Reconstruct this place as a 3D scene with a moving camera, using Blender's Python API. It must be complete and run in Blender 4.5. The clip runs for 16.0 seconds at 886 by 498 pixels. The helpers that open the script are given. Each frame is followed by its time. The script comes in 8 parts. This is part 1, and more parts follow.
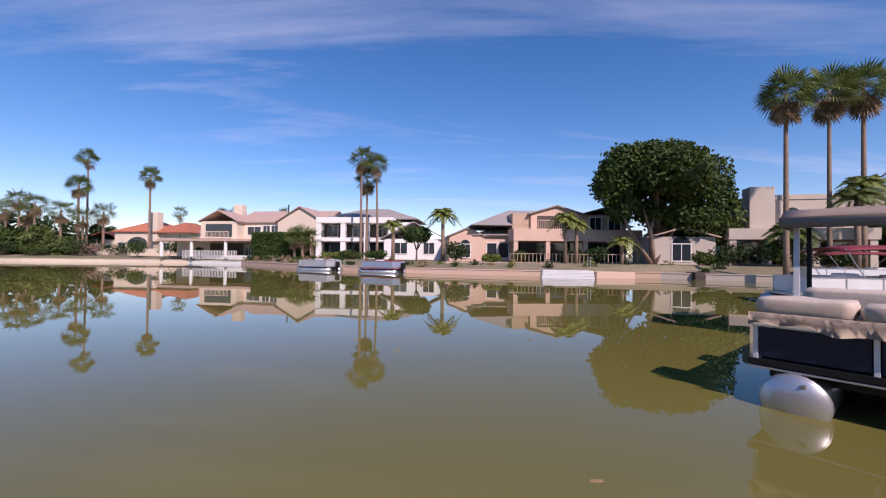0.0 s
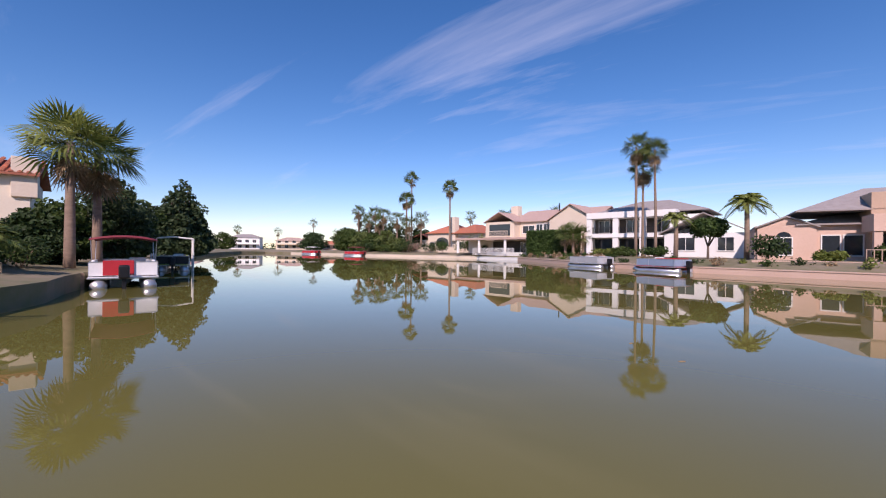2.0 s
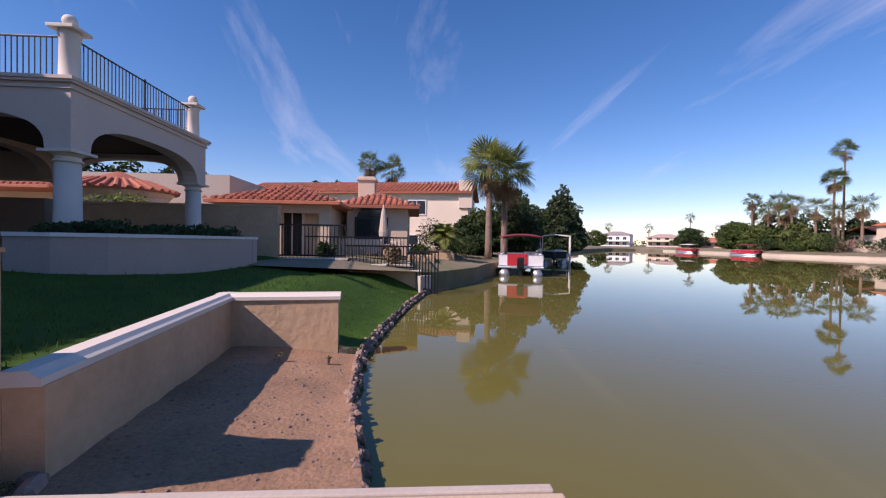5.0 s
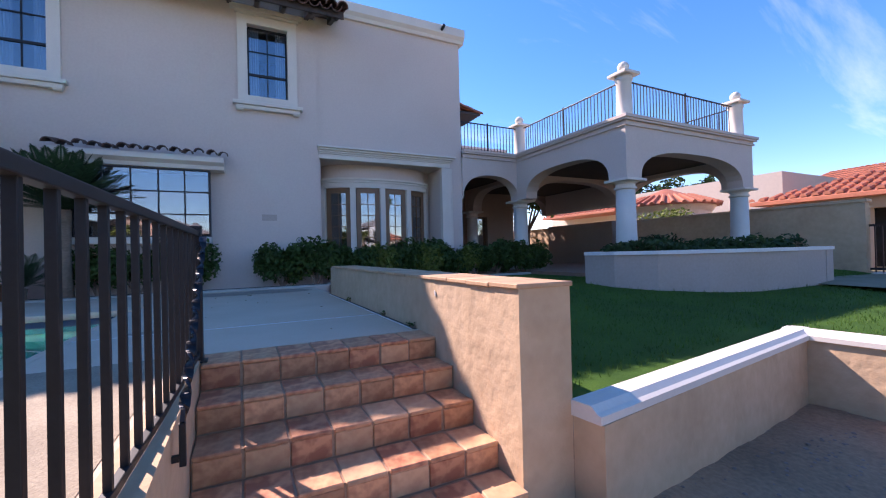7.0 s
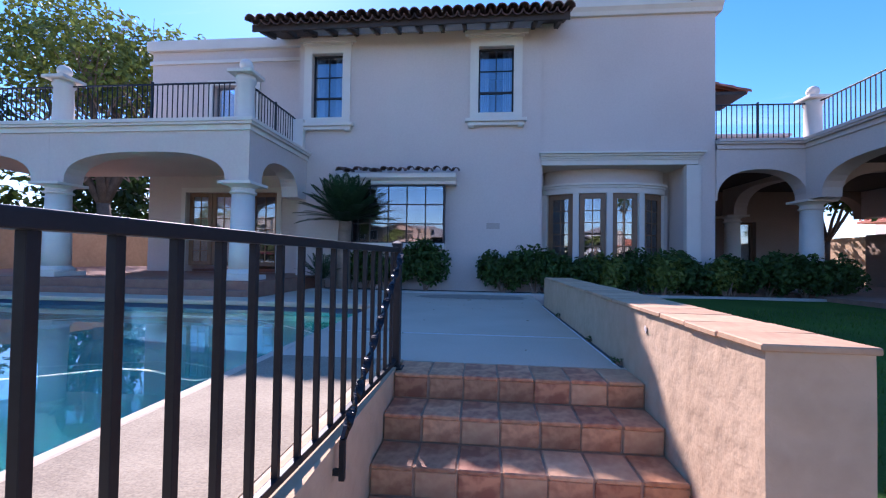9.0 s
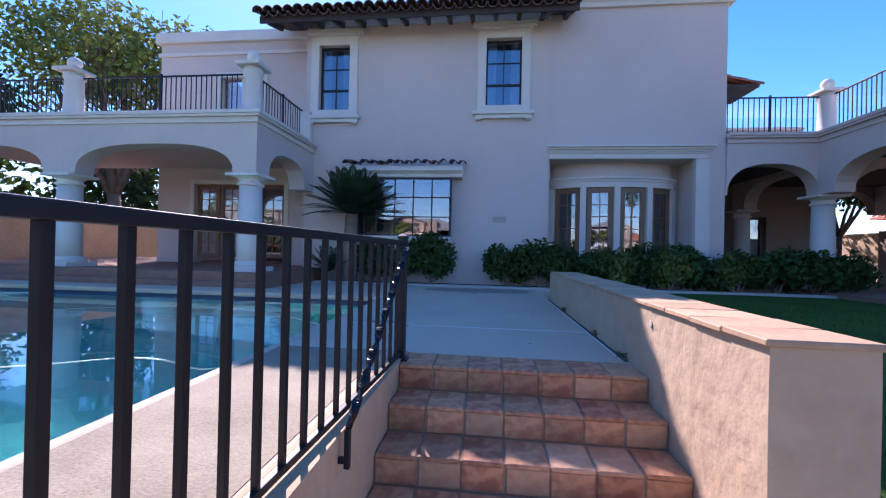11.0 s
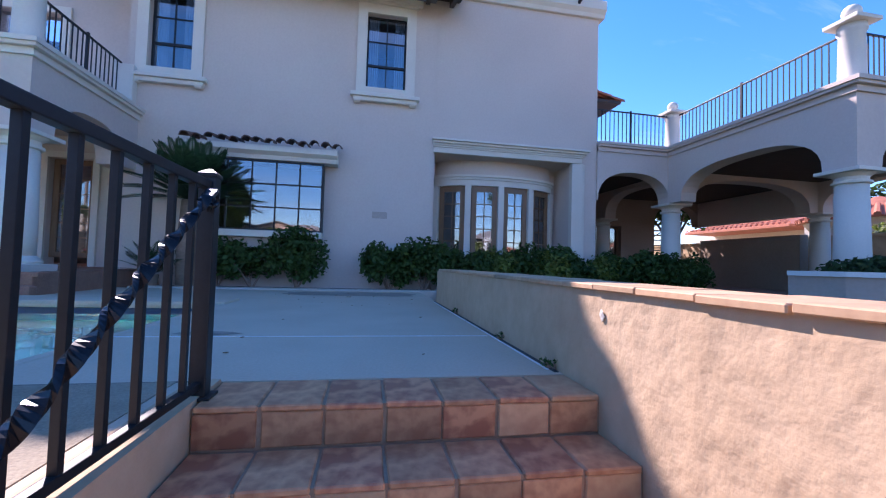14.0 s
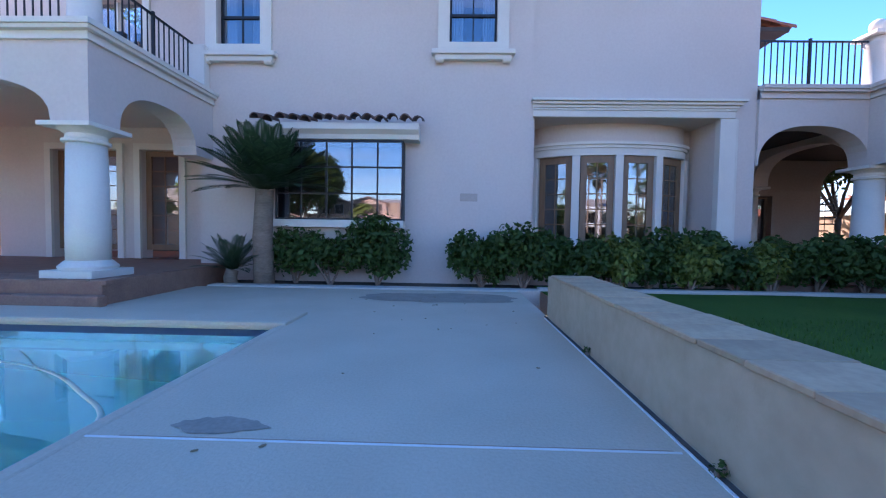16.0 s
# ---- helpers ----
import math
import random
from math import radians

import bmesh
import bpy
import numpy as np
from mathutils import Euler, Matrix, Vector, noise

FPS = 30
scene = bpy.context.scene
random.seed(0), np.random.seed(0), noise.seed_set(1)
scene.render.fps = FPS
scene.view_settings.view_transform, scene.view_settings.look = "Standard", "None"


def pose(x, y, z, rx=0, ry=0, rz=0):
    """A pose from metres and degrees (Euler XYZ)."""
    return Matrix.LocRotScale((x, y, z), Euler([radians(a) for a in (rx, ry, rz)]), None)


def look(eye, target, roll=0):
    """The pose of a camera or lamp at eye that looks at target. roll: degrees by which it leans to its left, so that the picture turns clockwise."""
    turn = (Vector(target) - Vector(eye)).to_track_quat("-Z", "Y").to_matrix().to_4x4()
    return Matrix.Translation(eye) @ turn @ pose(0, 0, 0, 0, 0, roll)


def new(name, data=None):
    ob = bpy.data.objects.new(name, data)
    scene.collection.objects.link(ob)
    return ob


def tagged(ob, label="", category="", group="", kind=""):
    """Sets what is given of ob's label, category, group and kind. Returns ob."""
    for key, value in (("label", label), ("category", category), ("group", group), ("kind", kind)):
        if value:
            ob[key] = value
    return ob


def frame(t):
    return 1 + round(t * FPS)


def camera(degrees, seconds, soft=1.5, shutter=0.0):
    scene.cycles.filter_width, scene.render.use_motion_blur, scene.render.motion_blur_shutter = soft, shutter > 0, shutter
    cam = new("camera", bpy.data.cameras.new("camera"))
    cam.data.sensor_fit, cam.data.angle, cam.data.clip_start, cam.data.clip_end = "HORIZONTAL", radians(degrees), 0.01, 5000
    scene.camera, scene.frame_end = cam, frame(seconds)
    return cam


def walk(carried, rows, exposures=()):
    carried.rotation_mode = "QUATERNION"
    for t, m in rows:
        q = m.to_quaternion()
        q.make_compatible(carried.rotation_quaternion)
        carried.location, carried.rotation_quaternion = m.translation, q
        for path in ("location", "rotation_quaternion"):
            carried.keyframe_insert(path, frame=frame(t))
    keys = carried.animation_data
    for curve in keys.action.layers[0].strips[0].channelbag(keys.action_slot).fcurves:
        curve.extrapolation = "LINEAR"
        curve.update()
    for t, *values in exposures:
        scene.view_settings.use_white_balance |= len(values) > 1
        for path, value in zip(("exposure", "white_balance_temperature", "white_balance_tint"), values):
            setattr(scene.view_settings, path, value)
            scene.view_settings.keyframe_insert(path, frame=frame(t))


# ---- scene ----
# ---------------------------------------------------------------- camera
cam = camera(94.9, 16.0, soft=1.15)
PATH = [
    (0, (1.150, 0.600, 0.600), (1.129, 2.600, 0.631), 0.60),
    (0.5, (1.150, 0.600, 0.600), (0.799, 2.569, 0.621), 0.53),
    (1, (1.150, 0.600, 0.600), (0.476, 2.483, 0.610), 0.47),
    (1.5, (1.150, 0.600, 0.600), (0.186, 2.353, 0.610), 0.50),
    (2, (1.150, 0.600, 0.600), (-0.065, 2.189, 0.603), 0.50),
    (2.5, (1.150, 0.600, 0.600), (-0.259, 2.019, 0.593), 0.60),
    (3, (1.150, 0.600, 0.600), (-0.406, 1.856, 0.583), 0.70),
    (5.5, (1.121, 0.607, 0.563), (-0.841, 0.224, 0.52), 0.4),
    (6, (0.879, 0.44, 0.587), (-0.873, -0.524, 0.54), -0.6),
    (6.5, (0.653, 0.267, 0.632), (-0.716, -1.191, 0.611), -1.6),
    (7, (0.423, 0.103, 0.695), (-0.464, -1.689, 0.712), -1.4),
    (7.5, (0.266, -0.047, 0.743), (-0.211, -1.989, 0.774), -0.7),
    (8, (0.149, -0.116, 0.78), (0.006, -2.111, 0.818), 0.1),
    (8.5, (0.083, -0.139, 0.812), (0.246, -2.131, 0.858), 0.4),
    (11, (0.07, -0.129, 0.81), (0.292, -2.117, 0.819), 1.3),
    (11.5, (0.086, -0.161, 0.813), (0.056, -2.161, 0.822), 1.2),
    (12, (0.114, -0.189, 0.808), (-0.199, -2.164, 0.817), 1.4),
    (12.5, (0.13, -0.257, 0.803), (-0.448, -2.172, 0.806), 1.5),
    (13, (0.097, -0.457, 0.755), (-0.56, -2.346, 0.76), 1.8),
    (13.5, (0.044, -0.842, 0.647), (-0.488, -2.769, 0.689), 1.8),
    (14, (0.047, -1.266, 0.567), (-0.317, -3.231, 0.644), 1.7),
    (14.5, (0.011, -1.737, 0.538), (-0.215, -3.722, 0.623), 1.6),
    (15, (-0.04, -2.268, 0.642), (-0.164, -4.262, 0.729), 1.2),
    (15.5, (0.034, -2.447, 0.827), (-0.021, -4.446, 0.832), 1.1),
    (16, (0.087, -2.692, 0.95), (0.138, -4.69, 0.871), 0.9),
]
EXPOSE = [(0, 0.08, 6600, 34), (3, 0.08, 6600, 35), (5.5, 0.25, 7000, 37), (6, 0.5, 7300, 36), (6.5, 0.9, 7300, 34), (7, 1.15, 6600, 33), (8.5, 1.15, 5800, 32), (11, 1.12, 5800, 32), (12.5, 1.12, 6000, 31), (14, 1.3, 6000, 32), (15, 1.55, 6200, 34), (16, 1.8, 6200, 34)]
walk(cam, [(t, look(e, g, r)) for t, e, g, r in PATH], EXPOSE)

# ---------------------------------------------------------------- daylight
SUN_DIR = Vector((-0.93, 1.76, -1.74)).normalized()
sun = new("sun", bpy.data.lights.new("sun", "SUN"))
sun.data.energy, sun.data.angle, sun.data.color = 4.5, radians(0.53), (1.0, 0.93, 0.83)
sun.rotation_euler = SUN_DIR.to_track_quat("-Z", "Y").to_euler()
world = bpy.data.worlds.new("sky")
scene.world = world
world.use_nodes = True
wn, wl = world.node_tree.nodes, world.node_tree.links
wn.clear()
sky = wn.new("ShaderNodeTexSky")
sky.sky_type, sky.sun_disc = "NISHITA", False
sky.sun_elevation, sky.sun_rotation = radians(41.1), math.atan2(0.93, -1.76)
sky.altitude, sky.air_density, sky.dust_density, sky.ozone_density = 300, 1.0, 0.15, 3.0
wbg, wout = wn.new("ShaderNodeBackground"), wn.new("ShaderNodeOutputWorld")
wbg.inputs["Strength"].default_value = 0.13
# thin cirrus, spread over the whole sky
wtc = wn.new("ShaderNodeTexCoord")
wsep = wn.new("ShaderNodeSeparateXYZ")
wl.new(wtc.outputs["Generated"], wsep.inputs[0])
wz = wn.new("ShaderNodeMath"); wz.operation = "ADD"; wz.inputs[1].default_value = 0.12
wl.new(wsep.outputs["Z"], wz.inputs[0])
wdx = wn.new("ShaderNodeMath"); wdx.operation = "DIVIDE"
wdy = wn.new("ShaderNodeMath"); wdy.operation = "DIVIDE"
wl.new(wsep.outputs["X"], wdx.inputs[0]); wl.new(wz.outputs[0], wdx.inputs[1])
wl.new(wsep.outputs["Y"], wdy.inputs[0]); wl.new(wz.outputs[0], wdy.inputs[1])
wcomb = wn.new("ShaderNodeCombineXYZ")
wl.new(wdx.outputs[0], wcomb.inputs[0]); wl.new(wdy.outputs[0], wcomb.inputs[1])
wmap = wn.new("ShaderNodeMapping")
wmap.inputs["Rotation"].default_value = (0, 0, radians(-24))
wmap.inputs["Scale"].default_value = (0.22, 1.1, 1)
wmap.inputs["Location"].default_value = (0.35, 0.6, 0)
wl.new(wcomb.outputs[0], wmap.inputs[0])
wno = wn.new("ShaderNodeTexNoise")
wno.inputs["Scale"].default_value, wno.inputs["Detail"].default_value = 1.6, 9
wno.inputs["Roughness"].default_value, wno.inputs["Distortion"].default_value = 0.6, 0.6
wl.new(wmap.outputs[0], wno.inputs["Vector"])
wramp = wn.new("ShaderNodeValToRGB")
wramp.color_ramp.elements[0].position, wramp.color_ramp.elements[1].position = 0.54, 0.80
wramp.color_ramp.elements[1].color = (0.42, 0.42, 0.42, 1)
wl.new(wno.outputs["Fac"], wramp.inputs["Fac"])
wmix = wn.new("ShaderNodeMix"); wmix.data_type = "RGBA"
wl.new(wramp.outputs["Color"], wmix.inputs["Factor"])
wl.new(sky.outputs[0], wmix.inputs["A"])
wmix.inputs["B"].default_value = (6.2, 6.6, 7.2, 1)
whs = wn.new("ShaderNodeHueSaturation")
whs.inputs["Saturation"].default_value = 1.3
wl.new(wmix.outputs["Result"], whs.inputs["Color"])
wl.new(whs.outputs[0], wbg.inputs["Color"])
wl.new(wbg.outputs[0], wout.inputs[0])


# ---------------------------------------------------------------- materials
def mat(name, a, b=None, rough=0.8, metal=0.0, scale=3.0, fine=40.0, bump=0.0, dist=0.01, vary=0.0, spec=0.5, stretch=(1, 1, 1), mixlo=0.35, mixhi=0.65, island=0.0, detail=6):
    """Two colours mixed by coarse and fine noise, with relief; vary: lightness from object to object."""
    m = bpy.data.materials.new(name)
    m.use_nodes = True
    n, l = m.node_tree.nodes, m.node_tree.links
    p = n["Principled BSDF"]
    b = b or tuple(c * 0.8 for c in a)
    tc = n.new("ShaderNodeTexCoord")
    mp = n.new("ShaderNodeMapping")
    mp.inputs["Scale"].default_value = stretch
    l.new(tc.outputs["Object"], mp.inputs[0])
    n1, n2 = n.new("ShaderNodeTexNoise"), n.new("ShaderNodeTexNoise")
    for q, sc in ((n1, scale), (n2, fine)):
        q.inputs["Scale"].default_value, q.inputs["Detail"].default_value = sc, detail
        l.new(mp.outputs[0], q.inputs["Vector"])
    add = n.new("ShaderNodeMath"); add.operation = "MULTIPLY_ADD"
    add.inputs[1].default_value = 0.45
    l.new(n2.outputs["Fac"], add.inputs[0])
    half = n.new("ShaderNodeMath"); half.operation = "MULTIPLY"; half.inputs[1].default_value = 0.55
    l.new(n1.outputs["Fac"], half.inputs[0]); l.new(half.outputs[0], add.inputs[2])
    rmp = n.new("ShaderNodeMapRange")
    rmp.inputs["From Min"].default_value, rmp.inputs["From Max"].default_value = mixlo, mixhi
    l.new(add.outputs[0], rmp.inputs["Value"])
    mx = n.new("ShaderNodeMix"); mx.data_type = "RGBA"
    mx.inputs["A"].default_value, mx.inputs["B"].default_value = (*a, 1), (*b, 1)
    l.new(rmp.outputs[0], mx.inputs["Factor"])
    out = mx.outputs["Result"]
    if vary or island:
        hs = n.new("ShaderNodeHueSaturation")
        src = n.new("ShaderNodeObjectInfo").outputs["Random"] if vary else n.new("ShaderNodeNewGeometry").outputs["Random Per Island"]
        k = vary or island
        mr = n.new("ShaderNodeMapRange")
        mr.inputs["To Min"].default_value, mr.inputs["To Max"].default_value = 1 - k, 1 + k
        l.new(src, mr.inputs["Value"]); l.new(mr.outputs[0], hs.inputs["Value"])
        l.new(out, hs.inputs["Color"])
        out = hs.outputs[0]
    l.new(out, p.inputs["Base Color"])
    p.inputs["Roughness"].default_value, p.inputs["Metallic"].default_value = rough, metal
    p.inputs["Specular IOR Level"].default_value = spec
    if bump:
        bp = n.new("ShaderNodeBump")
        bp.inputs["Strength"].default_value, bp.inputs["Distance"].default_value = bump, dist
        l.new(add.outputs[0], bp.inputs["Height"]); l.new(bp.outputs[0], p.inputs["Normal"])
    return m


STUCCO = mat("house_stucco", (0.65, 0.545, 0.475), (0.585, 0.485, 0.42), 0.92, scale=0.55, fine=22, bump=0.4, dist=0.008)
STUCCO_WALL = mat("garden_wall_stucco", (0.61, 0.42, 0.26), (0.50, 0.335, 0.20), 0.92, scale=1.8, fine=9, bump=1.0, dist=0.03)
STUCCO_SOFT = mat("planter_stucco", (0.50, 0.40, 0.34), (0.44, 0.35, 0.29), 0.92, scale=0.9, fine=20, bump=0.4, dist=0.01)
TRIM = mat("cream_trim", (0.72, 0.66, 0.57), (0.66, 0.60, 0.52), 0.75, scale=2, fine=40, bump=0.12, dist=0.003)
WHITE = mat("white_paint", (0.80, 0.78, 0.74), (0.70, 0.68, 0.64), 0.7, scale=2, fine=30, bump=0.1, dist=0.003)
SALTILLO = mat("saltillo_tile", (0.66, 0.33, 0.165), (0.42, 0.17, 0.08), 0.55, scale=6, fine=22, bump=0.35, dist=0.005, vary=0.26, mixlo=0.38, mixhi=0.62)
SALTILLO_RED = mat("worn_red_tile", (0.62, 0.28, 0.14), (0.38, 0.13, 0.065), 0.5, scale=9, fine=16, bump=0.3, dist=0.004, vary=0.2, mixlo=0.42, mixhi=0.58)
SALTILLO_PALE = mat("pale_tile", (0.68, 0.40, 0.215), (0.54, 0.27, 0.14), 0.6, scale=5, fine=20, bump=0.35, dist=0.005, vary=0.15)
SALTILLO_CAP = mat("cap_tile", (0.58, 0.36, 0.20), (0.46, 0.265, 0.145), 0.75, scale=4, fine=30, bump=0.3, dist=0.004, vary=0.15)
GROUT = mat("grout", (0.44, 0.28, 0.18), (0.34, 0.21, 0.135), 0.95, scale=6, fine=60, bump=0.4, dist=0.004)
BRICK = mat("patio_brick", (0.33, 0.17, 0.11), (0.23, 0.115, 0.08), 0.8, scale=6, fine=40, bump=0.3, dist=0.004, vary=0.2)
COOLDECK = mat("cool_deck", (0.64, 0.505, 0.365), (0.52, 0.405, 0.285), 0.9, scale=1.4, fine=55, bump=0.9, dist=0.01, mixlo=0.3, mixhi=0.7)
AGGREGATE = mat("exposed_aggregate", (0.40, 0.325, 0.22), (0.25, 0.195, 0.13), 0.92, scale=2.0, fine=90, bump=1.0, dist=0.012, mixlo=0.38, mixhi=0.62)
DARKGAP = mat("dark_joint", (0.10, 0.085, 0.07), (0.06, 0.05, 0.045), 0.95, fine=60, bump=0.4, dist=0.004)
DARKPATCH = mat("dark_concrete", (0.27, 0.215, 0.165), (0.38, 0.30, 0.23), 0.8, scale=5, fine=40, bump=0.6, dist=0.006)
CONCRETE = mat("concrete", (0.55, 0.48, 0.40), (0.46, 0.40, 0.34), 0.88, scale=1.0, fine=35, bump=0.3, dist=0.004)
DIRT = mat("dirt", (0.41, 0.24, 0.14), (0.22, 0.13, 0.075), 0.97, scale=1.5, fine=25, bump=1.0, dist=0.03)
SOIL = mat("bed_soil", (0.09, 0.065, 0.045), (0.05, 0.035, 0.025), 0.98, scale=4, fine=30, bump=1.0, dist=0.03)
GRASS = mat("lawn_grass", (0.055, 0.125, 0.014), (0.028, 0.075, 0.010), 0.9, scale=1.2, fine=60, bump=1.0, dist=0.03, spec=0.2)
LANDMAT = mat("far_ground", (0.26, 0.20, 0.14), (0.14, 0.14, 0.06), 0.95, scale=0.15, fine=1.5, bump=0.3, dist=0.05)
ROCK = mat("edge_rock", (0.36, 0.25, 0.20), (0.24, 0.16, 0.13), 0.9, scale=6, fine=30, bump=0.6, dist=0.02, vary=0.25)
TILE = mat("roof_tile", (0.50, 0.17, 0.09), (0.36, 0.115, 0.065), 0.75, scale=3, fine=30, bump=0.2, dist=0.004, vary=0.22)
TILE_JOINED = mat("roof_tile_field", (0.52, 0.18, 0.095), (0.38, 0.12, 0.065), 0.75, scale=1, fine=20, bump=0.2, dist=0.004, island=0.2)
TILE_OLD = mat("weathered_roof_tile", (0.20, 0.11, 0.085), (0.10, 0.06, 0.05), 0.85, scale=3, fine=30, bump=0.3, dist=0.006, vary=0.25)
TILE_GREY = mat("grey_roof_tile", (0.34, 0.30, 0.28), (0.26, 0.23, 0.215), 0.85, scale=2, fine=20, bump=0.2, dist=0.01, island=0.1)
TILE_PINK = mat("pinkish_roof_tile", (0.47, 0.33, 0.27), (0.40, 0.27, 0.22), 0.85, scale=2, fine=20, bump=0.2, dist=0.01, island=0.1)
WOOD_DARK = mat("dark_eave_wood", (0.06, 0.04, 0.03), (0.035, 0.025, 0.02), 0.7, scale=2, fine=20, bump=0.2, dist=0.003)
WOOD_DOOR = mat("stained_door_wood", (0.26, 0.145, 0.075), (0.18, 0.095, 0.05), 0.5, scale=3, fine=40, stretch=(6, 6, 1), bump=0.1, dist=0.002)
IRON = mat("black_iron", (0.018, 0.019, 0.022), (0.012, 0.012, 0.014), 0.42, 0.3, scale=8, fine=60, bump=0.1, dist=0.001)
IRON_SMOOTH = mat("glossy_black_iron", (0.02, 0.021, 0.024), (0.014, 0.014, 0.016), 0.22, 0.55, scale=8, fine=60, bump=0.06, dist=0.001)
BARK = mat("palm_bark", (0.30, 0.21, 0.15), (0.19, 0.13, 0.09), 0.95, scale=2, fine=14, bump=0.8, dist=0.03, stretch=(1, 1, 3))
BARK_DARK = mat("tree_bark", (0.16, 0.12, 0.09), (0.09, 0.065, 0.05), 0.95, scale=3, fine=20, bump=0.8, dist=0.03)
TWIG = mat("bare_twigs", (0.33, 0.22, 0.16), (0.24, 0.15, 0.11), 0.9, scale=3, fine=20)
THATCH = mat("dead_fronds", (0.30, 0.21, 0.11), (0.20, 0.13, 0.07), 0.95, scale=2, fine=20, island=0.25)


def leafmat(name, a, b, k=0.35):
    m = mat(name, a, b, 0.6, scale=0.6, fine=4, spec=0.3, island=k)
    n, l = m.node_tree.nodes, m.node_tree.links
    p = n["Principled BSDF"]
    tr = n.new("ShaderNodeBsdfTranslucent")
    ms = n.new("ShaderNodeMixShader"); ms.inputs[0].default_value = 0.28
    src = p.inputs["Base Color"].links[0].from_socket
    l.new(src, tr.inputs["Color"])
    l.new(p.outputs[0], ms.inputs[1]); l.new(tr.outputs[0], ms.inputs[2])
    l.new(ms.outputs[0], n["Material Output"].inputs["Surface"])
    return m


PALMLEAF = leafmat("palm_frond", (0.15, 0.185, 0.05), (0.08, 0.12, 0.03))
PALMLIGHT = leafmat("light_palm_frond", (0.26, 0.28, 0.07), (0.13, 0.18, 0.04))
LEAF = leafmat("tree_leaves", (0.075, 0.115, 0.022), (0.04, 0.07, 0.013))
LEAF_DARK = leafmat("dark_leaves", (0.045, 0.08, 0.022), (0.025, 0.05, 0.013))
LEAF_HEDGE = leafmat("hedge_leaves", (0.065, 0.115, 0.025), (0.04, 0.08, 0.017))
LEAF_YELLOW = leafmat("yellow_green_leaves", (0.21, 0.24, 0.05), (0.11, 0.15, 0.03))
LEAF_PINE = leafmat("pine_needles", (0.06, 0.09, 0.035), (0.035, 0.06, 0.022))
LEAF_CYCAD = leafmat("cycad_fronds", (0.035, 0.075, 0.03), (0.02, 0.05, 0.02))


def paint(name, a, rough=0.4, metal=0.0):
    return mat(name, a, tuple(c * 0.88 for c in a), rough, metal, scale=1.5, fine=25, bump=0.03, dist=0.002)


def glassmat(name, tint, ior=1.6):
    m = bpy.data.materials.new(name)
    m.use_nodes = True
    n, l = m.node_tree.nodes, m.node_tree.links
    p = n["Principled BSDF"]
    p.inputs["Base Color"].default_value = (*tint, 1)
    p.inputs["Roughness"].default_value = 0.015
    p.inputs["IOR"].default_value = ior
    p.inputs["Transmission Weight"].default_value = 1.0
    return m


GLASS = glassmat("window_glass", (0.50, 0.62, 0.74), 2.3)
# Glass of far windows, and dark sheets that stand for porch shade.
DARKGLASS = mat("far_glass_and_shade", (0.03, 0.04, 0.05), (0.02, 0.025, 0.03), 0.08, spec=0.8)
CEILWOOD = mat("dark_loggia_ceiling", (0.085, 0.05, 0.038), (0.05, 0.03, 0.024), 0.8, scale=2, fine=18, stretch=(1, 8, 1), bump=0.2, dist=0.005)
# Dark colour standing for the shade inside rooms and under porches.
ROOM_SHADE = mat("room_shade_backing", (0.10, 0.08, 0.065), (0.07, 0.055, 0.045), 0.9)
CURTAIN = mat("curtain", (0.62, 0.62, 0.64), (0.5, 0.5, 0.53), 0.9, stretch=(14, 14, 0.3), scale=2, fine=6)

# murky green lake, nearly still
LAKE = bpy.data.materials.new("lake_water")
LAKE.use_nodes = True
n_, l_ = LAKE.node_tree.nodes, LAKE.node_tree.links
p_ = n_["Principled BSDF"]
p_.inputs["Base Color"].default_value = (0.15, 0.135, 0.035, 1)
p_.inputs["Roughness"].default_value, p_.inputs["IOR"].default_value = 0.012, 1.34
tc_, no_, mp_ = n_.new("ShaderNodeTexCoord"), n_.new("ShaderNodeTexNoise"), n_.new("ShaderNodeMapping")
mp_.inputs["Scale"].default_value = (0.6, 1.0, 1.0)
no_.inputs["Scale"].default_value, no_.inputs["Detail"].default_value = 1.1, 3
bp_ = n_.new("ShaderNodeBump"); bp_.inputs["Strength"].default_value, bp_.inputs["Distance"].default_value = 0.05, 0.02
l_.new(tc_.outputs["Object"], mp_.inputs[0]); l_.new(mp_.outputs[0], no_.inputs["Vector"])
l_.new(no_.outputs["Fac"], bp_.inputs["Height"]); l_.new(bp_.outputs[0], p_.inputs["Normal"])

POOLWATER = bpy.data.materials.new("pool_water")
POOLWATER.use_nodes = True
n_, l_ = POOLWATER.node_tree.nodes, POOLWATER.node_tree.links
p_ = n_["Principled BSDF"]
p_.inputs["Base Color"].default_value = (0.66, 0.97, 0.93, 1)
p_.inputs["Roughness"].default_value, p_.inputs["IOR"].default_value = 0.0, 1.33
p_.inputs["Transmission Weight"].default_value = 1.0
tc_, no_ = n_.new("ShaderNodeTexCoord"), n_.new("ShaderNodeTexNoise")
no_.inputs["Scale"].default_value, no_.inputs["Detail"].default_value = 2.5, 3
bp_ = n_.new("ShaderNodeBump"); bp_.inputs["Strength"].default_value, bp_.inputs["Distance"].default_value = 0.05, 0.015
l_.new(tc_.outputs["Object"], no_.inputs["Vector"])
l_.new(no_.outputs["Fac"], bp_.inputs["Height"]); l_.new(bp_.outputs[0], p_.inputs["Normal"])
POOLSHELL = mat("pool_plaster", (0.07, 0.57, 0.57), (0.055, 0.49, 0.50), 0.8, scale=1.0, fine=12)
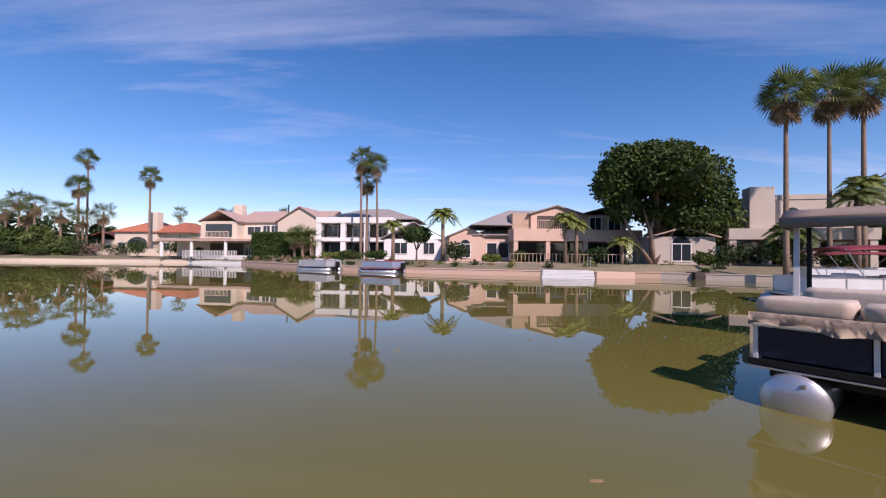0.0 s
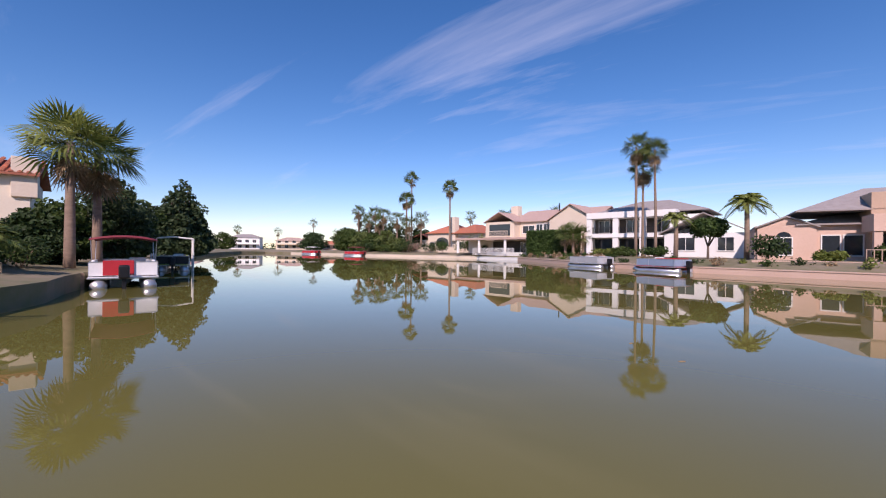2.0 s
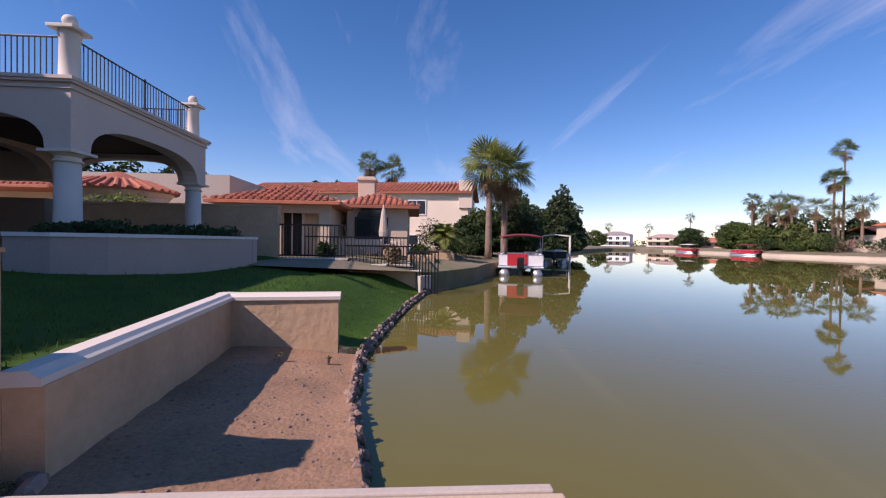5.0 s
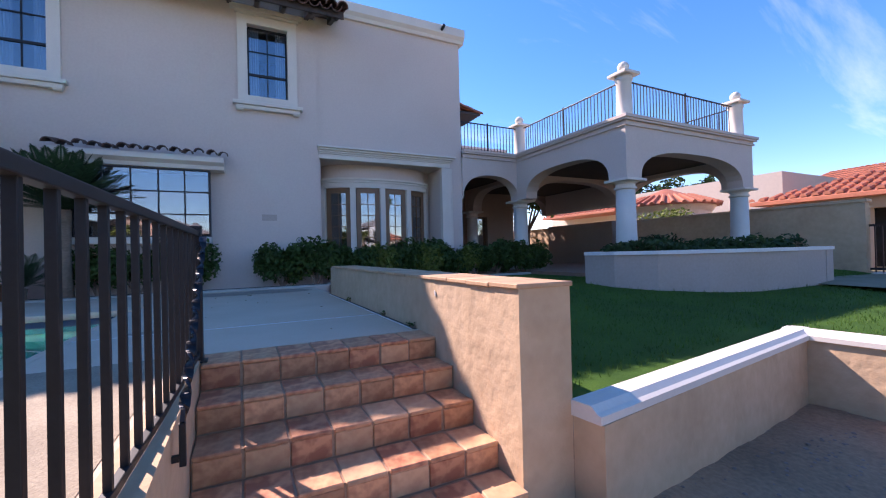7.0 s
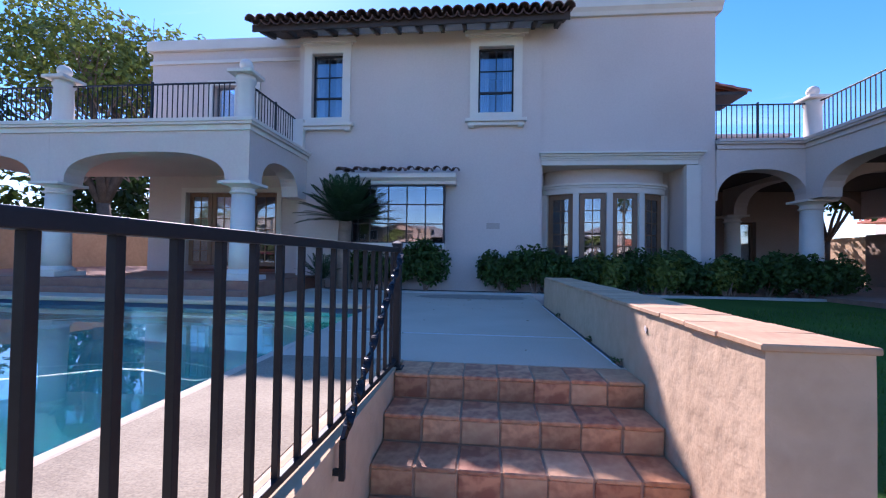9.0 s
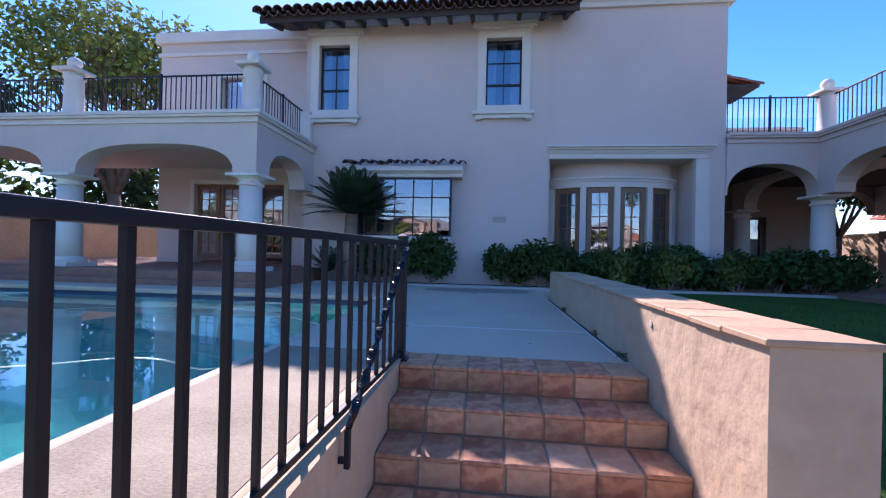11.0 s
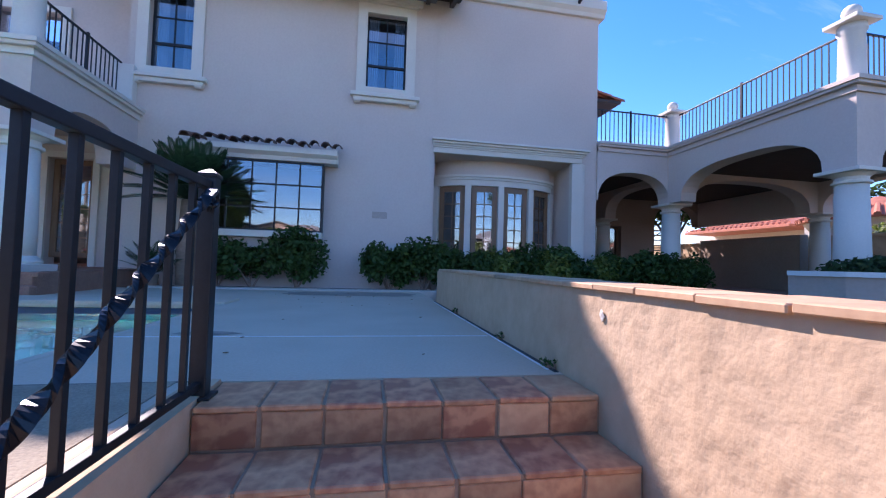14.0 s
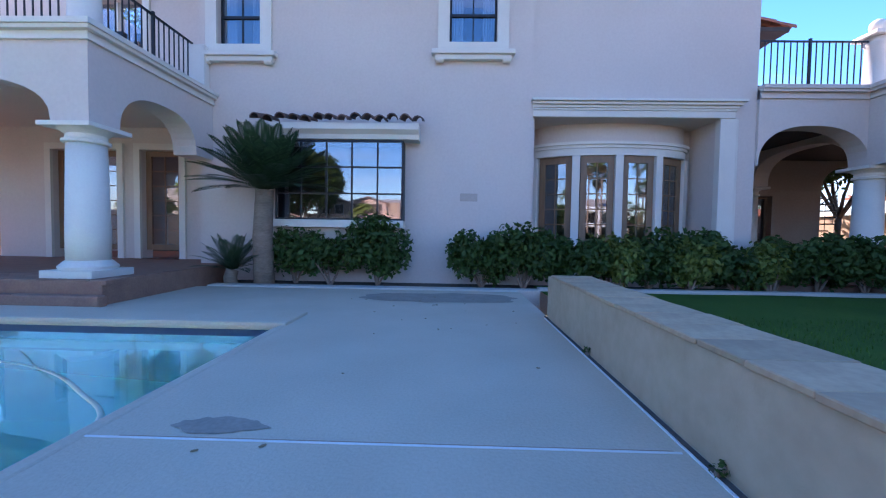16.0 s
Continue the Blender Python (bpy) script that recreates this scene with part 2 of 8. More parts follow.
POOLTILE = mat("pool_waterline_tile", (0.02, 0.06, 0.12), (0.015, 0.04, 0.09), 0.3, vary=0.2)


# ---------------------------------------------------------------- mesh helpers
def part(name, bm, material, parent=None, label="", smooth=False, mats=()):
    """Links a bmesh as one mesh object, under a thing or a part if one is given."""
    me = bpy.data.meshes.new(name)
    bmesh.ops.recalc_face_normals(bm, faces=bm.faces[:])
    bm.to_mesh(me)
    bm.free()
    me.materials.append(material)
    for extra in mats:
        me.materials.append(extra)
    if smooth:
        for f in me.polygons:
            f.use_smooth = True
    ob = new(name, me)
    if parent:
        ob.parent = parent
    if label:
        ob["label"] = label
    return ob


def raw(name, verts, faces, material, parent=None, label="", smooth=False):
    me = bpy.data.meshes.new(name)
    me.from_pydata(verts, [], faces)
    me.materials.append(material)
    if smooth:
        for f in me.polygons:
            f.use_smooth = True
    ob = new(name, me)
    if parent:
        ob.parent = parent
    if label:
        ob["label"] = label
    return ob


def share(name, me, m, parent):
    """One more object on a mesh that is already there."""
    ob = new(name, me)
    ob.matrix_basis = m
    ob.parent = parent
    return ob


def thing(name, label, category, at=(0, 0, 0), turn=0, group="", kind=""):
    ob = new(name)
    ob.empty_display_size = 0.2
    ob.matrix_basis = pose(*at, 0, 0, turn)
    return tagged(ob, label, category, group, kind)


def setting(name, bm, material, label="", smooth=False):
    return tagged(part(name, bm, material, None, label, smooth), kind="structure")


def bx(bm, x0, x1, y0, y1, z0, z1, bev=0.0):
    v = [bm.verts.new((x, y, z)) for z in (z0, z1) for y in (y0, y1) for x in (x0, x1)]
    fs = [bm.faces.new([v[i] for i in q]) for q in ((0, 2, 3, 1), (4, 5, 7, 6), (0, 1, 5, 4), (1, 3, 7, 5), (3, 2, 6, 7), (2, 0, 4, 6))]
    if bev:
        es = list({e for f in fs for e in f.edges})
        bmesh.ops.bevel(bm, geom=es, offset=bev, segments=2, affect="EDGES", profile=0.6)
    return bm


def box(x0, x1, y0, y1, z0, z1, bev=0.0):
    return bx(bmesh.new(), x0, x1, y0, y1, z0, z1, bev)


def prism(bm, pts, vec):
    """A face through pts, drawn out along vec."""
    a = [bm.verts.new(p) for p in pts]
    b = [bm.verts.new(Vector(p) + Vector(vec)) for p in pts]
    bm.faces.new(a[::-1]); bm.faces.new(b)
    for i in range(len(a)):
        j = (i + 1) % len(a)
        bm.faces.new((a[i], a[j], b[j], b[i]))
    return bm


def tube(bm, path, r, n=8, r1=None, caps=True):
    """A round bar along a path, tapering to r1."""
    path = [Vector(p) for p in path]
    rings = []
    for i, p in enumerate(path):
        d = (path[min(i + 1, len(path) - 1)] - path[max(i - 1, 0)]).normalized()
        u = d.cross(Vector((0, 0, 1)) if abs(d.z) < 0.95 else Vector((1, 0, 0))).normalized()
        w = d.cross(u)
        rr = r if r1 is None else r + (r1 - r) * i / (len(path) - 1)
        rings.append([bm.verts.new(p + (u * math.cos(a) + w * math.sin(a)) * rr) for a in (2 * math.pi * k / n for k in range(n))])
    for a, b in zip(rings, rings[1:]):
        for k in range(n):
            bm.faces.new((a[k], a[(k + 1) % n], b[(k + 1) % n], b[k]))
    if caps:
        bm.faces.new(rings[0][::-1]); bm.faces.new(rings[-1])
    return bm


def lathe(bm, prof, at=(0, 0, 0), n=24):
    """prof: radius and height pairs from the bottom up."""
    rings = [[bm.verts.new((at[0] + r * math.cos(2 * math.pi * k / n), at[1] + r * math.sin(2 * math.pi * k / n), at[2] + z)) for k in range(n)] for r, z in prof]
    for a, b in zip(rings, rings[1:]):
        for k in range(n):
            bm.faces.new((a[k], a[(k + 1) % n], b[(k + 1) % n], b[k]))
    bm.faces.new(rings[0][::-1]); bm.faces.new(rings[-1])
    return bm


def sphere(bm, c, r, n=12, sz=1.0):
    m = Matrix.Translation(c) @ Matrix.Diagonal((r, r, r * sz, 1))
    bmesh.ops.create_uvsphere(bm, u_segments=n, v_segments=max(6, n // 2 + 2), radius=1, matrix=m)
    return bm


def holed(bm, axis, u0, u1, z0, z1, w0, w1, holes):
    """A wall or slab with rectangular openings (ua, ub, za, zb). axis "y": runs along x between y = w0 and w1;
    "x": runs along y; "z": a slab, u along x and the other along y."""
    us = sorted({u0, u1, *[h[0] for h in holes], *[h[1] for h in holes]})
    zs = sorted({z0, z1, *[h[2] for h in holes], *[h[3] for h in holes]})
    for a, b in zip(us, us[1:]):
        run = None
        for c, d in list(zip(zs, zs[1:])) + [(None, None)]:
            solid = c is not None and not any(h[0] < (a + b) / 2 < h[1] and h[2] < (c + d) / 2 < h[3] for h in holes)
            if solid:
                run = (run[0] if run else c, d)
            elif run:
                if axis == "y":
                    bx(bm, a, b, w0, w1, *run)
                elif axis == "x":
                    bx(bm, w0, w1, a, b, *run)
                else:
                    bx(bm, a, b, *run, w0, w1)
                run = None
    return bm


def arch_outline(u0, u1, ua, ub, zs, za, zt, n=20, power=2.4):
    """Outline of a wall piece with an arched opening from ua to ub that springs at zs and rises to za."""
    pts = [(u0, zs), (ua, zs)] if u0 < ua else [(ua, zs)]
    mid, half = (ua + ub) / 2, (ub - ua) / 2
    for k in range(1, n):
        s = -math.cos(math.pi * k / n)
        pts.append((mid + half * s, zs + (za - zs) * (1 - abs(s) ** power) ** (1 / power)))
    pts.append((ub, zs))
    if u1 > ub:
        pts.append((u1, zs))
    return pts + [(u1, zt), (u0, zt)]


def arch_wall(bm, axis, w0, w1, *outline, **kw):
    o = arch_outline(*outline, **kw)
    if axis == "y":
        return prism(bm, [(u, w0, z) for u, z in o], (0, w1 - w0, 0))
    return prism(bm, [(w0, u, z) for u, z in o], (w1 - w0, 0, 0))


def smooth_step(v):
    v = max(0.0, min(1.0, v))
    return v * v * (3 - 2 * v)
# ---------------------------------------------------------------- ground, lake
WATER = -1.25
NEAR_SHORE = [(60, 34), (42, 20), (28, 12), (16, 6.0), (9.2, 1.3), (3.6, 1.3), (-1.1, 0.30), (-1.7, 0.22), (-3.4, -0.14), (-5.2, -0.28), (-7, -0.1), (-10, 0.30), (-12.7, 0.80), (-17.2, 3.3), (-20, 4.2), (-30, 8.5), (-44, 13.5), (-62, 20), (-100, 44), (-140, 70)]
FAR_SHORE = [(-142, 80), (-125, 80), (-100, 77), (-75, 73), (-60, 74), (-45, 73), (-33, 68), (-22, 57), (-12, 48), (-3, 42.5), (5, 40), (12, 38), (20, 37), (27, 33), (40, 30), (60, 42)]
LOT = [(12, 4.8), (12, -40), (-13.9, -40), (-13.9, 1.2)]


def shore_y(x):
    for (xa, ya), (xb, yb) in zip(NEAR_SHORE, NEAR_SHORE[1:]):
        if xb <= x <= xa:
            return ya + (yb - ya) * (x - xa) / (xb - xa)
    return 0.0


bm = bmesh.new()
bm.faces.new([bm.verts.new((x, y, WATER)) for x, y in NEAR_SHORE + FAR_SHORE])
bmesh.ops.triangulate(bm, faces=bm.faces[:])
tagged(setting("water", bm, LAKE, "still murky green lake water mirroring the far shore"), category="lake")

# land round the lake: one sheet from the shore to the horizon, with the lot cut out of it
land_loop = [p for p in NEAR_SHORE if p[0] > 12.5] + LOT + [p for p in NEAR_SHORE if p[0] < -14] + FAR_SHORE
bm = bmesh.new()
ring = []
for i, (x, y) in enumerate(land_loop):
    far_side = (x, y) in FAR_SHORE
    dx, dy = x + 40, y - 38
    if (x, y) in LOT[1:3]:
        dx, dy = x, -60
    d = math.hypot(dx, dy)
    top = -0.75 if far_side else -0.55
    pts = [(x, y, -1.9), (x, y, top), (x + dx / d * 7, y + dy / d * 7, -0.1), (x + dx / d * 2600, y + dy / d * 2600, 0.5)]
    ring.append([bm.verts.new(p) for p in pts])
for a, b in zip(ring, ring[1:] + ring[:1]):
    for k in range(3):
        bm.faces.new((a[k], b[k], b[k + 1], a[k + 1]))
tagged(setting("ground", bm, LANDMAT, "dry tan earth and gravel round the lake"), category="ground")

# lawn, down to the water's edge
bm = bmesh.new()


def lawn_z(x, y):
    s = shore_y(x) - y
    return -1.10 + 0.74 * smooth_step((s + 0.1) / 2.3) + 0.36 * smooth_step((s - 2.0) / 4.5) - 0.24 * smooth_step((-9.5 - x) / 3.5) * smooth_step((y + 5.0) / 2.5) + 0.012 * math.sin(x * 2.1) * math.sin(y * 1.7)


def grid_patch(bm, x0, x1, nx, lo, hi, ny, zf):
    rows = []
    for i in range(nx + 1):
        x = x0 + (x1 - x0) * i / nx
        rows.append([bm.verts.new((x, lo(x) + (hi(x) - lo(x)) * j / ny, zf(x, lo(x) + (hi(x) - lo(x)) * j / ny))) for j in range(ny + 1)])
    for a, b in zip(rows, rows[1:]):
        for j in range(ny):
            bm.faces.new((a[j], b[j], b[j + 1], a[j + 1]))


grid_patch(bm, -13.7, -5.24, 60, lambda x: -10.2, lambda x: shore_y(x) + 0.02, 60, lawn_z)
grid_patch(bm, -5.24, -1.38, 24, lambda x: -10.2, lambda x: -1.98 + (x + 1.4) * 0.141, 50, lawn_z)
lawn = tagged(setting("lawn", bm, GRASS, "short green lawn sloping to the lake", True), category="lawn")
# blades along the sunny and near part
rng = random.Random(4)
gv, gf = [], []
for k in range(26000):
    x = rng.uniform(-13.4, -1.6)
    y = rng.uniform(-7.5, 0.6)
    if y > (shore_y(x) - 0.05 if x < -5.3 else -2.15 + (x + 1.4) * 0.141):
        continue
    z, h, a = lawn_z(x, y), rng.uniform(0.03, 0.065), rng.uniform(0, 6.28)
    w, lx, ly = 0.006, rng.uniform(-0.03, 0.03), rng.uniform(-0.03, 0.03)
    i = len(gv)
    gv += [(x - w * math.cos(a), y - w * math.sin(a), z - 0.01), (x + w * math.cos(a), y + w * math.sin(a), z - 0.01), (x + lx, y + ly, z + h)]
    gf.append((i, i + 1, i + 2))
tagged(raw("grass_blades", gv, gf, leafmat("grass_blade", (0.085, 0.17, 0.02), (0.04, 0.10, 0.012))), "short green grass blades of the lawn", "grass", kind="stuff")

# bare earth strip below the low wall
bm = bmesh.new()
dirt_z = lambda x, y: -0.90 - 0.17 * smooth_step((y + 1.9) / 1.9) - 0.11 * smooth_step((-1.2 - x) / 3.6) + 0.02 * noise.noise(Vector((x * 2.3, y * 2.3, 0))) + 0.012 * noise.noise(Vector((x * 9, y * 9, 3)))
grid_patch(bm, -5.12, -1.06, 64, lambda x: -2.2 + (x + 1.4) * 0.141, lambda x: shore_y(x) + 0.03, 36, dirt_z)
tagged(setting("dirt_strip", bm, DIRT, "bare reddish earth between low wall and lake", True), category="bare earth")
# bank below the edge, under water
bm = bmesh.new()
xs = [-13.7 + 12.7 * k / 60 for k in range(61)]
for a, b in zip(xs, xs[1:]):
    bm.faces.new([bm.verts.new(p) for p in ((a, shore_y(a) + 0.03, -1.09), (b, shore_y(b) + 0.03, -1.09), (b, shore_y(b) + 0.1, -2.0), (a, shore_y(a) + 0.1, -2.0))])
tagged(setting("bank", bm, ROCK, "rough rocky bank at the lake's edge"), category="bank")

# ---------------------------------------------------------------- landing, steps, deck
LAND_Z, RISE, RUN = -0.835, 0.167, 0.30
STAIR_X0, STAIR_X1, NOSE_Y = -1.01, 0.68, -1.765
TREAD5 = 0.345   # the top tread runs a little deeper, up to the deck
tagged(setting("landing", box(-1.09, 9.0, NOSE_Y, 1.45, -1.9, LAND_Z, 0.012), COOLDECK, "pale textured concrete landing at the water"), category="landing")
tagged(setting("lot_bank", box(9.002, 13.6, -0.44, 4.9, -1.9, -0.9), DIRT, "bare bank beside the landing"), category="bank")
tagged(setting("landing_border", box(-1.16, -1.095, -1.9, 1.4, -1.6, LAND_Z + 0.012, 0.01), CONCRETE, "narrow concrete border strip of the landing"), category="edging")

PX0, PX1, PY0, PY1 = 1.77, 11.0, -6.74, -1.35
bm = bmesh.new()
holed(bm, "z", STAIR_X0, 12.0, -9.35, -0.45, -1.0, 0.0, [(PX0, PX1, PY0, PY1), (STAIR_X0, STAIR_X1 + 0.03, NOSE_Y - 4 * RUN - TREAD5, -0.45)])
bmesh.ops.remove_doubles(bm, verts=bm.verts[:], dist=0.0005)
deck = tagged(setting("deck", bm, COOLDECK, "pale textured concrete pool deck with joints"), category="deck")
# joints in the deck
setting("deck_joint", box(-0.93, 1.75, -4.471, -4.459, -0.01, 0.004), WHITE, "thin white strip in a joint of the deck")
setting("deck_joint", box(-0.9, 1.6, -4.482, -4.473, -0.01, 0.003), GROUT, "dark gap along the white strip")
setting("deck_joint", box(-1.0, -0.975, -7.4, -3.35, -0.01, 0.005), DARKGAP, "dark gap between deck and wall")
setting("deck_joint", box(-0.966, -0.955, -7.3, -3.4, -0.01, 0.006), WHITE, "thin white strip beside the wall")
tagged(setting("deck_strip", box(0.875, 1.738, -3.305, -0.452, -0.02, 0.004), AGGREGATE, "tan exposed aggregate strip between fence and pool"), category="deck")
setting("deck_joint", box(0.70, 1.7, -3.316, -3.308, -0.01, 0.003), DARKGAP, "narrow joint across the deck")
# dark patches with wavy outlines, just above the deck
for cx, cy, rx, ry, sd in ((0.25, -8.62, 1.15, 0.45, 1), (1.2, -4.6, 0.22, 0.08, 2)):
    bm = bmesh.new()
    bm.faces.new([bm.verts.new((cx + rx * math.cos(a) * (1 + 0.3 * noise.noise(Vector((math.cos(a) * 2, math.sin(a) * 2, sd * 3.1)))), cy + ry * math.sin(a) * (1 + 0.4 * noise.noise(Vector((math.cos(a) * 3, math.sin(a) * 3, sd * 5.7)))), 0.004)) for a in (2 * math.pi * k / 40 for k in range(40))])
    tagged(setting("deck_stain", bm, DARKPATCH, "dark uneven patch on the pale deck"), category="stain")
setting("deck_kerb", box(-1.35, 4.2, -9.62, -9.352, -0.3, 0.03, 0.02), CONCRETE, "raised concrete kerb of the planting bed")
setting("deck_kerb", box(-7.3, -1.352, -9.70, -9.50, -0.4, 0.05, 0.02), CONCRETE, "raised concrete kerb of the planting bed")
setting("planting_bed", box(-7.3, 4.2, -10.38, -9.6, -0.4, -0.01), SOIL, "dark soil of the planting bed by the house")

# curb along the steps, under the fence
bm = bmesh.new()
prism(bm, [(0.684, -3.30, -0.99), (0.684, -0.44, -0.99), (0.87, -0.44, -0.99), (0.80, -3.30, -0.99)], (0, 0, 1.006))
tagged(setting("stair_curb", bm, STUCCO_WALL, "stucco curb wall along the steps"), category="curb")

steps = thing("steps", "worn terracotta tiled steps with five risers", "steps", kind="structure")
bm = bmesh.new()
for k in range(5):
    top = LAND_Z + RISE * (k + 1) - 0.009
    y1 = NOSE_Y - RUN * k - 0.010
    bx(bm, STAIR_X0, STAIR_X1, NOSE_Y - 4 * RUN - TREAD5, y1, -1.0 + 0.16 * k, top)
part("step_core", bm, GROUT, steps, "rough mortar core between the tiles")
COLS = 7
TW = (STAIR_X1 - STAIR_X0) / COLS


def tile_mesh(name, w, d, h, bev, material, seed):
    """A hand-made tile, its edges rounded and slightly uneven."""
    bm = box(-w / 2, w / 2, -d / 2, d / 2, -h / 2, h / 2)
    r = random.Random(seed)
    for v in bm.verts:
        v.co += Vector((r.uniform(-1, 1), r.uniform(-1, 1), r.uniform(-1, 1))) * bev * 0.35
    bmesh.ops.bevel(bm, geom=[e for e in bm.edges if True], offset=bev, segments=1, affect="EDGES")
    me = bpy.data.meshes.new(name)
    bmesh.ops.recalc_face_normals(bm, faces=bm.faces[:])
    bm.to_mesh(me); bm.free()
    me.materials.append(material)
    return me


# ---------------------------------------------------------------- garden walls
big = thing("garden_wall", "sunlit peach stucco garden wall with a tile cap", "garden wall", kind="structure")
bm = bmesh.new()
bx(bm, -1.40, -1.01, -7.38, -1.82, -1.3, 0.47)
bmesh.ops.subdivide_edges(bm, edges=bm.edges[:], cuts=12, use_grid_fill=True)
for v in bm.verts:
    if -1.2 < v.co.z:
        v.co += Vector((1, 0.6, 0.3)) * 0.007 * noise.noise(v.co * 2.2)
part("wall_body", bm, STUCCO_WALL, big, "thick trowelled stucco", True)
for f in big.children[0].data.polygons:
    f.use_smooth = False

# spot where the coat has flaked off the sunny face
chip = bmesh.new()
bmesh.ops.create_icosphere(chip, subdivisions=2, radius=1)
for v in chip.verts:
    v.co *= 1 + 0.35 * noise.noise(v.co * 2.1)
CHIPMAT = mat("flaked_plaster", (0.72, 0.66, 0.58), (0.55, 0.47, 0.38), 0.95, fine=60, bump=0.5, dist=0.003)
chip_mesh = part("flaked_spot", chip, CHIPMAT, big, "pale flaked spot")
chip_mesh.matrix_basis = pose(-1.004, -2.95, 0.36, 20) @ Matrix.Diagonal((0.004, 0.018, 0.028, 1))

LOW = thing("low_wall", "low peach stucco retaining wall with a white moulded cap", "retaining wall", kind="structure")
P0, P1, P2 = Vector((-1.40, -1.88, 0)), Vector((-4.96, -2.33, 0)), Vector((-5.16, -0.58, 0))


def wall_run(bm, a, b, t0, t1, z0, z1):
    """A straight piece of wall between plan points, from t0 to t1 across it."""
    d = (b - a).normalized()
    nrm = Vector((-d.y, d.x, 0))
    return prism(bm, [(*(p + nrm * t).xy, z0) for p, t in ((a, t0), (b, t0), (b, t1), (a, t1))], (0, 0, z1 - z0))


def cap_profile(bm, a, b, prof):
    """A moulded cap drawn along a to b; prof: offsets across and heights."""
    d = (b - a).normalized()
    nrm = Vector((-d.y, d.x, 0))
    return prism(bm, [(*(a + nrm * o).xy, z) for o, z in prof], b - a)


bm = bmesh.new()
wall_run(bm, P0 + Vector((0, 0.04, 0)), P1, -0.24, -0.02, -1.4, -0.33)
part("wall_body", bm, STUCCO_WALL, LOW, "stained stucco")
bm = bmesh.new()
wall_run(bm, P1 + Vector((0.02, -0.1, 0)), P2, 0.0, 0.24, -1.5, -0.33)
part("wall_body", bm, STUCCO_WALL, LOW, "stucco crumbling at its base")
prof = [(-0.27, -0.329), (0.02, -0.329), (0.02, -0.28), (-0.01, -0.265), (-0.05, -0.235), (-0.20, -0.232), (-0.24, -0.265), (-0.27, -0.28)]
dirA = (P1 - P0).normalized()
for o_, a_, b_ in ((prof, P0 - dirA * 0.02, P1 + dirA * 0.22), ([(-o, z - 0.002) for o, z in prof], P1 + Vector((0.02, 0.02, 0)), P2 + Vector((0, 0.03, 0)))):
    bm = bmesh.new()
    cap_profile(bm, a_, b_, o_)
    part("cap", bm, TRIM, LOW, "pale cream moulded cap")

# ---------------------------------------------------------------- house
HY = -10.40
house = thing("house", "two-storey beige stucco villa with cream trim", "house", kind="structure")
WIN = [(-0.66, 0.225, 4.48, 6.17), (3.765, 4.595, 4.43, 6.13)]
bm = bmesh.new()
holed(bm, "y", -1.355, 4.95, -0.4, 6.62, HY - 0.3, HY, WIN + [(1.02, 3.36, 1.16, 2.60)])
part("wall_north", bm, STUCCO, house, "smooth beige stucco front")
bm = bmesh.new()
holed(bm, "y", -5.48, -1.357, -0.4, 7.1, HY - 0.36, HY - 0.06, [(-4.83, -1.40, -0.4, 3.14)])
part("wall_north", bm, STUCCO, house, "smooth beige stucco front")
bm = box(-5.48, -5.18, -20, HY - 0.362, -0.4, 7.1)
part("wall_west", bm, STUCCO, house)
bm = bmesh.new(); holed(bm, "x", -20, HY - 0.302, -0.4, 6.6, 4.65, 4.95, [])
part("wall_east", bm, STUCCO, house)
part("wall_south", box(-5.65, 4.95, -20.3, -20.0, -0.4, 6.6), STUCCO, house)
# cornice of the flat-roofed part
bm = bmesh.new()
PROF = ((-0.06, 6.86), (0.02, 6.86), (0.05, 6.94), (0.12, 7.02), (0.12, 7.25), (-0.4, 7.25), (-0.4, 6.86))
prism(bm, [(-1.38, HY + o, z) for o, z in PROF], (-4.22, 0, 0))
prism(bm, [(-5.42 - o, HY - 0.4, z) for o, z in PROF], (0, -9.6, 0))
part("cornice", bm, TRIM, house, "cream moulded parapet cornice")
part("flat_roof", box(-5.17, -1.38, -20, HY - 0.41, 6.9, 7.05), CONCRETE, house)
part("roof_slab", box(-5.17, 4.64, -20, HY - 0.37, 6.25, 6.4), CONCRETE, house)
part("spout", tube(bmesh.new(), [(-5.47, -11.2, 6.62), (-5.85, -11.2, 6.58)], 0.05, 10), TRIM, house, "short drain spout")
part("spout", tube(bmesh.new(), [(-4.85, HY, 7.08), (-4.85, HY + 0.28, 7.16)], 0.045, 10), IRON, house, "small floodlight below the cornice")
bm = box(-0.35, -0.02, HY + 0.001, HY + 0.006, 1.55, 1.70)
part("patch", bm, STUCCO_SOFT, house, "patched spot on the wall")


def rect_frame(bm, x0, x1, z0, z1, w, y0, y1):
    bx(bm, x0 - w, x0, y0, y1, z0 - w, z1 + w); bx(bm, x1, x1 + w, y0, y1, z0 - w, z1 + w)
    bx(bm, x0, x1, y0, y1, z1, z1 + w); bx(bm, x0, x1, y0, y1, z0 - w, z0)
    return bm


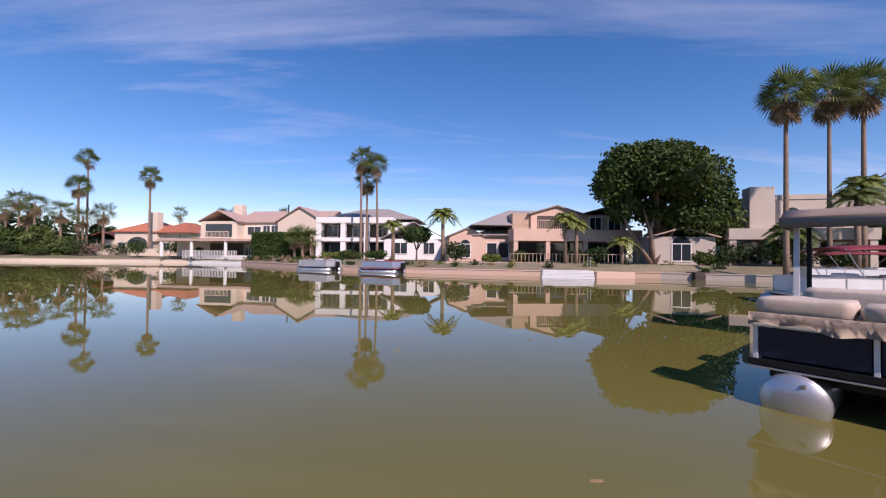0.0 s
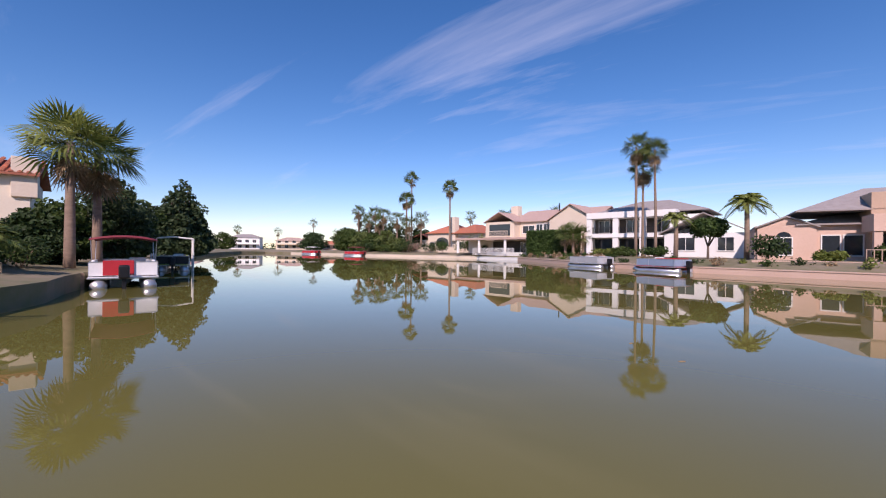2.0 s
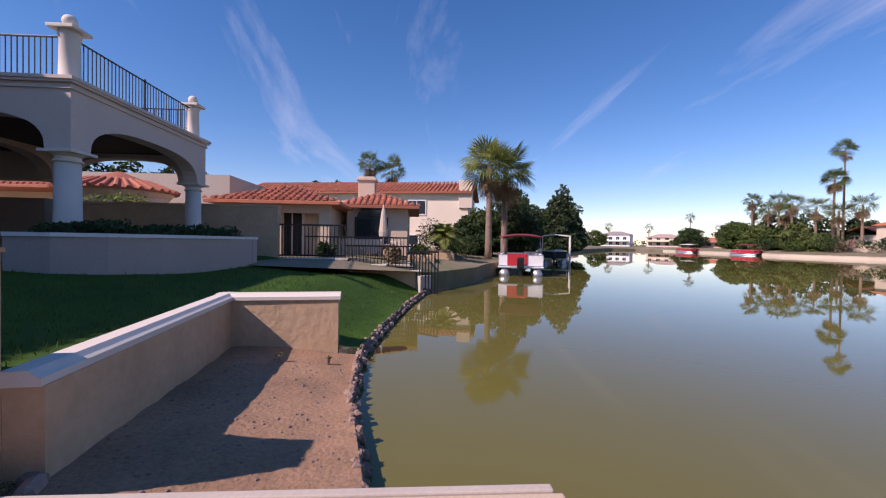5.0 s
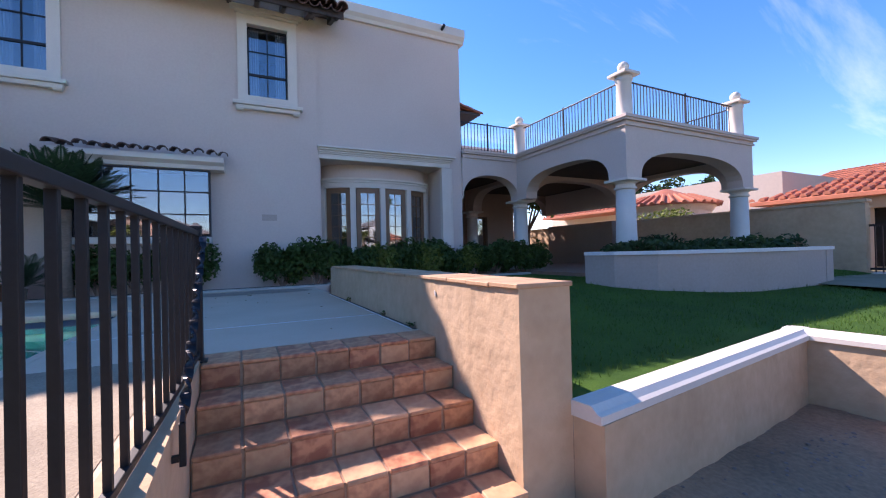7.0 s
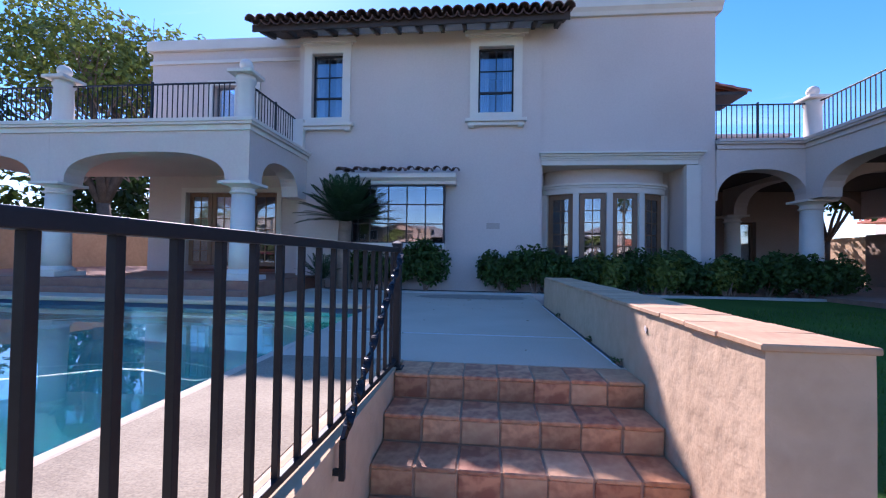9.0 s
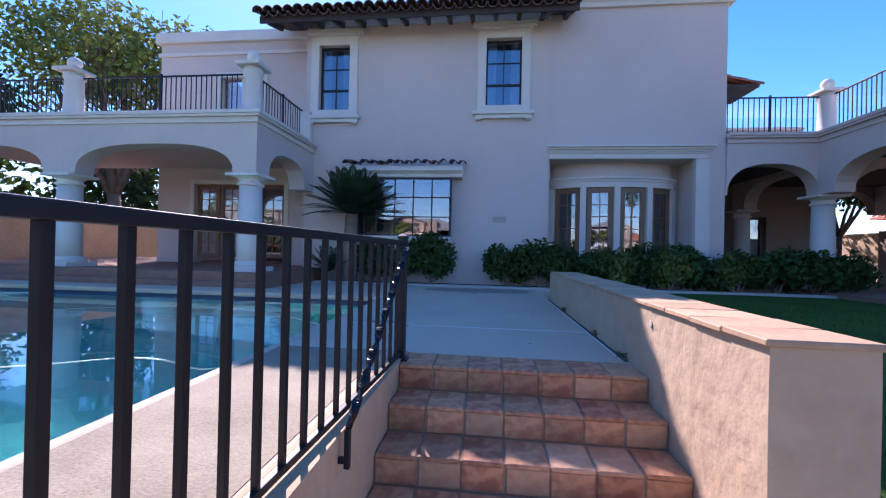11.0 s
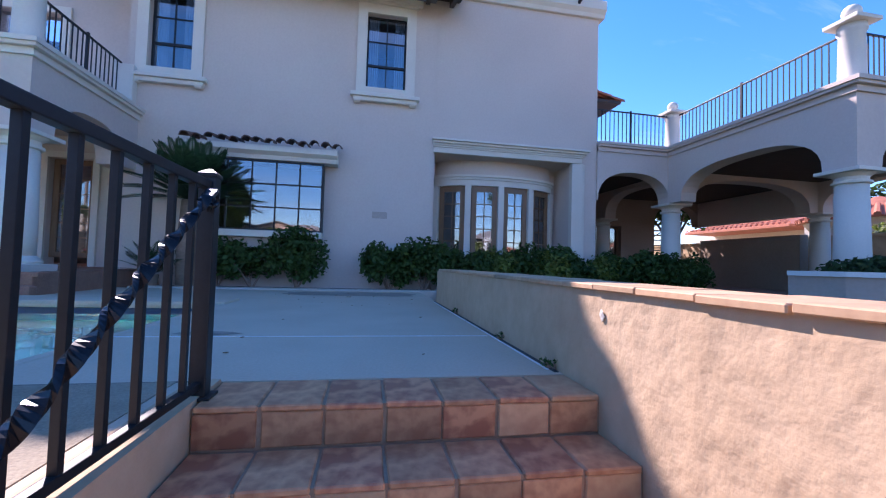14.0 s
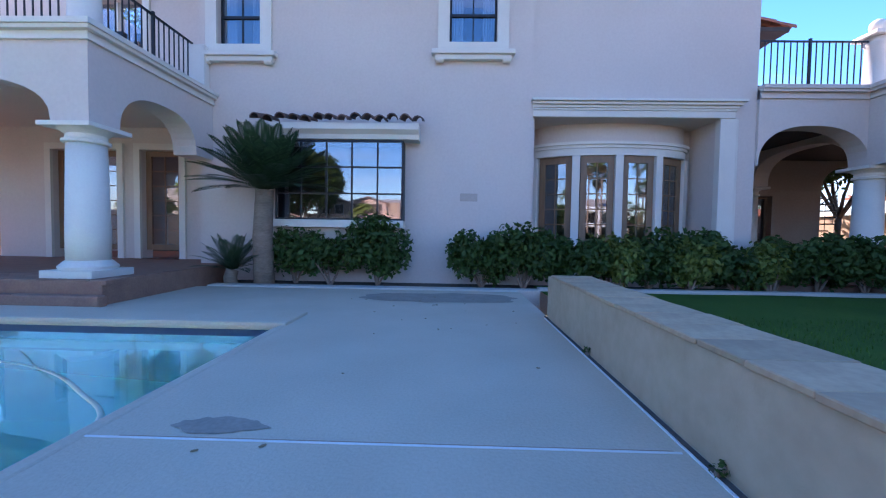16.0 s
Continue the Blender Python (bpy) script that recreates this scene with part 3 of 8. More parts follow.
def upper_window(i, x0, x1, z0, z1):
    w = thing(f"window_{i}", "tall gridded window in a cream moulded surround", "window", kind="structure")
    bm = rect_frame(bmesh.new(), x0, x1, z0, z1, 0.21, HY + 0.002, HY + 0.055)
    bx(bm, x0 - 0.25, x1 + 0.25, HY + 0.003, HY + 0.085, z1 + 0.212, z1 + 0.28, 0.008)
    bx(bm, x0 - 0.35, x1 + 0.35, HY + 0.003, HY + 0.12, z1 + 0.282, z1 + 0.39, 0.012)
    part("surround", bm, TRIM, w, "cream moulded surround")
    bm = bmesh.new()
    bx(bm, x0 - 0.32, x1 + 0.32, HY + 0.003, HY + 0.17, z0 - 0.25, z0 - 0.165, 0.015)
    bx(bm, x0 - 0.26, x1 + 0.26, HY + 0.003, HY + 0.12, z0 - 0.34, z0 - 0.252, 0.015)
    for s in (x0 - 0.17, x1 + 0.17):
        tube(bm, [(s - 0.07, HY + 0.07, z0 - 0.33), (s + 0.07, HY + 0.07, z0 - 0.33)], 0.06, 10)
    part("window_sill", bm, TRIM, w, "cream sill on scrolled brackets")
    bm = rect_frame(bmesh.new(), x0 + 0.04, x1 - 0.04, z0 + 0.04, z1 - 0.04, 0.04, HY - 0.16, HY - 0.11)
    zm = z0 + (z1 - z0) * 0.33
    bx(bm, x0 + 0.04, x1 - 0.04, HY - 0.155, HY - 0.105, zm - 0.025, zm + 0.025)
    bx(bm, (x0 + x1) / 2 - 0.012, (x0 + x1) / 2 + 0.012, HY - 0.15, HY - 0.115, z0 + 0.04, z1 - 0.04)
    bx(bm, x0 + 0.04, x1 - 0.04, HY - 0.15, HY - 0.115, z0 + (z1 - z0) * 0.66 - 0.012, z0 + (z1 - z0) * 0.66 + 0.012)
    part("window_frame", bm, IRON, w, "dark bronze frame with glazing bars")
    part("pane", box(x0 + 0.03, x1 - 0.03, HY - 0.14, HY - 0.134, z0 + 0.03, z1 - 0.03), GLASS, w).visible_shadow = False
    bm = bmesh.new()
    for s in (0, 1):
        xa = x0 + 0.02 if s == 0 else x1 - 0.26
        pts = [(xa + 0.24 * k / 16, HY - 0.22 - 0.02 * math.sin(k * 1.9), 0) for k in range(17)]
        for a, b in zip(pts, pts[1:]):
            bm.faces.new([bm.verts.new(q) for q in ((a[0], a[1], z0 - 0.1), (b[0], b[1], z0 - 0.1), (b[0], b[1], z1 + 0.1), (a[0], a[1], z1 + 0.1))])
    part("curtain", bm, CURTAIN, w, "pale curtain behind the glass")
    # Dark sheet behind the glass, in place of an unlit room.
    part("room", box(x0 - 0.6, x1 + 0.6, HY - 2.2, HY - 2.1, z0 - 0.5, z1 + 0.4), ROOM_SHADE, w)


for i, wdw in enumerate(WIN):
    upper_window(i + 1, *wdw)

# picture window: shallow box bay with a little tiled roof
pw = thing("window_3", "wide gridded picture window under a small tiled hood", "window", kind="structure")
X0, X1, Z0, Z1, PY = 1.02, 3.36, 1.16, 2.60, HY + 0.32
bm = rect_frame(bmesh.new(), X0 + 0.03, X1 - 0.03, Z0 + 0.03, Z1 - 0.03, 0.03, PY - 0.05, PY)
for k in range(1, 5):
    xm = X0 + (X1 - X0) * k / 5
    bx(bm, xm - 0.014, xm + 0.014, PY - 0.045, PY - 0.005, Z0 + 0.03, Z1 - 0.03)
for k in range(1, 3):
    zm = Z0 + (Z1 - Z0) * k / 3
    bx(bm, X0 + 0.03, X1 - 0.03, PY - 0.044, PY - 0.004, zm - 0.014, zm + 0.014)
for xs_ in (X0, X1 - 0.04):
    bx(bm, xs_, xs_ + 0.04, HY + 0.001, PY - 0.051, Z0, Z1)
part("window_frame", bm, IRON, pw, "dark bronze frame with glazing bars")
part("pane", box(X0 + 0.03, X1 - 0.03, PY - 0.03, PY - 0.024, Z0 + 0.02, Z1 - 0.02), GLASS, pw).visible_shadow = False
part("window_sill", box(X0 - 0.02, X1 + 0.25, HY + 0.002, PY + 0.06, Z0 - 0.14, Z0 - 0.002, 0.012), TRIM, pw, "cream projecting sill")
part("apron", box(X0 + 0.1, X1 + 0.05, HY + 0.002, PY - 0.1, Z0 - 0.36, Z0 - 0.142, 0.02), STUCCO, pw)
bm = bmesh.new()
prism(bm, [(X0 - 0.28, HY + o, z) for o, z in ((0.002, 2.62), (0.34, 2.62), (0.37, 2.70), (0.46, 2.77), (0.46, 2.88), (0.002, 2.88))], (X1 - X0 + 0.56, 0, 0))
part("hood", bm, TRIM, pw, "cream moulded cornice above the glass")
part("room", box(X0 - 1.5, X1 + 1.5, HY - 3.2, HY - 3.1, 0.0, 3.2), ROOM_SHADE, pw)

# portico with the curved bay of glazed doors
bay = thing("bay_window", "curved bay of four wooden french doors with cream posts", "bay window", kind="structure")
FY = HY - 0.06
bm = bmesh.new()
for o, za, zb in ((0.03, 3.14, 3.26), (0.05, 3.262, 3.30), (0.07, 3.302, 3.35), (0.12, 3.352, 3.40), (0.17, 3.402, 3.45)):
    bx(bm, -5.02 - o, -1.36 + o * 0.3, FY + 0.002, FY + 0.05 + o, za, zb, 0.006)
part("lintel", bm, TRIM, bay, "cream moulded lintel")
bm = bmesh.new()
bx(bm, -5.10, -4.80, FY - 0.1, FY + 0.06, -0.1, 3.138, 0.01)
bx(bm, -5.16, -4.86, FY - 0.1, FY + 0.02, -0.1, 3.138, 0.01)
part("post", bm, TRIM, bay, "cream square pilaster")
part("recess_side", box(-5.17, -4.83, FY - 1.6, FY - 0.302, -0.3, 3.2), STUCCO, bay)
part("recess_side", box(-1.40, -1.1, FY - 1.6, FY - 0.302, -0.3, 3.2), STUCCO, bay)
part("recess_soffit", box(-5.17, -1.1, FY - 1.9, FY - 0.302, 3.145, 3.2), STUCCO, bay)
BCX, BCY, BR = -3.12, FY - 0.97, 1.56


def bay_pt(a, r=BR):
    return Vector((BCX + r * math.cos(a), BCY + (r - 0.92) * math.sin(a), 0))


def arc_slab(bm, r0, r1, z0, z1, a0=0.0, a1=math.pi, n=32):
    out = [bay_pt(a0 + (a1 - a0) * k / n, r1) for k in range(n + 1)]
    inn = [bay_pt(a0 + (a1 - a0) * k / n, r0) for k in range(n, -1, -1)]
    return prism(bm, [(p.x, p.y, z0) for p in out + inn], (0, 0, z1 - z0))


part("curved_head", arc_slab(bmesh.new(), BR - 0.25, BR - 0.02, 2.78, 3.144), STUCCO, bay)
bm = bmesh.new()
arc_slab(bm, BR - 0.3, BR + 0.03, 2.52, 2.66); arc_slab(bm, BR - 0.3, BR + 0.06, 2.662, 2.72); arc_slab(bm, BR - 0.3, BR + 0.10, 2.722, 2.78)
part("curved_cornice", bm, TRIM, bay, "cream curved cornice")
part("curved_base", arc_slab(bmesh.new(), BR - 0.3, BR + 0.02, -0.3, 0.25), STUCCO, bay)
EDGES = [math.radians(a) for a in (168, 121, 90, 59, 12)]
for a in EDGES:
    p = bay_pt(a)
    bm = box(-0.075, 0.075, -0.07, 0.05, 0.25, 2.518, 0.008)
    bmesh.ops.transform(bm, matrix=Matrix.Translation(p) @ Matrix.Rotation((a - math.pi / 2) * 0.5, 4, "Z"), verts=bm.verts[:])
    part("post", bm, TRIM, bay, "cream post")
for a, b in zip(EDGES, EDGES[1:]):
    p, q = bay_pt(a, BR - 0.03), bay_pt(b, BR - 0.03)
    d = (q - p); L = d.length
    m = Matrix.Translation((p + q) / 2) @ Matrix.Rotation(math.atan2(d.y, d.x), 4, "Z")
    w = L / 2 - 0.08
    bm = bmesh.new()
    for s in (-1, 1):
        bx(bm, min(s * w, s * (w - 0.12)), max(s * w, s * (w - 0.12)), -0.03, 0.03, 0.25, 2.518)
    bx(bm, -w + 0.12, w - 0.12, -0.03, 0.03, 2.38, 2.518); bx(bm, -w + 0.12, w - 0.12, -0.03, 0.03, 0.25, 0.55)
    door = part("french_door", bm, WOOD_DOOR, bay, "stained wooden glazed door")
    door.matrix_basis = m
    bm = bmesh.new()
    for k in range(1, 6):
        z = 0.55 + 1.83 * k / 6
        bx(bm, -w + 0.12, w - 0.12, -0.014, 0.014, z - 0.011, z + 0.011)
    bx(bm, -0.011, 0.011, -0.015, 0.015, 0.55, 2.38)
    part("glazing_bar", bm, WOOD_DOOR, door)
    part("pane", box(-w + 0.11, w - 0.11, -0.004, 0.004, 0.54, 2.39), GLASS, door).visible_shadow = False
part("recess_back", box(-4.83, -4.62, FY - 1.3, FY - 0.98, -0.3, 3.144), STUCCO, bay)
part("recess_back", box(-1.62, -1.40, FY - 1.3, FY - 0.98, -0.3, 3.144), STUCCO, bay)
# Dark sheet behind the doors, in place of an unlit room.
part("room", box(-5.17, -1.2, FY - 4.2, FY - 4.1, -0.3, 3.2), ROOM_SHADE, bay)
# ---------------------------------------------------------------- tiled roof of the main block
roof = thing("tiled_roof", "weathered barrel-tile roof with a dark timber eave", "roof", kind="structure")
RX0, RX1, RY, RZ, SL = -1.98, 5.95, HY + 0.85, 6.47, math.tan(radians(20))
bm = bmesh.new()
prism(bm, [(RX0 + 0.1, RY - 0.1, RZ - 0.02), (RX0 + 0.1, RY - 0.1, RZ + 0.06), (RX0 + 0.1, RY - 5.0, RZ + 0.06 + 4.9 * SL), (RX0 + 0.1, RY - 5.0, RZ - 0.02 + 4.9 * SL)], (RX1 - RX0 - 0.2, 0, 0))
bx(bm, RX0 + 0.1, RX1 - 0.1, RY - 0.13, RY - 0.085, RZ - 0.10, RZ + 0.07)
part("roof_deck", bm, WOOD_DARK, roof, "dark timber boarding")
for k in range(14):
    x = RX0 + 0.3 + k * 0.565
    bm = bmesh.new()
    prism(bm, [(x - 0.05, RY - 0.22, RZ - 0.08), (x - 0.05, RY - 0.15, RZ - 0.03), (x - 0.05, RY - 0.85, RZ - 0.03 + 0.8 * SL), (x - 0.05, RY - 0.85, RZ + 0.1)], (0.1, 0, 0))
    part("rafter_tail", bm, WOOD_DARK, roof)


def barrel_mesh(name, L, r, material, n=6, flip=False):
    """A half-round tile along y, tapering, with thickness."""
    bm = bmesh.new()
    rings = []
    for y, k in ((0, 1.0), (-L, 0.82)):
        ring = []
        for rr in (r * k, r * k - 0.018):
            ring.append([bm.verts.new((rr * math.cos(math.pi * i / n), y, (rr * math.sin(math.pi * i / n)) * (-1 if flip else 1))) for i in range(n + 1)])
        rings.append(ring)
    (ao, ai), (bo, bi) = rings
    for i in range(n):
        bm.faces.new((ao[i], ao[i + 1], bo[i + 1], bo[i])); bm.faces.new((ai[i], bi[i], bi[i + 1], ai[i + 1]))
        bm.faces.new((ao[i], ai[i], ai[i + 1], ao[i + 1])); bm.faces.new((bo[i], bo[i + 1], bi[i + 1], bi[i]))
    for q in (0, n):
        bm.faces.new((ao[q], bo[q], bi[q], ai[q]))
    bmesh.ops.recalc_face_normals(bm, faces=bm.faces[:])
    me = bpy.data.meshes.new(name)
    bm.to_mesh(me); bm.free()
    me.materials.append(material)
    return me


# ---------------------------------------------------------------- loggias
def column(parent, x, y, z0, z1, r, base=True):
    c = part("column", lathe(bmesh.new(), [(r, z0 + (0.2 if base else 0)), (r * 1.0, z0 + 0.6), (r * 0.9, z1 - 0.24)], (x, y, 0), 28), TRIM, parent, "round cream column", True)
    bm = lathe(bmesh.new(), [(r * 0.92, z1 - 0.24), (r * 1.08, z1 - 0.225), (r * 1.08, z1 - 0.19), (r * 0.92, z1 - 0.175), (r * 0.92, z1 - 0.12), (r * 1.25, z1 - 0.06)], (x, y, 0), 28)
    s = r * 1.42
    bx(bm, x - s, x + s, y - s, y + s, z1 - 0.06, z1, 0.01)
    part("capital", bm, TRIM, c)
    if base:
        bm = lathe(bmesh.new(), [(r * 1.3, z0 + 0.10), (r * 1.35, z0 + 0.14), (r * 1.15, z0 + 0.19), (r * 1.02, z0 + 0.22)], (x, y, 0), 28)
        bx(bm, x - s, x + s, y - s, y + s, z0, z0 + 0.10, 0.01)
        part("base", bm, TRIM, c)
    return c


def pedestal(name, x, y, z0, zball, group):
    t = thing(name, "cream round pedestal topped by a ball finial", "pedestal", (x, y, 0), group=group)
    h = zball - 0.13
    bm = lathe(bmesh.new(), [(0.235, z0), (0.235, z0 + 0.05), (0.20, z0 + 0.09), (0.185, z0 + 0.12), (0.17, h - 0.25), (0.20, h - 0.2), (0.20, h - 0.16), (0.18, h - 0.14), (0.19, h - 0.1)], n=24)
    part("shaft", bm, TRIM, t, "", True)
    part("cap", box(-0.26, 0.26, -0.26, 0.26, h - 0.09, h - 0.02, 0.012), TRIM, t)
    bm = lathe(bmesh.new(), [(0.12, h - 0.02), (0.08, h + 0.02)], n=16)
    sphere(bm, (0, 0, zball), 0.135, 18)
    part("ball", bm, TRIM, t, "", True)
    return t


def railing(name, label, a, b, z0, z1, gap=0.115, r=0.008, group="terrace railings", posts=2):
    a, b = Vector(a), Vector(b)
    d = b - a; L = d.length
    t = thing(name, label, "railing", (a.x, a.y, 0), math.degrees(math.atan2(d.y, d.x)), group)
    part("top_rail", box(0, L, -0.018, 0.018, z1 - 0.03, z1, 0.004), IRON, t)
    part("bottom_rail", box(0, L, -0.012, 0.012, z0 + 0.08, z0 + 0.105), IRON, t)
    me = None
    n = int(L / gap)
    for k in range(1, n):
        m = pose(L * k / n, 0, 0)
        if me is None:
            ob = part("picket", box(-r, r, -r, r, z0 + 0.09, z1 - 0.02), IRON, t)
            ob.matrix_basis = m
            me = ob.data
        else:
            share("picket", me, m, t)
    for k in range(1, posts):
        part("post", box(L * k / posts - 0.02, L * k / posts + 0.02, -0.02, 0.02, z0, z1 + 0.04), IRON, t)
    return t


TOP, SPR, APEX = 3.66, 2.30, 3.03
# Darker copy of the house stucco; the loggia's inner shade is in its colour.
TAN_SHADE = mat("shaded_loggia_stucco", (0.40, 0.29, 0.22), (0.33, 0.235, 0.175), 0.92, scale=0.8, fine=20)
log = thing("loggia", "arched stucco loggia carrying a roof terrace", "loggia", kind="structure")
EX, NY, WX = -7.45, -6.30, -12.62          # faces towards the lawn, the lake and the neighbour
T = 0.42
arch_wall_b = bmesh.new()
arch_wall(arch_wall_b, "y", HY - 0.4, HY, -7.95, -5.482, -7.50, -5.50, SPR - 0.02, APEX - 0.01, TOP)
part("arch_wall", arch_wall_b, STUCCO, log)
part("arch_wall", arch_wall(bmesh.new(), "x", EX - T, EX, HY + 0.002, NY, HY + 0.45, NY - 0.5, SPR, APEX, TOP, power=2.7), STUCCO, log)
part("arch_wall", arch_wall(bmesh.new(), "y", NY - T, NY - 0.002, WX, EX - T - 0.002, WX + 0.5, EX - 0.5, SPR, APEX, TOP, power=2.7), STUCCO, log)
part("arch_wall", arch_wall(bmesh.new(), "x", WX, WX + T, -14.6, NY - T - 0.002, HY + 0.1, NY - 0.62, SPR, APEX, TOP, power=2.7), STUCCO, log)
part("arch_wall", arch_wall(bmesh.new(), "y", HY - 0.4, HY - 0.01, WX + T + 0.002, -7.952, WX + 0.7, -8.2, SPR, APEX, TOP, power=2.7), STUCCO, log)
part("arch_wall", arch_wall(bmesh.new(), "x", -8.1, -7.72, -14.2, HY - 0.402, -13.6, -11.0, SPR, APEX, TOP, power=2.7), STUCCO, log)
part("arch_wall", arch_wall(bmesh.new(), "y", -15.0, -14.602, WX, -7.702, -12.3, -10.35, SPR, APEX, TOP, power=2.4), TAN_SHADE, log)
part("side_wall", box(WX, WX + 0.3, -14.598, HY - 0.6, 0.1, 1.75), TAN_SHADE, log)
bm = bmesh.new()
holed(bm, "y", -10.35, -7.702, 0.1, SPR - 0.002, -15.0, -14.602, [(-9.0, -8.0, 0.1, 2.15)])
part("side_wall", bm, TAN_SHADE, log)
dr = part("glazed_door", rect_frame(bmesh.new(), -8.93, -8.07, 0.35, 2.08, 0.065, -14.85, -14.78), WOOD_DOOR, log, "dark wooden glazed door at the back")
part("glazing_bar", box(-8.52, -8.48, -14.84, -14.79, 0.35, 2.08), WOOD_DOOR, dr)
part("pane", box(-8.93, -8.07, -14.82, -14.814, 0.35, 2.08), GLASS, dr)
part("room", box(-9.6, -7.4, -16.6, -16.5, 0.1, 2.6), ROOM_SHADE, log)
for x, y in ((EX - 0.25, NY - 0.25), (WX + 0.25, NY - 0.25), (EX - 0.25, HY - 0.18), (WX + 0.25, HY - 0.1), (-7.9, -14.0)):
    column(log, x, y, 0.10, SPR, 0.235)
part("ceiling_boards", box(WX + 0.06, EX - 0.46, -14.6, NY - 0.44, TOP - 0.5, TOP - 0.351), CEILWOOD, log, "dark boarded ceiling")
part("ceiling_boards", box(EX - 0.45, -5.50, -14.6, HY - 0.41, TOP - 0.5, TOP - 0.351), CEILWOOD, log, "dark boarded ceiling")
part("terrace_slab", box(WX + 0.05, EX - 0.452, -14.6, NY - 0.05, TOP - 0.35, TOP - 0.02), STUCCO, log)
part("terrace_slab", box(EX - 0.45, -5.50, -14.6, HY - 0.40, TOP - 0.35, TOP - 0.02), STUCCO, log)
part("loggia_floor", box(WX - 0.1, EX + 0.25, -16.5, NY + 0.25, -0.6, 0.10), BRICK, log)
part("loggia_floor", box(EX + 0.252, -5.50, -14.6, HY + 0.3, -0.6, 0.10), BRICK, log)
bm = bmesh.new()
for o, za, zb in ((0.04, TOP - 0.16, TOP - 0.11), (0.02, TOP - 0.108, TOP - 0.05), (0.09, TOP - 0.048, TOP + 0.0), (0.12, TOP + 0.002, TOP + 0.07)):
    bx(bm, EX - T, EX + o, HY + 0.002 + o, NY + o, za, zb)
    bx(bm, WX - o, EX - T - 0.001, NY - T, NY + o, za, zb)
    bx(bm, EX - T - 0.3, -5.482, HY - 0.35, HY + o, za, zb)
    bx(bm, WX - o, WX + T, -15.0, NY - T - 0.001, za, zb)
part("cornice", bm, STUCCO, log, "moulded stucco cornice")
for x, y in ((-7.88, -10.76), (-7.78, -6.58), (-12.42, -6.60)):
    pedestal("pedestal", x, y, TOP + 0.07, 4.98, "terrace pedestals")
RZ0, RZ1 = TOP + 0.07, 4.68
railing("terrace_railing", "thin black iron railing along the terrace", (-5.5, HY - 0.28, 0), (-7.66, HY - 0.30, 0), RZ0, RZ1)
railing("terrace_railing", "thin black iron railing along the terrace", (-7.86, -10.5, 0), (-7.79, -6.82, 0), RZ0, RZ1)
railing("terrace_railing", "thin black iron railing along the terrace", (-8.01, -6.58, 0), (-12.2, -6.60, 0), RZ0, RZ1)
railing("terrace_railing", "thin black iron railing along the terrace", (-12.42, -6.84, 0), (-12.42, -10.7, 0), RZ0, RZ1)
part("ceiling_lamp", lathe(bmesh.new(), [(0.09, TOP - 0.42), (0.1, TOP - 0.36), (0.06, TOP - 0.352)], (-6.7, -12.4, 0), 14), paint("warm_lamp", (0.9, 0.6, 0.35)), log, "small round ceiling lamp")

# east loggia beside the pool
LE = thing("pool_loggia", "arched stucco loggia beside the pool with a roof terrace", "loggia", kind="structure")
LX, LY, PZ = 4.70, -7.75, 0.30
LTOP, LSPR, LAPEX = 3.45, 2.27, 2.88
part("arch_wall", arch_wall(bmesh.new(), "x", LX, LX + T, HY - 0.002, LY, HY + 0.5, LY - 0.48, LSPR, LAPEX, LTOP, power=2.5), STUCCO, LE)
part("arch_wall", arch_wall(bmesh.new(), "y", LY - T, LY - 0.002, LX + T + 0.002, 9.1, LX + 0.5, 8.75, LSPR, LAPEX, LTOP, power=2.7), STUCCO, LE)
part("arch_wall", arch_wall(bmesh.new(), "y", LY - T, LY - 0.002, 9.102, 13.4, 9.5, 12.9, LSPR, LAPEX, LTOP, power=2.7), STUCCO, LE)
for x in (LX + 0.24, 9.1, 13.2):
    column(LE, x, LY - 0.23, PZ, LSPR, 0.24)
part("ceiling_boards", box(LX + 0.06, 13.4, -11.28, LY - 0.44, LTOP - 0.36, LTOP - 0.302), STUCCO, LE)
part("terrace_slab", box(LX + 0.05, 13.4, -11.28, LY - 0.05, LTOP - 0.3, LTOP - 0.02), STUCCO, LE)
bm = bmesh.new()
for o, za, zb in ((0.04, LTOP - 0.16, LTOP - 0.11), (0.02, LTOP - 0.108, LTOP - 0.05), (0.09, LTOP - 0.048, LTOP), (0.12, LTOP + 0.002, LTOP + 0.07)):
    bx(bm, LX - o, LX + T, HY + 0.002, LY + o, za, zb)
    bx(bm, LX + T + 0.001, 13.5, LY - T, LY + o, za, zb)
part("cornice", bm, TRIM, LE, "cream moulded cornice")
for x, y in ((LX + 0.26, LY - 0.26), (9.1, LY - 0.26), (13.2, LY - 0.26)):
    pedestal("pedestal", x, y, LTOP + 0.07, 4.70, "terrace pedestals")
part("half_pedestal", box(LX + 0.05, LX + 0.4, HY + 0.003, HY + 0.18, LTOP + 0.07, 4.37, 0.02), TRIM, LE)
railing("terrace_railing", "thin black iron railing along the terrace", (LX + 0.26, LY - 0.5, 0), (LX + 0.26, HY + 0.2, 0), LTOP + 0.07, 4.38)
railing("terrace_railing", "thin black iron railing along the terrace", (LX + 0.5, LY - 0.26, 0), (8.88, LY - 0.26, 0), LTOP + 0.07, 4.38)
railing("terrace_railing", "thin black iron railing along the terrace", (9.32, LY - 0.26, 0), (13.0, LY - 0.26, 0), LTOP + 0.07, 4.38)
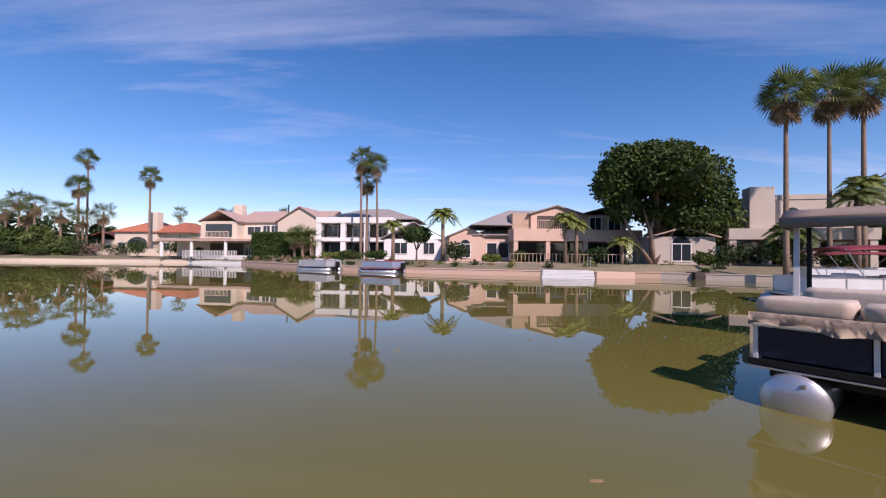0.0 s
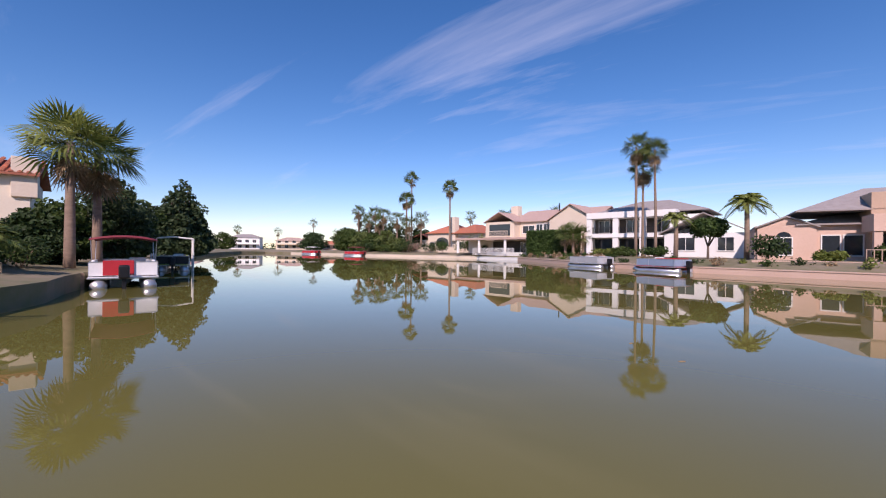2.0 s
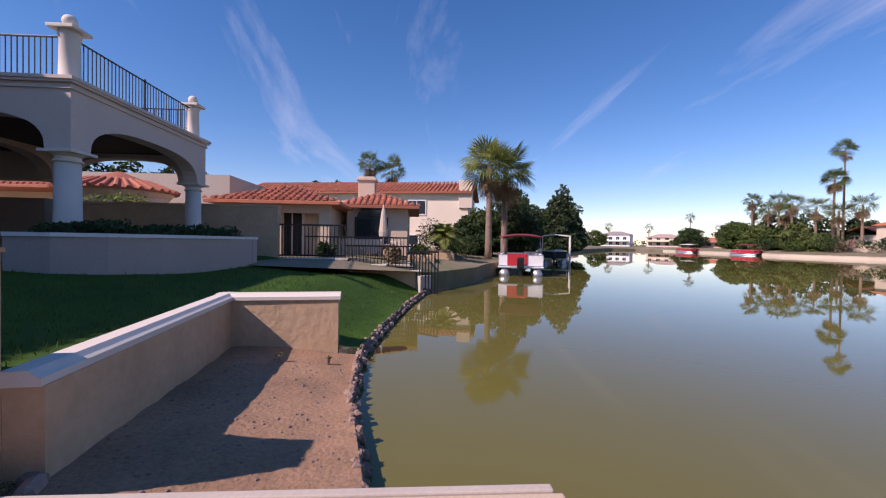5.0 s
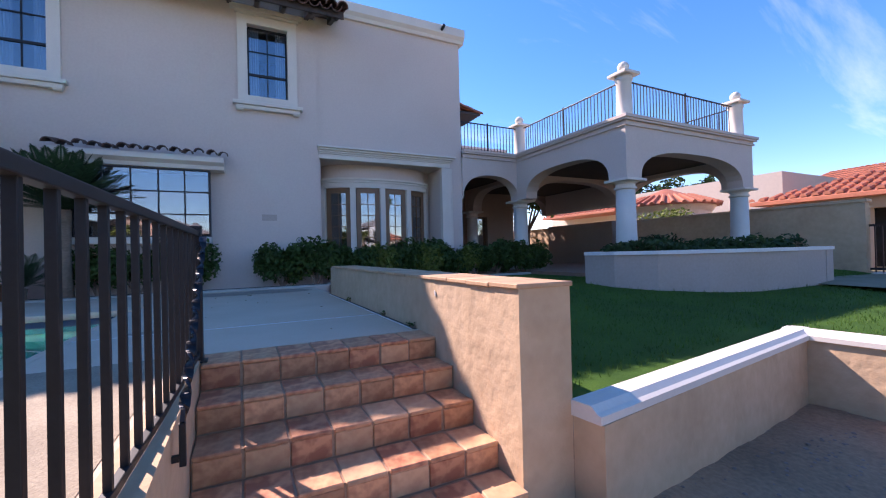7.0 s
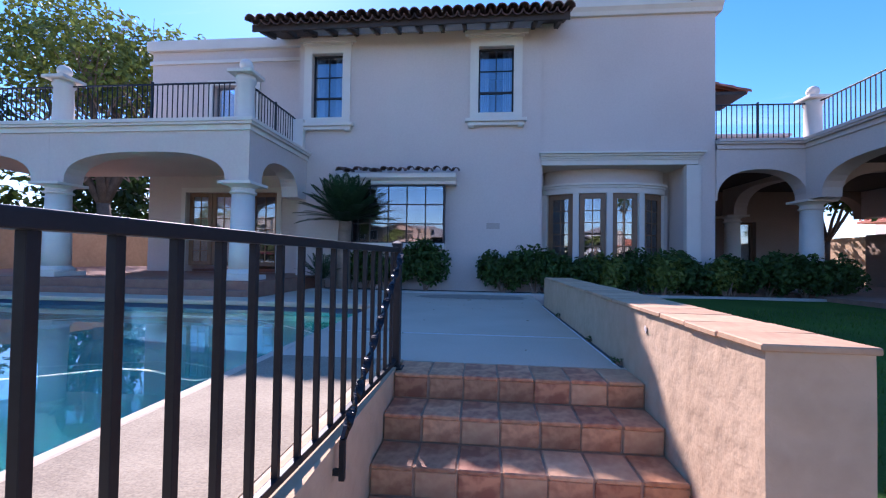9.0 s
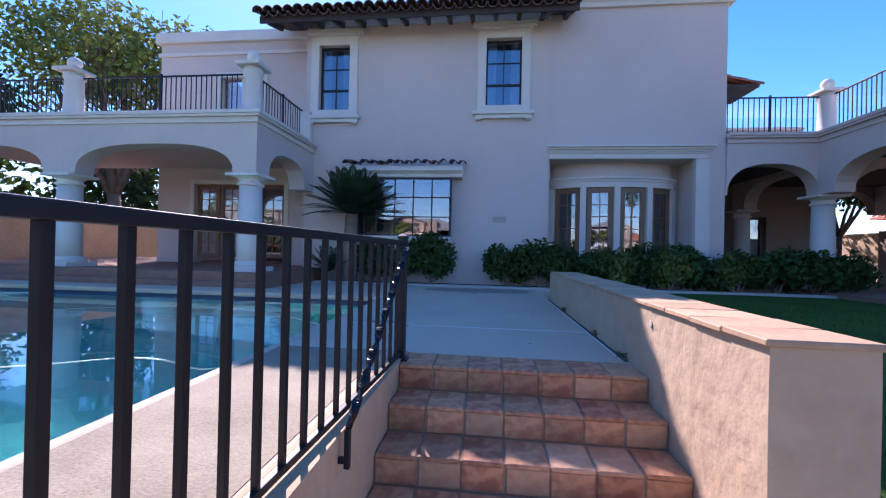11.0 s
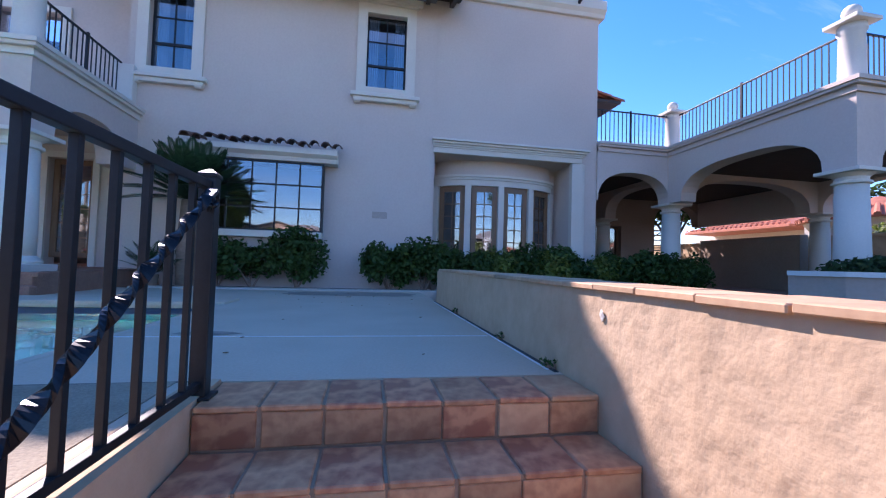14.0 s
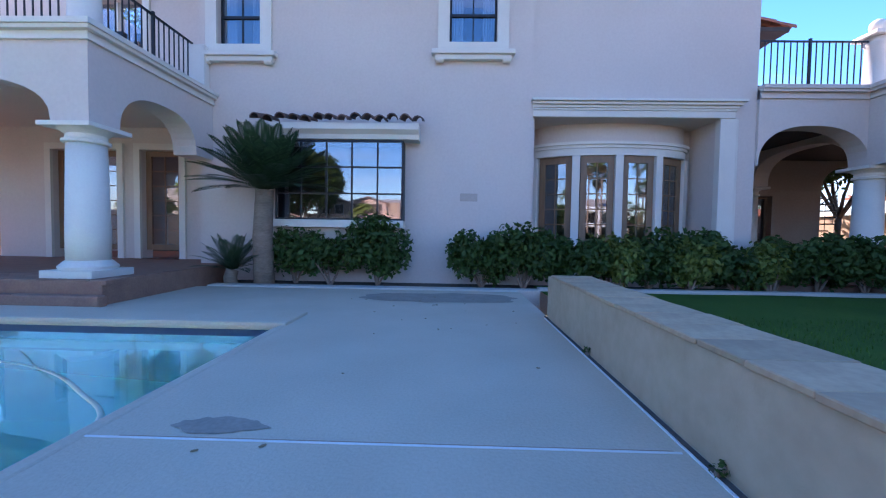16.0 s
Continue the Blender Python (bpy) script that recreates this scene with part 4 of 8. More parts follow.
# back wall of the east wing, with doors below and above
EW = thing("east_wing", "recessed stucco wing with a flat moulded parapet", "house wing", kind="structure")
WY = -11.3
bm = bmesh.new()
DOORS = [(5.95, 6.80, PZ, 2.62), (7.30, 8.75, PZ, 2.62)]
holed(bm, "y", 4.952, 9.95, -0.2, 6.95, WY - 0.3, WY, DOORS + [(6.7, 8.0, LTOP, 5.75)])
part("wall_north", bm, STUCCO, EW)
part("wall_east", box(9.65, 9.95, -20, WY - 0.302, -0.2, 6.95), STUCCO, EW)
bm = bmesh.new()
bx(bm, 4.96, 10.07, WY - 0.35, WY + 0.12, 6.8, 7.1, 0.02); bx(bm, 4.96, 10.01, WY + 0.002, WY + 0.06, 6.42, 6.52, 0.01)
part("cornice", bm, TRIM, EW, "cream parapet cornice")
part("surround", rect_frame(bmesh.new(), 6.7, 8.0, LTOP + 0.15, 5.75, 0.15, WY + 0.002, WY + 0.06), TRIM, EW)
part("pane", box(6.7, 8.0, WY - 0.16, WY - 0.15, LTOP, 5.75), GLASS, EW)
part("door_frame", box(7.31, 7.39, WY - 0.14, WY - 0.06, LTOP, 5.75), TRIM, EW)
for x0, x1, z0, z1 in DOORS:
    bm = bmesh.new()
    bx(bm, x0 - 0.13, x0, WY + 0.002, WY + 0.06, z0, z1 + 0.13); bx(bm, x1, x1 + 0.13, WY + 0.002, WY + 0.06, z0, z1 + 0.13); bx(bm, x0, x1, WY + 0.002, WY + 0.06, z1, z1 + 0.13)
    part("surround", bm, TRIM, EW, "cream door surround")
    leaves = 1 if x1 - x0 < 1 else 2
    for q in range(leaves):
        a, b = x0 + (x1 - x0) * q / leaves, x0 + (x1 - x0) * (q + 1) / leaves
        bm = rect_frame(bmesh.new(), a + 0.13, b - 0.13, z0 + 0.3, z1 - 0.12, 0.115, WY - 0.16, WY - 0.11)
        for m_ in range(1, 6):
            z = z0 + 0.3 + (z1 - z0 - 0.42) * m_ / 6
            bx(bm, a + 0.13, b - 0.13, WY - 0.15, WY - 0.12, z - 0.01, z + 0.01)
        bx(bm, (a + b) / 2 - 0.01, (a + b) / 2 + 0.01, WY - 0.151, WY - 0.119, z0 + 0.3, z1 - 0.12)
        d_ = part("patio_door", bm, WOOD_DOOR, EW, "dark wooden glazed patio door")
        part("pane", box(a + 0.1, b - 0.1, WY - 0.14, WY - 0.134, z0 + 0.2, z1 - 0.1), GLASS, d_)
part("room", box(5.0, 9.3, WY - 3.1, WY - 3.0, -0.2, 6.5), ROOM_SHADE, EW)
part("garden_lamp", box(7.05, 7.2, WY + 0.002, WY + 0.14, 4.75, 5.05, 0.02), IRON, EW, "small wall lantern")
# raised brick patio under it
tagged(setting("patio", box(LX - 0.35, 14.0, -14.9, -7.50, -0.6, PZ, 0.02), BRICK, "raised brick patio under the loggia"), category="patio")
tagged(setting("patio_step", box(LX - 0.42, 14.0, -7.498, -7.36, -0.6, 0.13, 0.02), BRICK, "brick step at the pool's edge"), category="step")

# pool
pool = thing("swimming_pool", "turquoise swimming pool with a pale rounded coping", "swimming pool", kind="structure")
bm = bmesh.new()
bx(bm, PX0, PX1, PY0, PY1, -1.75, -1.65)
bx(bm, PX0 - 0.1, PX0 + 0.004, PY0, PY1, -1.65, -0.03); bx(bm, PX1 - 0.004, PX1 + 0.1, PY0, PY1, -1.65, -0.03)
bx(bm, PX0, PX1, PY0 - 0.1, PY0 + 0.004, -1.65, -0.03); bx(bm, PX0, PX1, PY1 - 0.004, PY1 + 0.1, -1.65, -0.03)
part("shell", bm, POOLSHELL, pool, "turquoise plaster")
part("pool_water", box(PX0 + 0.006, PX1 - 0.006, PY0 + 0.016, PY1 - 0.006, -1.645, -0.13), POOLWATER, pool, "clear turquoise water").visible_shadow = False
bm = bmesh.new()
c = 0.06
bx(bm, PX0 - 0.03, PX0 + c, PY0 + 0.065, PY1 + 0.28, -0.055, 0.006, 0.02)
bx(bm, PX0 - 0.03, PX1, PY0 - 0.55, PY0 + c, -0.055, 0.030, 0.03)
bx(bm, PX0 + c + 0.002, PX1, PY1 - c, PY1 + 0.28, -0.055, 0.020, 0.025)
part("coping", bm, COOLDECK, pool, "pale rounded coping")
part("waterline_tile", box(PX0 + 0.01, PX1 - 0.01, PY0 + 0.0045, PY0 + 0.014, -0.22, -0.057), POOLTILE, pool, "dark blue waterline tiles")
bm = bmesh.new()
hp = [Vector((x, y, -0.19)) for x, y in ((6.2, -5.2), (4.8, -5.95), (3.74, -5.85), (3.12, -5.65), (2.56, -5.3), (2.07, -4.88), (2.0, -4.1), (2.15, -3.1), (2.71, -3.22), (3.09, -3.21), (3.55, -2.9), (4.6, -2.4))]
pts = [0.5 * (2 * b + (c - a) * u + (2 * a - 5 * b + 4 * c - d) * u ** 2 + (3 * b - a - 3 * c + d) * u ** 3) for a, b, c, d in zip([hp[0]] + hp, hp, hp[1:], hp[2:] + [hp[-1]]) for u in (0, 0.2, 0.4, 0.6, 0.8)]
tagged(part("pool_hose", tube(bm, pts, 0.017, 8), WHITE, None, "", True), "white floating pool cleaner hose", "hose")

# black fence at the top of the steps
FPTS = [Vector((0.697, -3.085, 0)), Vector((0.735, -1.9, 0)), Vector((0.79, -0.56, 0))]
fence = thing("pool_fence", "black iron pool fence on a stucco curb", "fence")
FZ0, FZ1 = -0.03, 0.88


def fence_run(pts, gap=0.147):
    tot = [0]
    for a, b in zip(pts, pts[1:]):
        tot.append(tot[-1] + (b - a).length)
    for a, b in zip(pts, pts[1:]):
        d = b - a
        m = Matrix.Translation((a.x, a.y, 0)) @ Matrix.Rotation(math.atan2(d.y, d.x), 4, "Z")
        for nm, z0, z1, w in (("top_rail", FZ1 - 0.035, FZ1, 0.02), ("bottom_rail", FZ0 + 0.07, FZ0 + 0.10, 0.015)):
            part(nm, box(-0.01, d.length + 0.01, -w, w, z0, z1, 0.004), IRON, fence).matrix_basis = m
    n = int(tot[-1] / gap)
    me = None
    for k in range(1, n + 1):
        s = tot[-1] * k / n
        for i in range(len(pts) - 1):
            if s <= tot[i + 1] + 1e-6:
                p = pts[i].lerp(pts[i + 1], (s - tot[i]) / (tot[i + 1] - tot[i]))
                break
        if me is None:
            first = part("picket", box(-0.011, 0.011, -0.011, 0.011, FZ0 + 0.08, FZ1 - 0.03, 0.002), IRON, fence)
            first.matrix_basis = pose(p.x, p.y, 0)
            me = first.data
        else:
            share("picket", me, pose(p.x, p.y, 0), fence)


fence_run(FPTS)
fence_run([FPTS[-1], Vector((1.6, -0.55, 0)), Vector((3.2, -0.55, 0)), Vector((8.0, -0.55, 0))], 0.147)
PX, PYE = 0.697, -3.085
bm = box(PX - 0.032, PX + 0.032, PYE - 0.032, PYE + 0.032, 0.0, 0.905, 0.005)
bx(bm, PX - 0.037, PX + 0.037, PYE - 0.037, PYE + 0.037, 0.895, 0.912, 0.004)
bmesh.ops.create_cone(bm, cap_ends=True, segments=4, radius1=0.05, radius2=0.012, depth=0.02, matrix=Matrix.Translation((PX, PYE, 0.922)) @ Matrix.Rotation(math.pi / 4, 4, "Z"))
bx(bm, PX - 0.055, PX + 0.055, PYE - 0.055, PYE + 0.055, 0.0, 0.012, 0.003)
part("end_post", bm, IRON, fence, "square end post with a foot plate")
# twisted sloping handrail, from the end post down to the curb
rail = thing("stair_handrail", "black twisted iron handrail sloping beside the steps", "handrail")
H0, H1 = Vector((0.648, -2.98, 0.83)), Vector((0.645, -1.80, 0.04))
bm = bmesh.new()
along = (H1 - H0).normalized()
up_ = Vector((1, 0, 0)).cross(along)
rings = []
for k in range(97):
    f = k / 96
    p = H0.lerp(H1, f)
    a = math.pi * 8.5 * min(1, max(0, (f - 0.04) / 0.92))
    u, w = Vector((1, 0, 0)) * math.cos(a) + up_ * math.sin(a), up_ * math.cos(a) - Vector((1, 0, 0)) * math.sin(a)
    rings.append([bm.verts.new(p + u * i * 0.02 + w * j * 0.008) for i, j in ((-1, -1), (1, -1), (1, 1), (-1, 1))])
for a, b in zip(rings, rings[1:]):
    for q in range(4):
        bm.faces.new((a[q], a[(q + 1) % 4], b[(q + 1) % 4], b[q]))
bm.faces.new(rings[0][::-1]); bm.faces.new(rings[-1])
part("grip", bm, IRON_SMOOTH, rail, "twisted flat iron bar")
part("curled_end", tube(bmesh.new(), [H0 + Vector((0.002, -0.02 - 0.035 * math.sin(a), -0.03 + 0.03 * math.cos(a))) for a in [0.5 * k for k in range(8)]], 0.012, 8), IRON_SMOOTH, rail, "small curl at the upper end", True)
part("bracket", tube(bmesh.new(), [H0 + Vector((0, 0.03, -0.01)), H0 + Vector((0.02, -0.02, -0.05)), (0.69, -3.06, 0.76)], 0.009, 6), IRON, rail)
bm = bmesh.new()
bx(bm, 0.633, 0.657, -1.815, -1.79, -0.12, 0.05, 0.003); bx(bm, 0.658, 0.683, -1.812, -1.793, -0.10, -0.075)
part("foot", bm, IRON, rail, "short leg fixed to the curb")

# ---------------------------------------------------------------- planter, garden wall beyond the lawn
planter = thing("raised_planter", "curved stucco planter wall with a pale cap", "planter", kind="structure")
arc = [Vector((-5.95, -6.15, 0)), Vector((-6.05, -5.5, 0)), Vector((-6.5, -4.9, 0)), Vector((-7.3, -4.45, 0)), Vector((-8.4, -4.15, 0)), Vector((-9.5, -4.02, 0)), Vector((-10.6, -4.0, 0))]
inner = [p + Vector((-0.05, -0.3, 0)) if i else p + Vector((-0.3, 0, 0)) for i, p in enumerate(arc)]


def curved(bm, out, inn, z0, z1):
    o = [(p.x, p.y, z0) for p in out] + [(p.x, p.y, z0) for p in reversed(inn)]
    return prism(bm, o, (0, 0, z1 - z0))


part("wall_body", curved(bmesh.new(), arc, inner, -0.9, 0.56), STUCCO_SOFT, planter, "", False)
o2 = [p + (p - Vector((-8.3, -7, 0))).normalized() * 0.04 for p in arc]
part("cap", curved(bmesh.new(), o2, inner, 0.562, 0.63), WHITE, planter, "pale cap")
part("wall_body", box(-10.9, -10.602, -7.0, -3.99, -0.9, 0.56), STUCCO_SOFT, planter)
part("cap", box(-10.92, -10.601, -7.0, -3.97, 0.562, 0.63), WHITE, planter)
bm = bmesh.new()
bm.faces.new([bm.verts.new((p.x, p.y, 0.5)) for p in inner] + [bm.verts.new(q) for q in ((-10.6, -6.2, 0.5), (-6.3, -6.2, 0.5))])
part("soil", bm, SOIL, planter)

gw = thing("boundary_wall", "long cream stucco boundary wall", "garden wall", kind="structure")
part("wall_body", box(-14.0, -13.75, -22, -4.37, -0.8, 1.72), STUCCO_WALL, gw)
part("cap", box(-14.04, -13.71, -22, -4.33, 1.722, 1.80, 0.01), STUCCO_WALL, gw)
back = thing("boundary_wall", "tall tan stucco wall behind the garden", "garden wall", kind="structure")
part("wall_body", box(-14.0, 14.5, -22.3, -22.0, -0.5, 1.7), STUCCO_WALL, back)
part("wall_body", box(14.2, 14.5, -22, 2, -1.5, 1.7), STUCCO_WALL, back)
# ---------------------------------------------------------------- plants
def leaf_cloud(name, lobes, n, size, material, parent=None, seed=1, shell=0.55, up=0.3, aspect=0.55, label=""):
    """Many small leaves spread through ellipsoid lobes, thickest near their skins. lobes: centre and radii."""
    r = np.random.RandomState(seed)
    L = np.array(lobes, float)
    wgt = L[:, 3] * L[:, 4] + L[:, 4] * L[:, 5] + L[:, 3] * L[:, 5]
    idx = r.choice(len(L), n, p=wgt / wgt.sum())
    d = r.normal(size=(n, 3)); d /= np.linalg.norm(d, axis=1)[:, None]
    rad = shell + (1.06 - shell) * r.rand(n) ** 0.6
    lump = 1 + 0.13 * np.sin(d[:, 0] * 7 + idx) * np.sin(d[:, 1] * 6 + 2 * idx) * np.sin(d[:, 2] * 8)
    c = L[idx, :3] + d * L[idx, 3:] * (rad * lump)[:, None]
    nrm = d * 0.6 + r.normal(size=(n, 3)) * 0.6 + np.array([0, 0, up])
    nrm /= np.linalg.norm(nrm, axis=1)[:, None]
    u = np.cross(nrm, r.normal(size=(n, 3))); u /= np.linalg.norm(u, axis=1)[:, None]
    v = np.cross(nrm, u)
    s = size * (0.6 + 0.8 * r.rand(n))[:, None]
    q = np.stack([c - u * s, c - v * s * aspect + nrm * s * 0.12, c + u * s, c + v * s * aspect + nrm * s * 0.12], 1).reshape(-1, 3)
    f = np.arange(n * 4).reshape(-1, 4)
    return raw(name, q.tolist(), f.tolist(), material, parent, label)


def branches(bm, base, tips, r, rng, bend=0.25):
    for tip in tips:
        a, b = Vector(base), Vector(tip)
        mid = a.lerp(b, 0.5) + Vector((rng.uniform(-1, 1), rng.uniform(-1, 1), rng.uniform(-0.2, 0.6))) * (b - a).length * bend * 0.5
        pts = [a.lerp(mid, k / 3).lerp(mid.lerp(b, k / 3), k / 3) for k in range(4)]
        tube(bm, pts, r, 7, r * 0.3)


def tree(name, label, at, h, r, seed, lobes=7, leaves=5000, size=0.22, material=None, trunk=0.25, low=0.35, category="tree", squash=0.75, form="crown"):
    rng = random.Random(seed)
    t = thing(name, label, category, at)
    bm = bmesh.new()
    tube(bm, [(0, 0, -0.3), (0.05 * h * rng.uniform(-1, 1) * 0.3, 0, h * low * 0.5), (0, 0.02 * h, h * low)], trunk, 9, trunk * 0.7)
    L = []
    for k in range(lobes):
        a, q = 2.4 * k + rng.random(), math.sqrt((k + 0.3) / lobes) * r * 0.62
        z = h * low + (h - h * low) * (0.35 + 0.42 * (1 - (q / r) ** 2)) + rng.uniform(-0.06, 0.06) * h
        rr = r * rng.uniform(0.38, 0.52)
        L.append((q * math.cos(a), q * math.sin(a), z, rr, rr, min(rr * squash, h - z)))
    if form != "crown":
        L = []
        for k in range(lobes * 3):
            f = (k + 0.5) / (lobes * 3)
            R_ = r * ((1 - f) ** 0.8 * 0.95 + 0.08 if form == "cone" else math.sin(math.pi * (0.22 + 0.68 * f)) ** 0.8) * rng.uniform(0.72, 1.12)
            a, rr = 2.4 * k + rng.uniform(-0.5, 0.5), R_ * rng.uniform(0.36, 0.5)
            L.append((0.62 * R_ * math.cos(a), 0.62 * R_ * math.sin(a), h * (0.07 + 0.86 * f), rr, rr, min(rr, h * 0.1) * rng.uniform(0.7, 1.1)))
    branches(bm, (0, 0.02 * h, h * low * 0.95), [l[:3] for l in L[::2]], trunk * (0.55 if form == "crown" else 0.25), rng)
    part("trunk", bm, BARK_DARK, t, "", True)
    leaf_cloud("crown", L, leaves, size, material or LEAF, t, seed)
    return t


def fan_palm(name, label, at, h, cr, seed, fans=44, trunk=0.2, skirt=0.5, blades=13, material=None, lean=0.0, group=""):
    """A tall fan palm: slim trunk, ball of fan leaves, some dead ones hanging under it."""
    rng = random.Random(seed)
    fans = int(fans * 0.68)
    t = thing(name, label, "palm tree", at, rng.uniform(0, 360), group)
    path = [Vector((lean * (k / 6) ** 2, 0.3 * lean * math.sin(k * 0.9) * 0.2, -0.3 + (h + 0.3) * k / 6)) for k in range(7)]
    bm = tube(bmesh.new(), path, trunk * 0.85, 10, trunk * 0.5)
    part("trunk", bm, BARK, t, "slim ringed trunk", True)
    top = path[-1]
    V, F, DV, DF = [], [], [], []

    def fan(base, d, L, vs, fs, droop):
        d = d.normalized()
        side = d.cross(Vector((0, 0, 1)))
        side = side.normalized() if side.length > 0.05 else Vector((1, 0, 0))
        side = Matrix.Rotation(rng.uniform(-0.7, 0.7), 3, d) @ side
        nrm = side.cross(d)
        hub = base + d * L * 0.45
        i = len(vs)
        vs += [base + side * 0.02, base - side * 0.02, hub - side * 0.015, hub + side * 0.015]
        fs.append((i, i + 1, i + 2, i + 3))
        for b in range(blades):
            a = (b / (blades - 1) - 0.5) * 2.5
            bl = L * 0.72 * (1 - 0.12 * abs(a))
            dd = d * math.cos(a) + side * math.sin(a)
            tip = hub + dd * bl - Vector((0, 0, droop * bl * (0.35 + 0.3 * rng.random())))
            mid = hub + dd * bl * 0.6 + nrm * 0.02
            pw_ = dd.cross(nrm).normalized() * bl * 0.042
            i = len(vs)
            vs += [hub, mid + pw_, tip, mid - pw_]
            fs.append((i, i + 1, i + 2, i + 3))
    for k in range(fans):
        el = math.asin(max(-0.6, min(0.99, -0.55 + 1.55 * (k + 0.5) / fans)))
        a = k * 2.39996 + rng.uniform(-0.25, 0.25)
        d = Vector((math.cos(a) * math.cos(el), math.sin(a) * math.cos(el), math.sin(el)))
        fan(top + Vector((0, 0, rng.uniform(-0.2, 0.1) * cr)), d, cr * rng.uniform(0.85, 1.12), V, F, 0.45 if el < 0.3 else 0.12)
    for k in range(int(fans * skirt)):
        a = k * 2.39996
        sp_ = rng.uniform(0.25, 0.6)
        d = Vector((math.cos(a) * sp_, math.sin(a) * sp_, -0.95))
        fan(top + Vector((0, 0, -rng.uniform(0.05, 0.5) * cr)), d, cr * rng.uniform(0.6, 0.95), DV, DF, 0.1)
    raw("crown", V, F, material or PALMLEAF, t, "fan-shaped green fronds")
    if DV:
        raw("skirt", DV, DF, THATCH, t, "hanging dead brown fronds")
    return t


def feather_palm(name, label, at, h, cr, seed, fronds=18, leaflets=22, trunk=0.16, material=None, stiff=0.0, width=0.035, category="palm tree", ll=0.28):
    """A palm or cycad with feathered, arching fronds."""
    rng = random.Random(seed)
    t = thing(name, label, category, at)
    part("trunk", tube(bmesh.new(), [(0, 0, -0.2), (0.03, 0.02, h * 0.5), (0, 0, h)], trunk * 1.2, 10, trunk), BARK, t, "", True)
    V, F = [], []
    for k in range(fronds):
        a, el = k * 2.39996, 0.15 + 1.15 * (k / fronds)
        out = Vector((math.cos(a), math.sin(a), 0))
        side = Vector((-out.y, out.x, 0))
        pts = []
        for s in [j / leaflets for j in range(leaflets + 1)]:
            drop = (1 - stiff) * 0.75 * s * s
            pts.append(Vector((0, 0, h)) + out * cr * s * math.cos(el) * (1 - 0.12 * s) + Vector((0, 0, cr * (s * math.sin(el) - drop))))
        for j in range(leaflets):
            p, q = pts[j], pts[j + 1]
            dirv = (q - p).normalized()
            i = len(V)
            w = 0.012
            V.extend([p + side * w, p - side * w, q - side * w, q + side * w]); F.append((i, i + 1, i + 2, i + 3))
            s = (j + 1) / leaflets
            L = cr * ll * math.sin(math.pi * min(1, 0.15 + s * 0.85)) ** 0.6
            for sg in (-1, 1):
                ld = (side * sg * 0.85 + dirv * 0.55 + Vector((0, 0, 0.25 * stiff - 0.3 * (1 - stiff)))).normalized()
                tip = p + ld * L * rng.uniform(0.85, 1.1)
                mid = p + ld * L * 0.5
                wv = dirv * width * cr * 0.5
                i = len(V)
                V.extend([p, mid + wv, tip, mid - wv]); F.append((i, i + 1, i + 2, i + 3))
    raw("crown", V, F, material or PALMLIGHT, t, "feathered fronds")
    return t


def shrub(name, label, at, rx, ry, h, seed, leaves=900, size=0.05, material=None, group="", category="shrub", lobes=6):
    rng = random.Random(seed)
    t = thing(name, label, category, at, 0, group)
    L = [(rng.uniform(-0.55, 0.55) * rx, rng.uniform(-0.5, 0.5) * ry, h * rng.uniform(0.42, 0.66), rx * rng.uniform(0.4, 0.6), ry * rng.uniform(0.45, 0.65), h * rng.uniform(0.3, 0.4)) for k in range(lobes)]
    bm = bmesh.new()
    branches(bm, (0, 0, -0.05), [l[:3] for l in L], 0.022, rng)
    part("woody_stem", bm, TWIG, t, "bare woody stems")
    leaf_cloud("foliage", L, leaves, size, material or LEAF_HEDGE, t, seed, 0.35)
    return t


def hedge(name, label, at, lx, ly, h, seed, leaves, size, material=None, turn=0):
    t = thing(name, label, "hedge", at, turn)
    r = np.random.RandomState(seed)
    n = leaves
    c = r.rand(n, 3) * np.array([lx, ly, h])
    face = r.randint(0, 5, n)
    jit = r.normal(scale=size * 0.6, size=n)
    c[:, 0] = np.where(face == 0, jit, np.where(face == 1, lx + jit, c[:, 0]))
    c[:, 1] = np.where(face >= 3, 0 + jit, c[:, 1])
    c[:, 2] = np.where(face == 2, h + jit, c[:, 2])
    u = r.normal(size=(n, 3)); u /= np.linalg.norm(u, axis=1)[:, None]
    v = np.cross(u, r.normal(size=(n, 3))); v /= np.linalg.norm(v, axis=1)[:, None]
    s = size * (0.6 + 0.8 * r.rand(n))[:, None]
    q = np.stack([c - u * s, c - v * s * 0.6, c + u * s, c + v * s * 0.6], 1).reshape(-1, 3)
    raw("foliage", q.tolist(), np.arange(n * 4).reshape(-1, 4).tolist(), material or LEAF_HEDGE, t)
    part("core", box(size, lx - size, size, ly - size, 0, h - size), LEAF_DARK, t, "dense dark inside")
    return t


# shrubs along the house
for k in range(11):
    x = -0.42 - k * 0.74
    shrub("shrub", "clipped dark green shrub by the house wall", (x, -9.98 + 0.08 * math.sin(k * 2.3), 0), 0.62, 0.5, 1.02 + 0.1 * math.sin(k * 1.7), 20 + k, 2300, 0.055, LEAF_HEDGE, "shrubs along the house")
for k, x in enumerate((-2.75, -3.95, -5.3)):
    shrub("shrub", "yellow-green shrub among the darker ones", (x, -9.68, 0), 0.42, 0.3, 0.95, 40 + k, 1100, 0.055, LEAF_YELLOW, "yellow-green shrubs")
shrub("shrub", "dense dark green shrub under the picture window", (1.45, -9.95, 0), 0.58, 0.45, 1.22, 51, 2600, 0.055, LEAF_HEDGE)
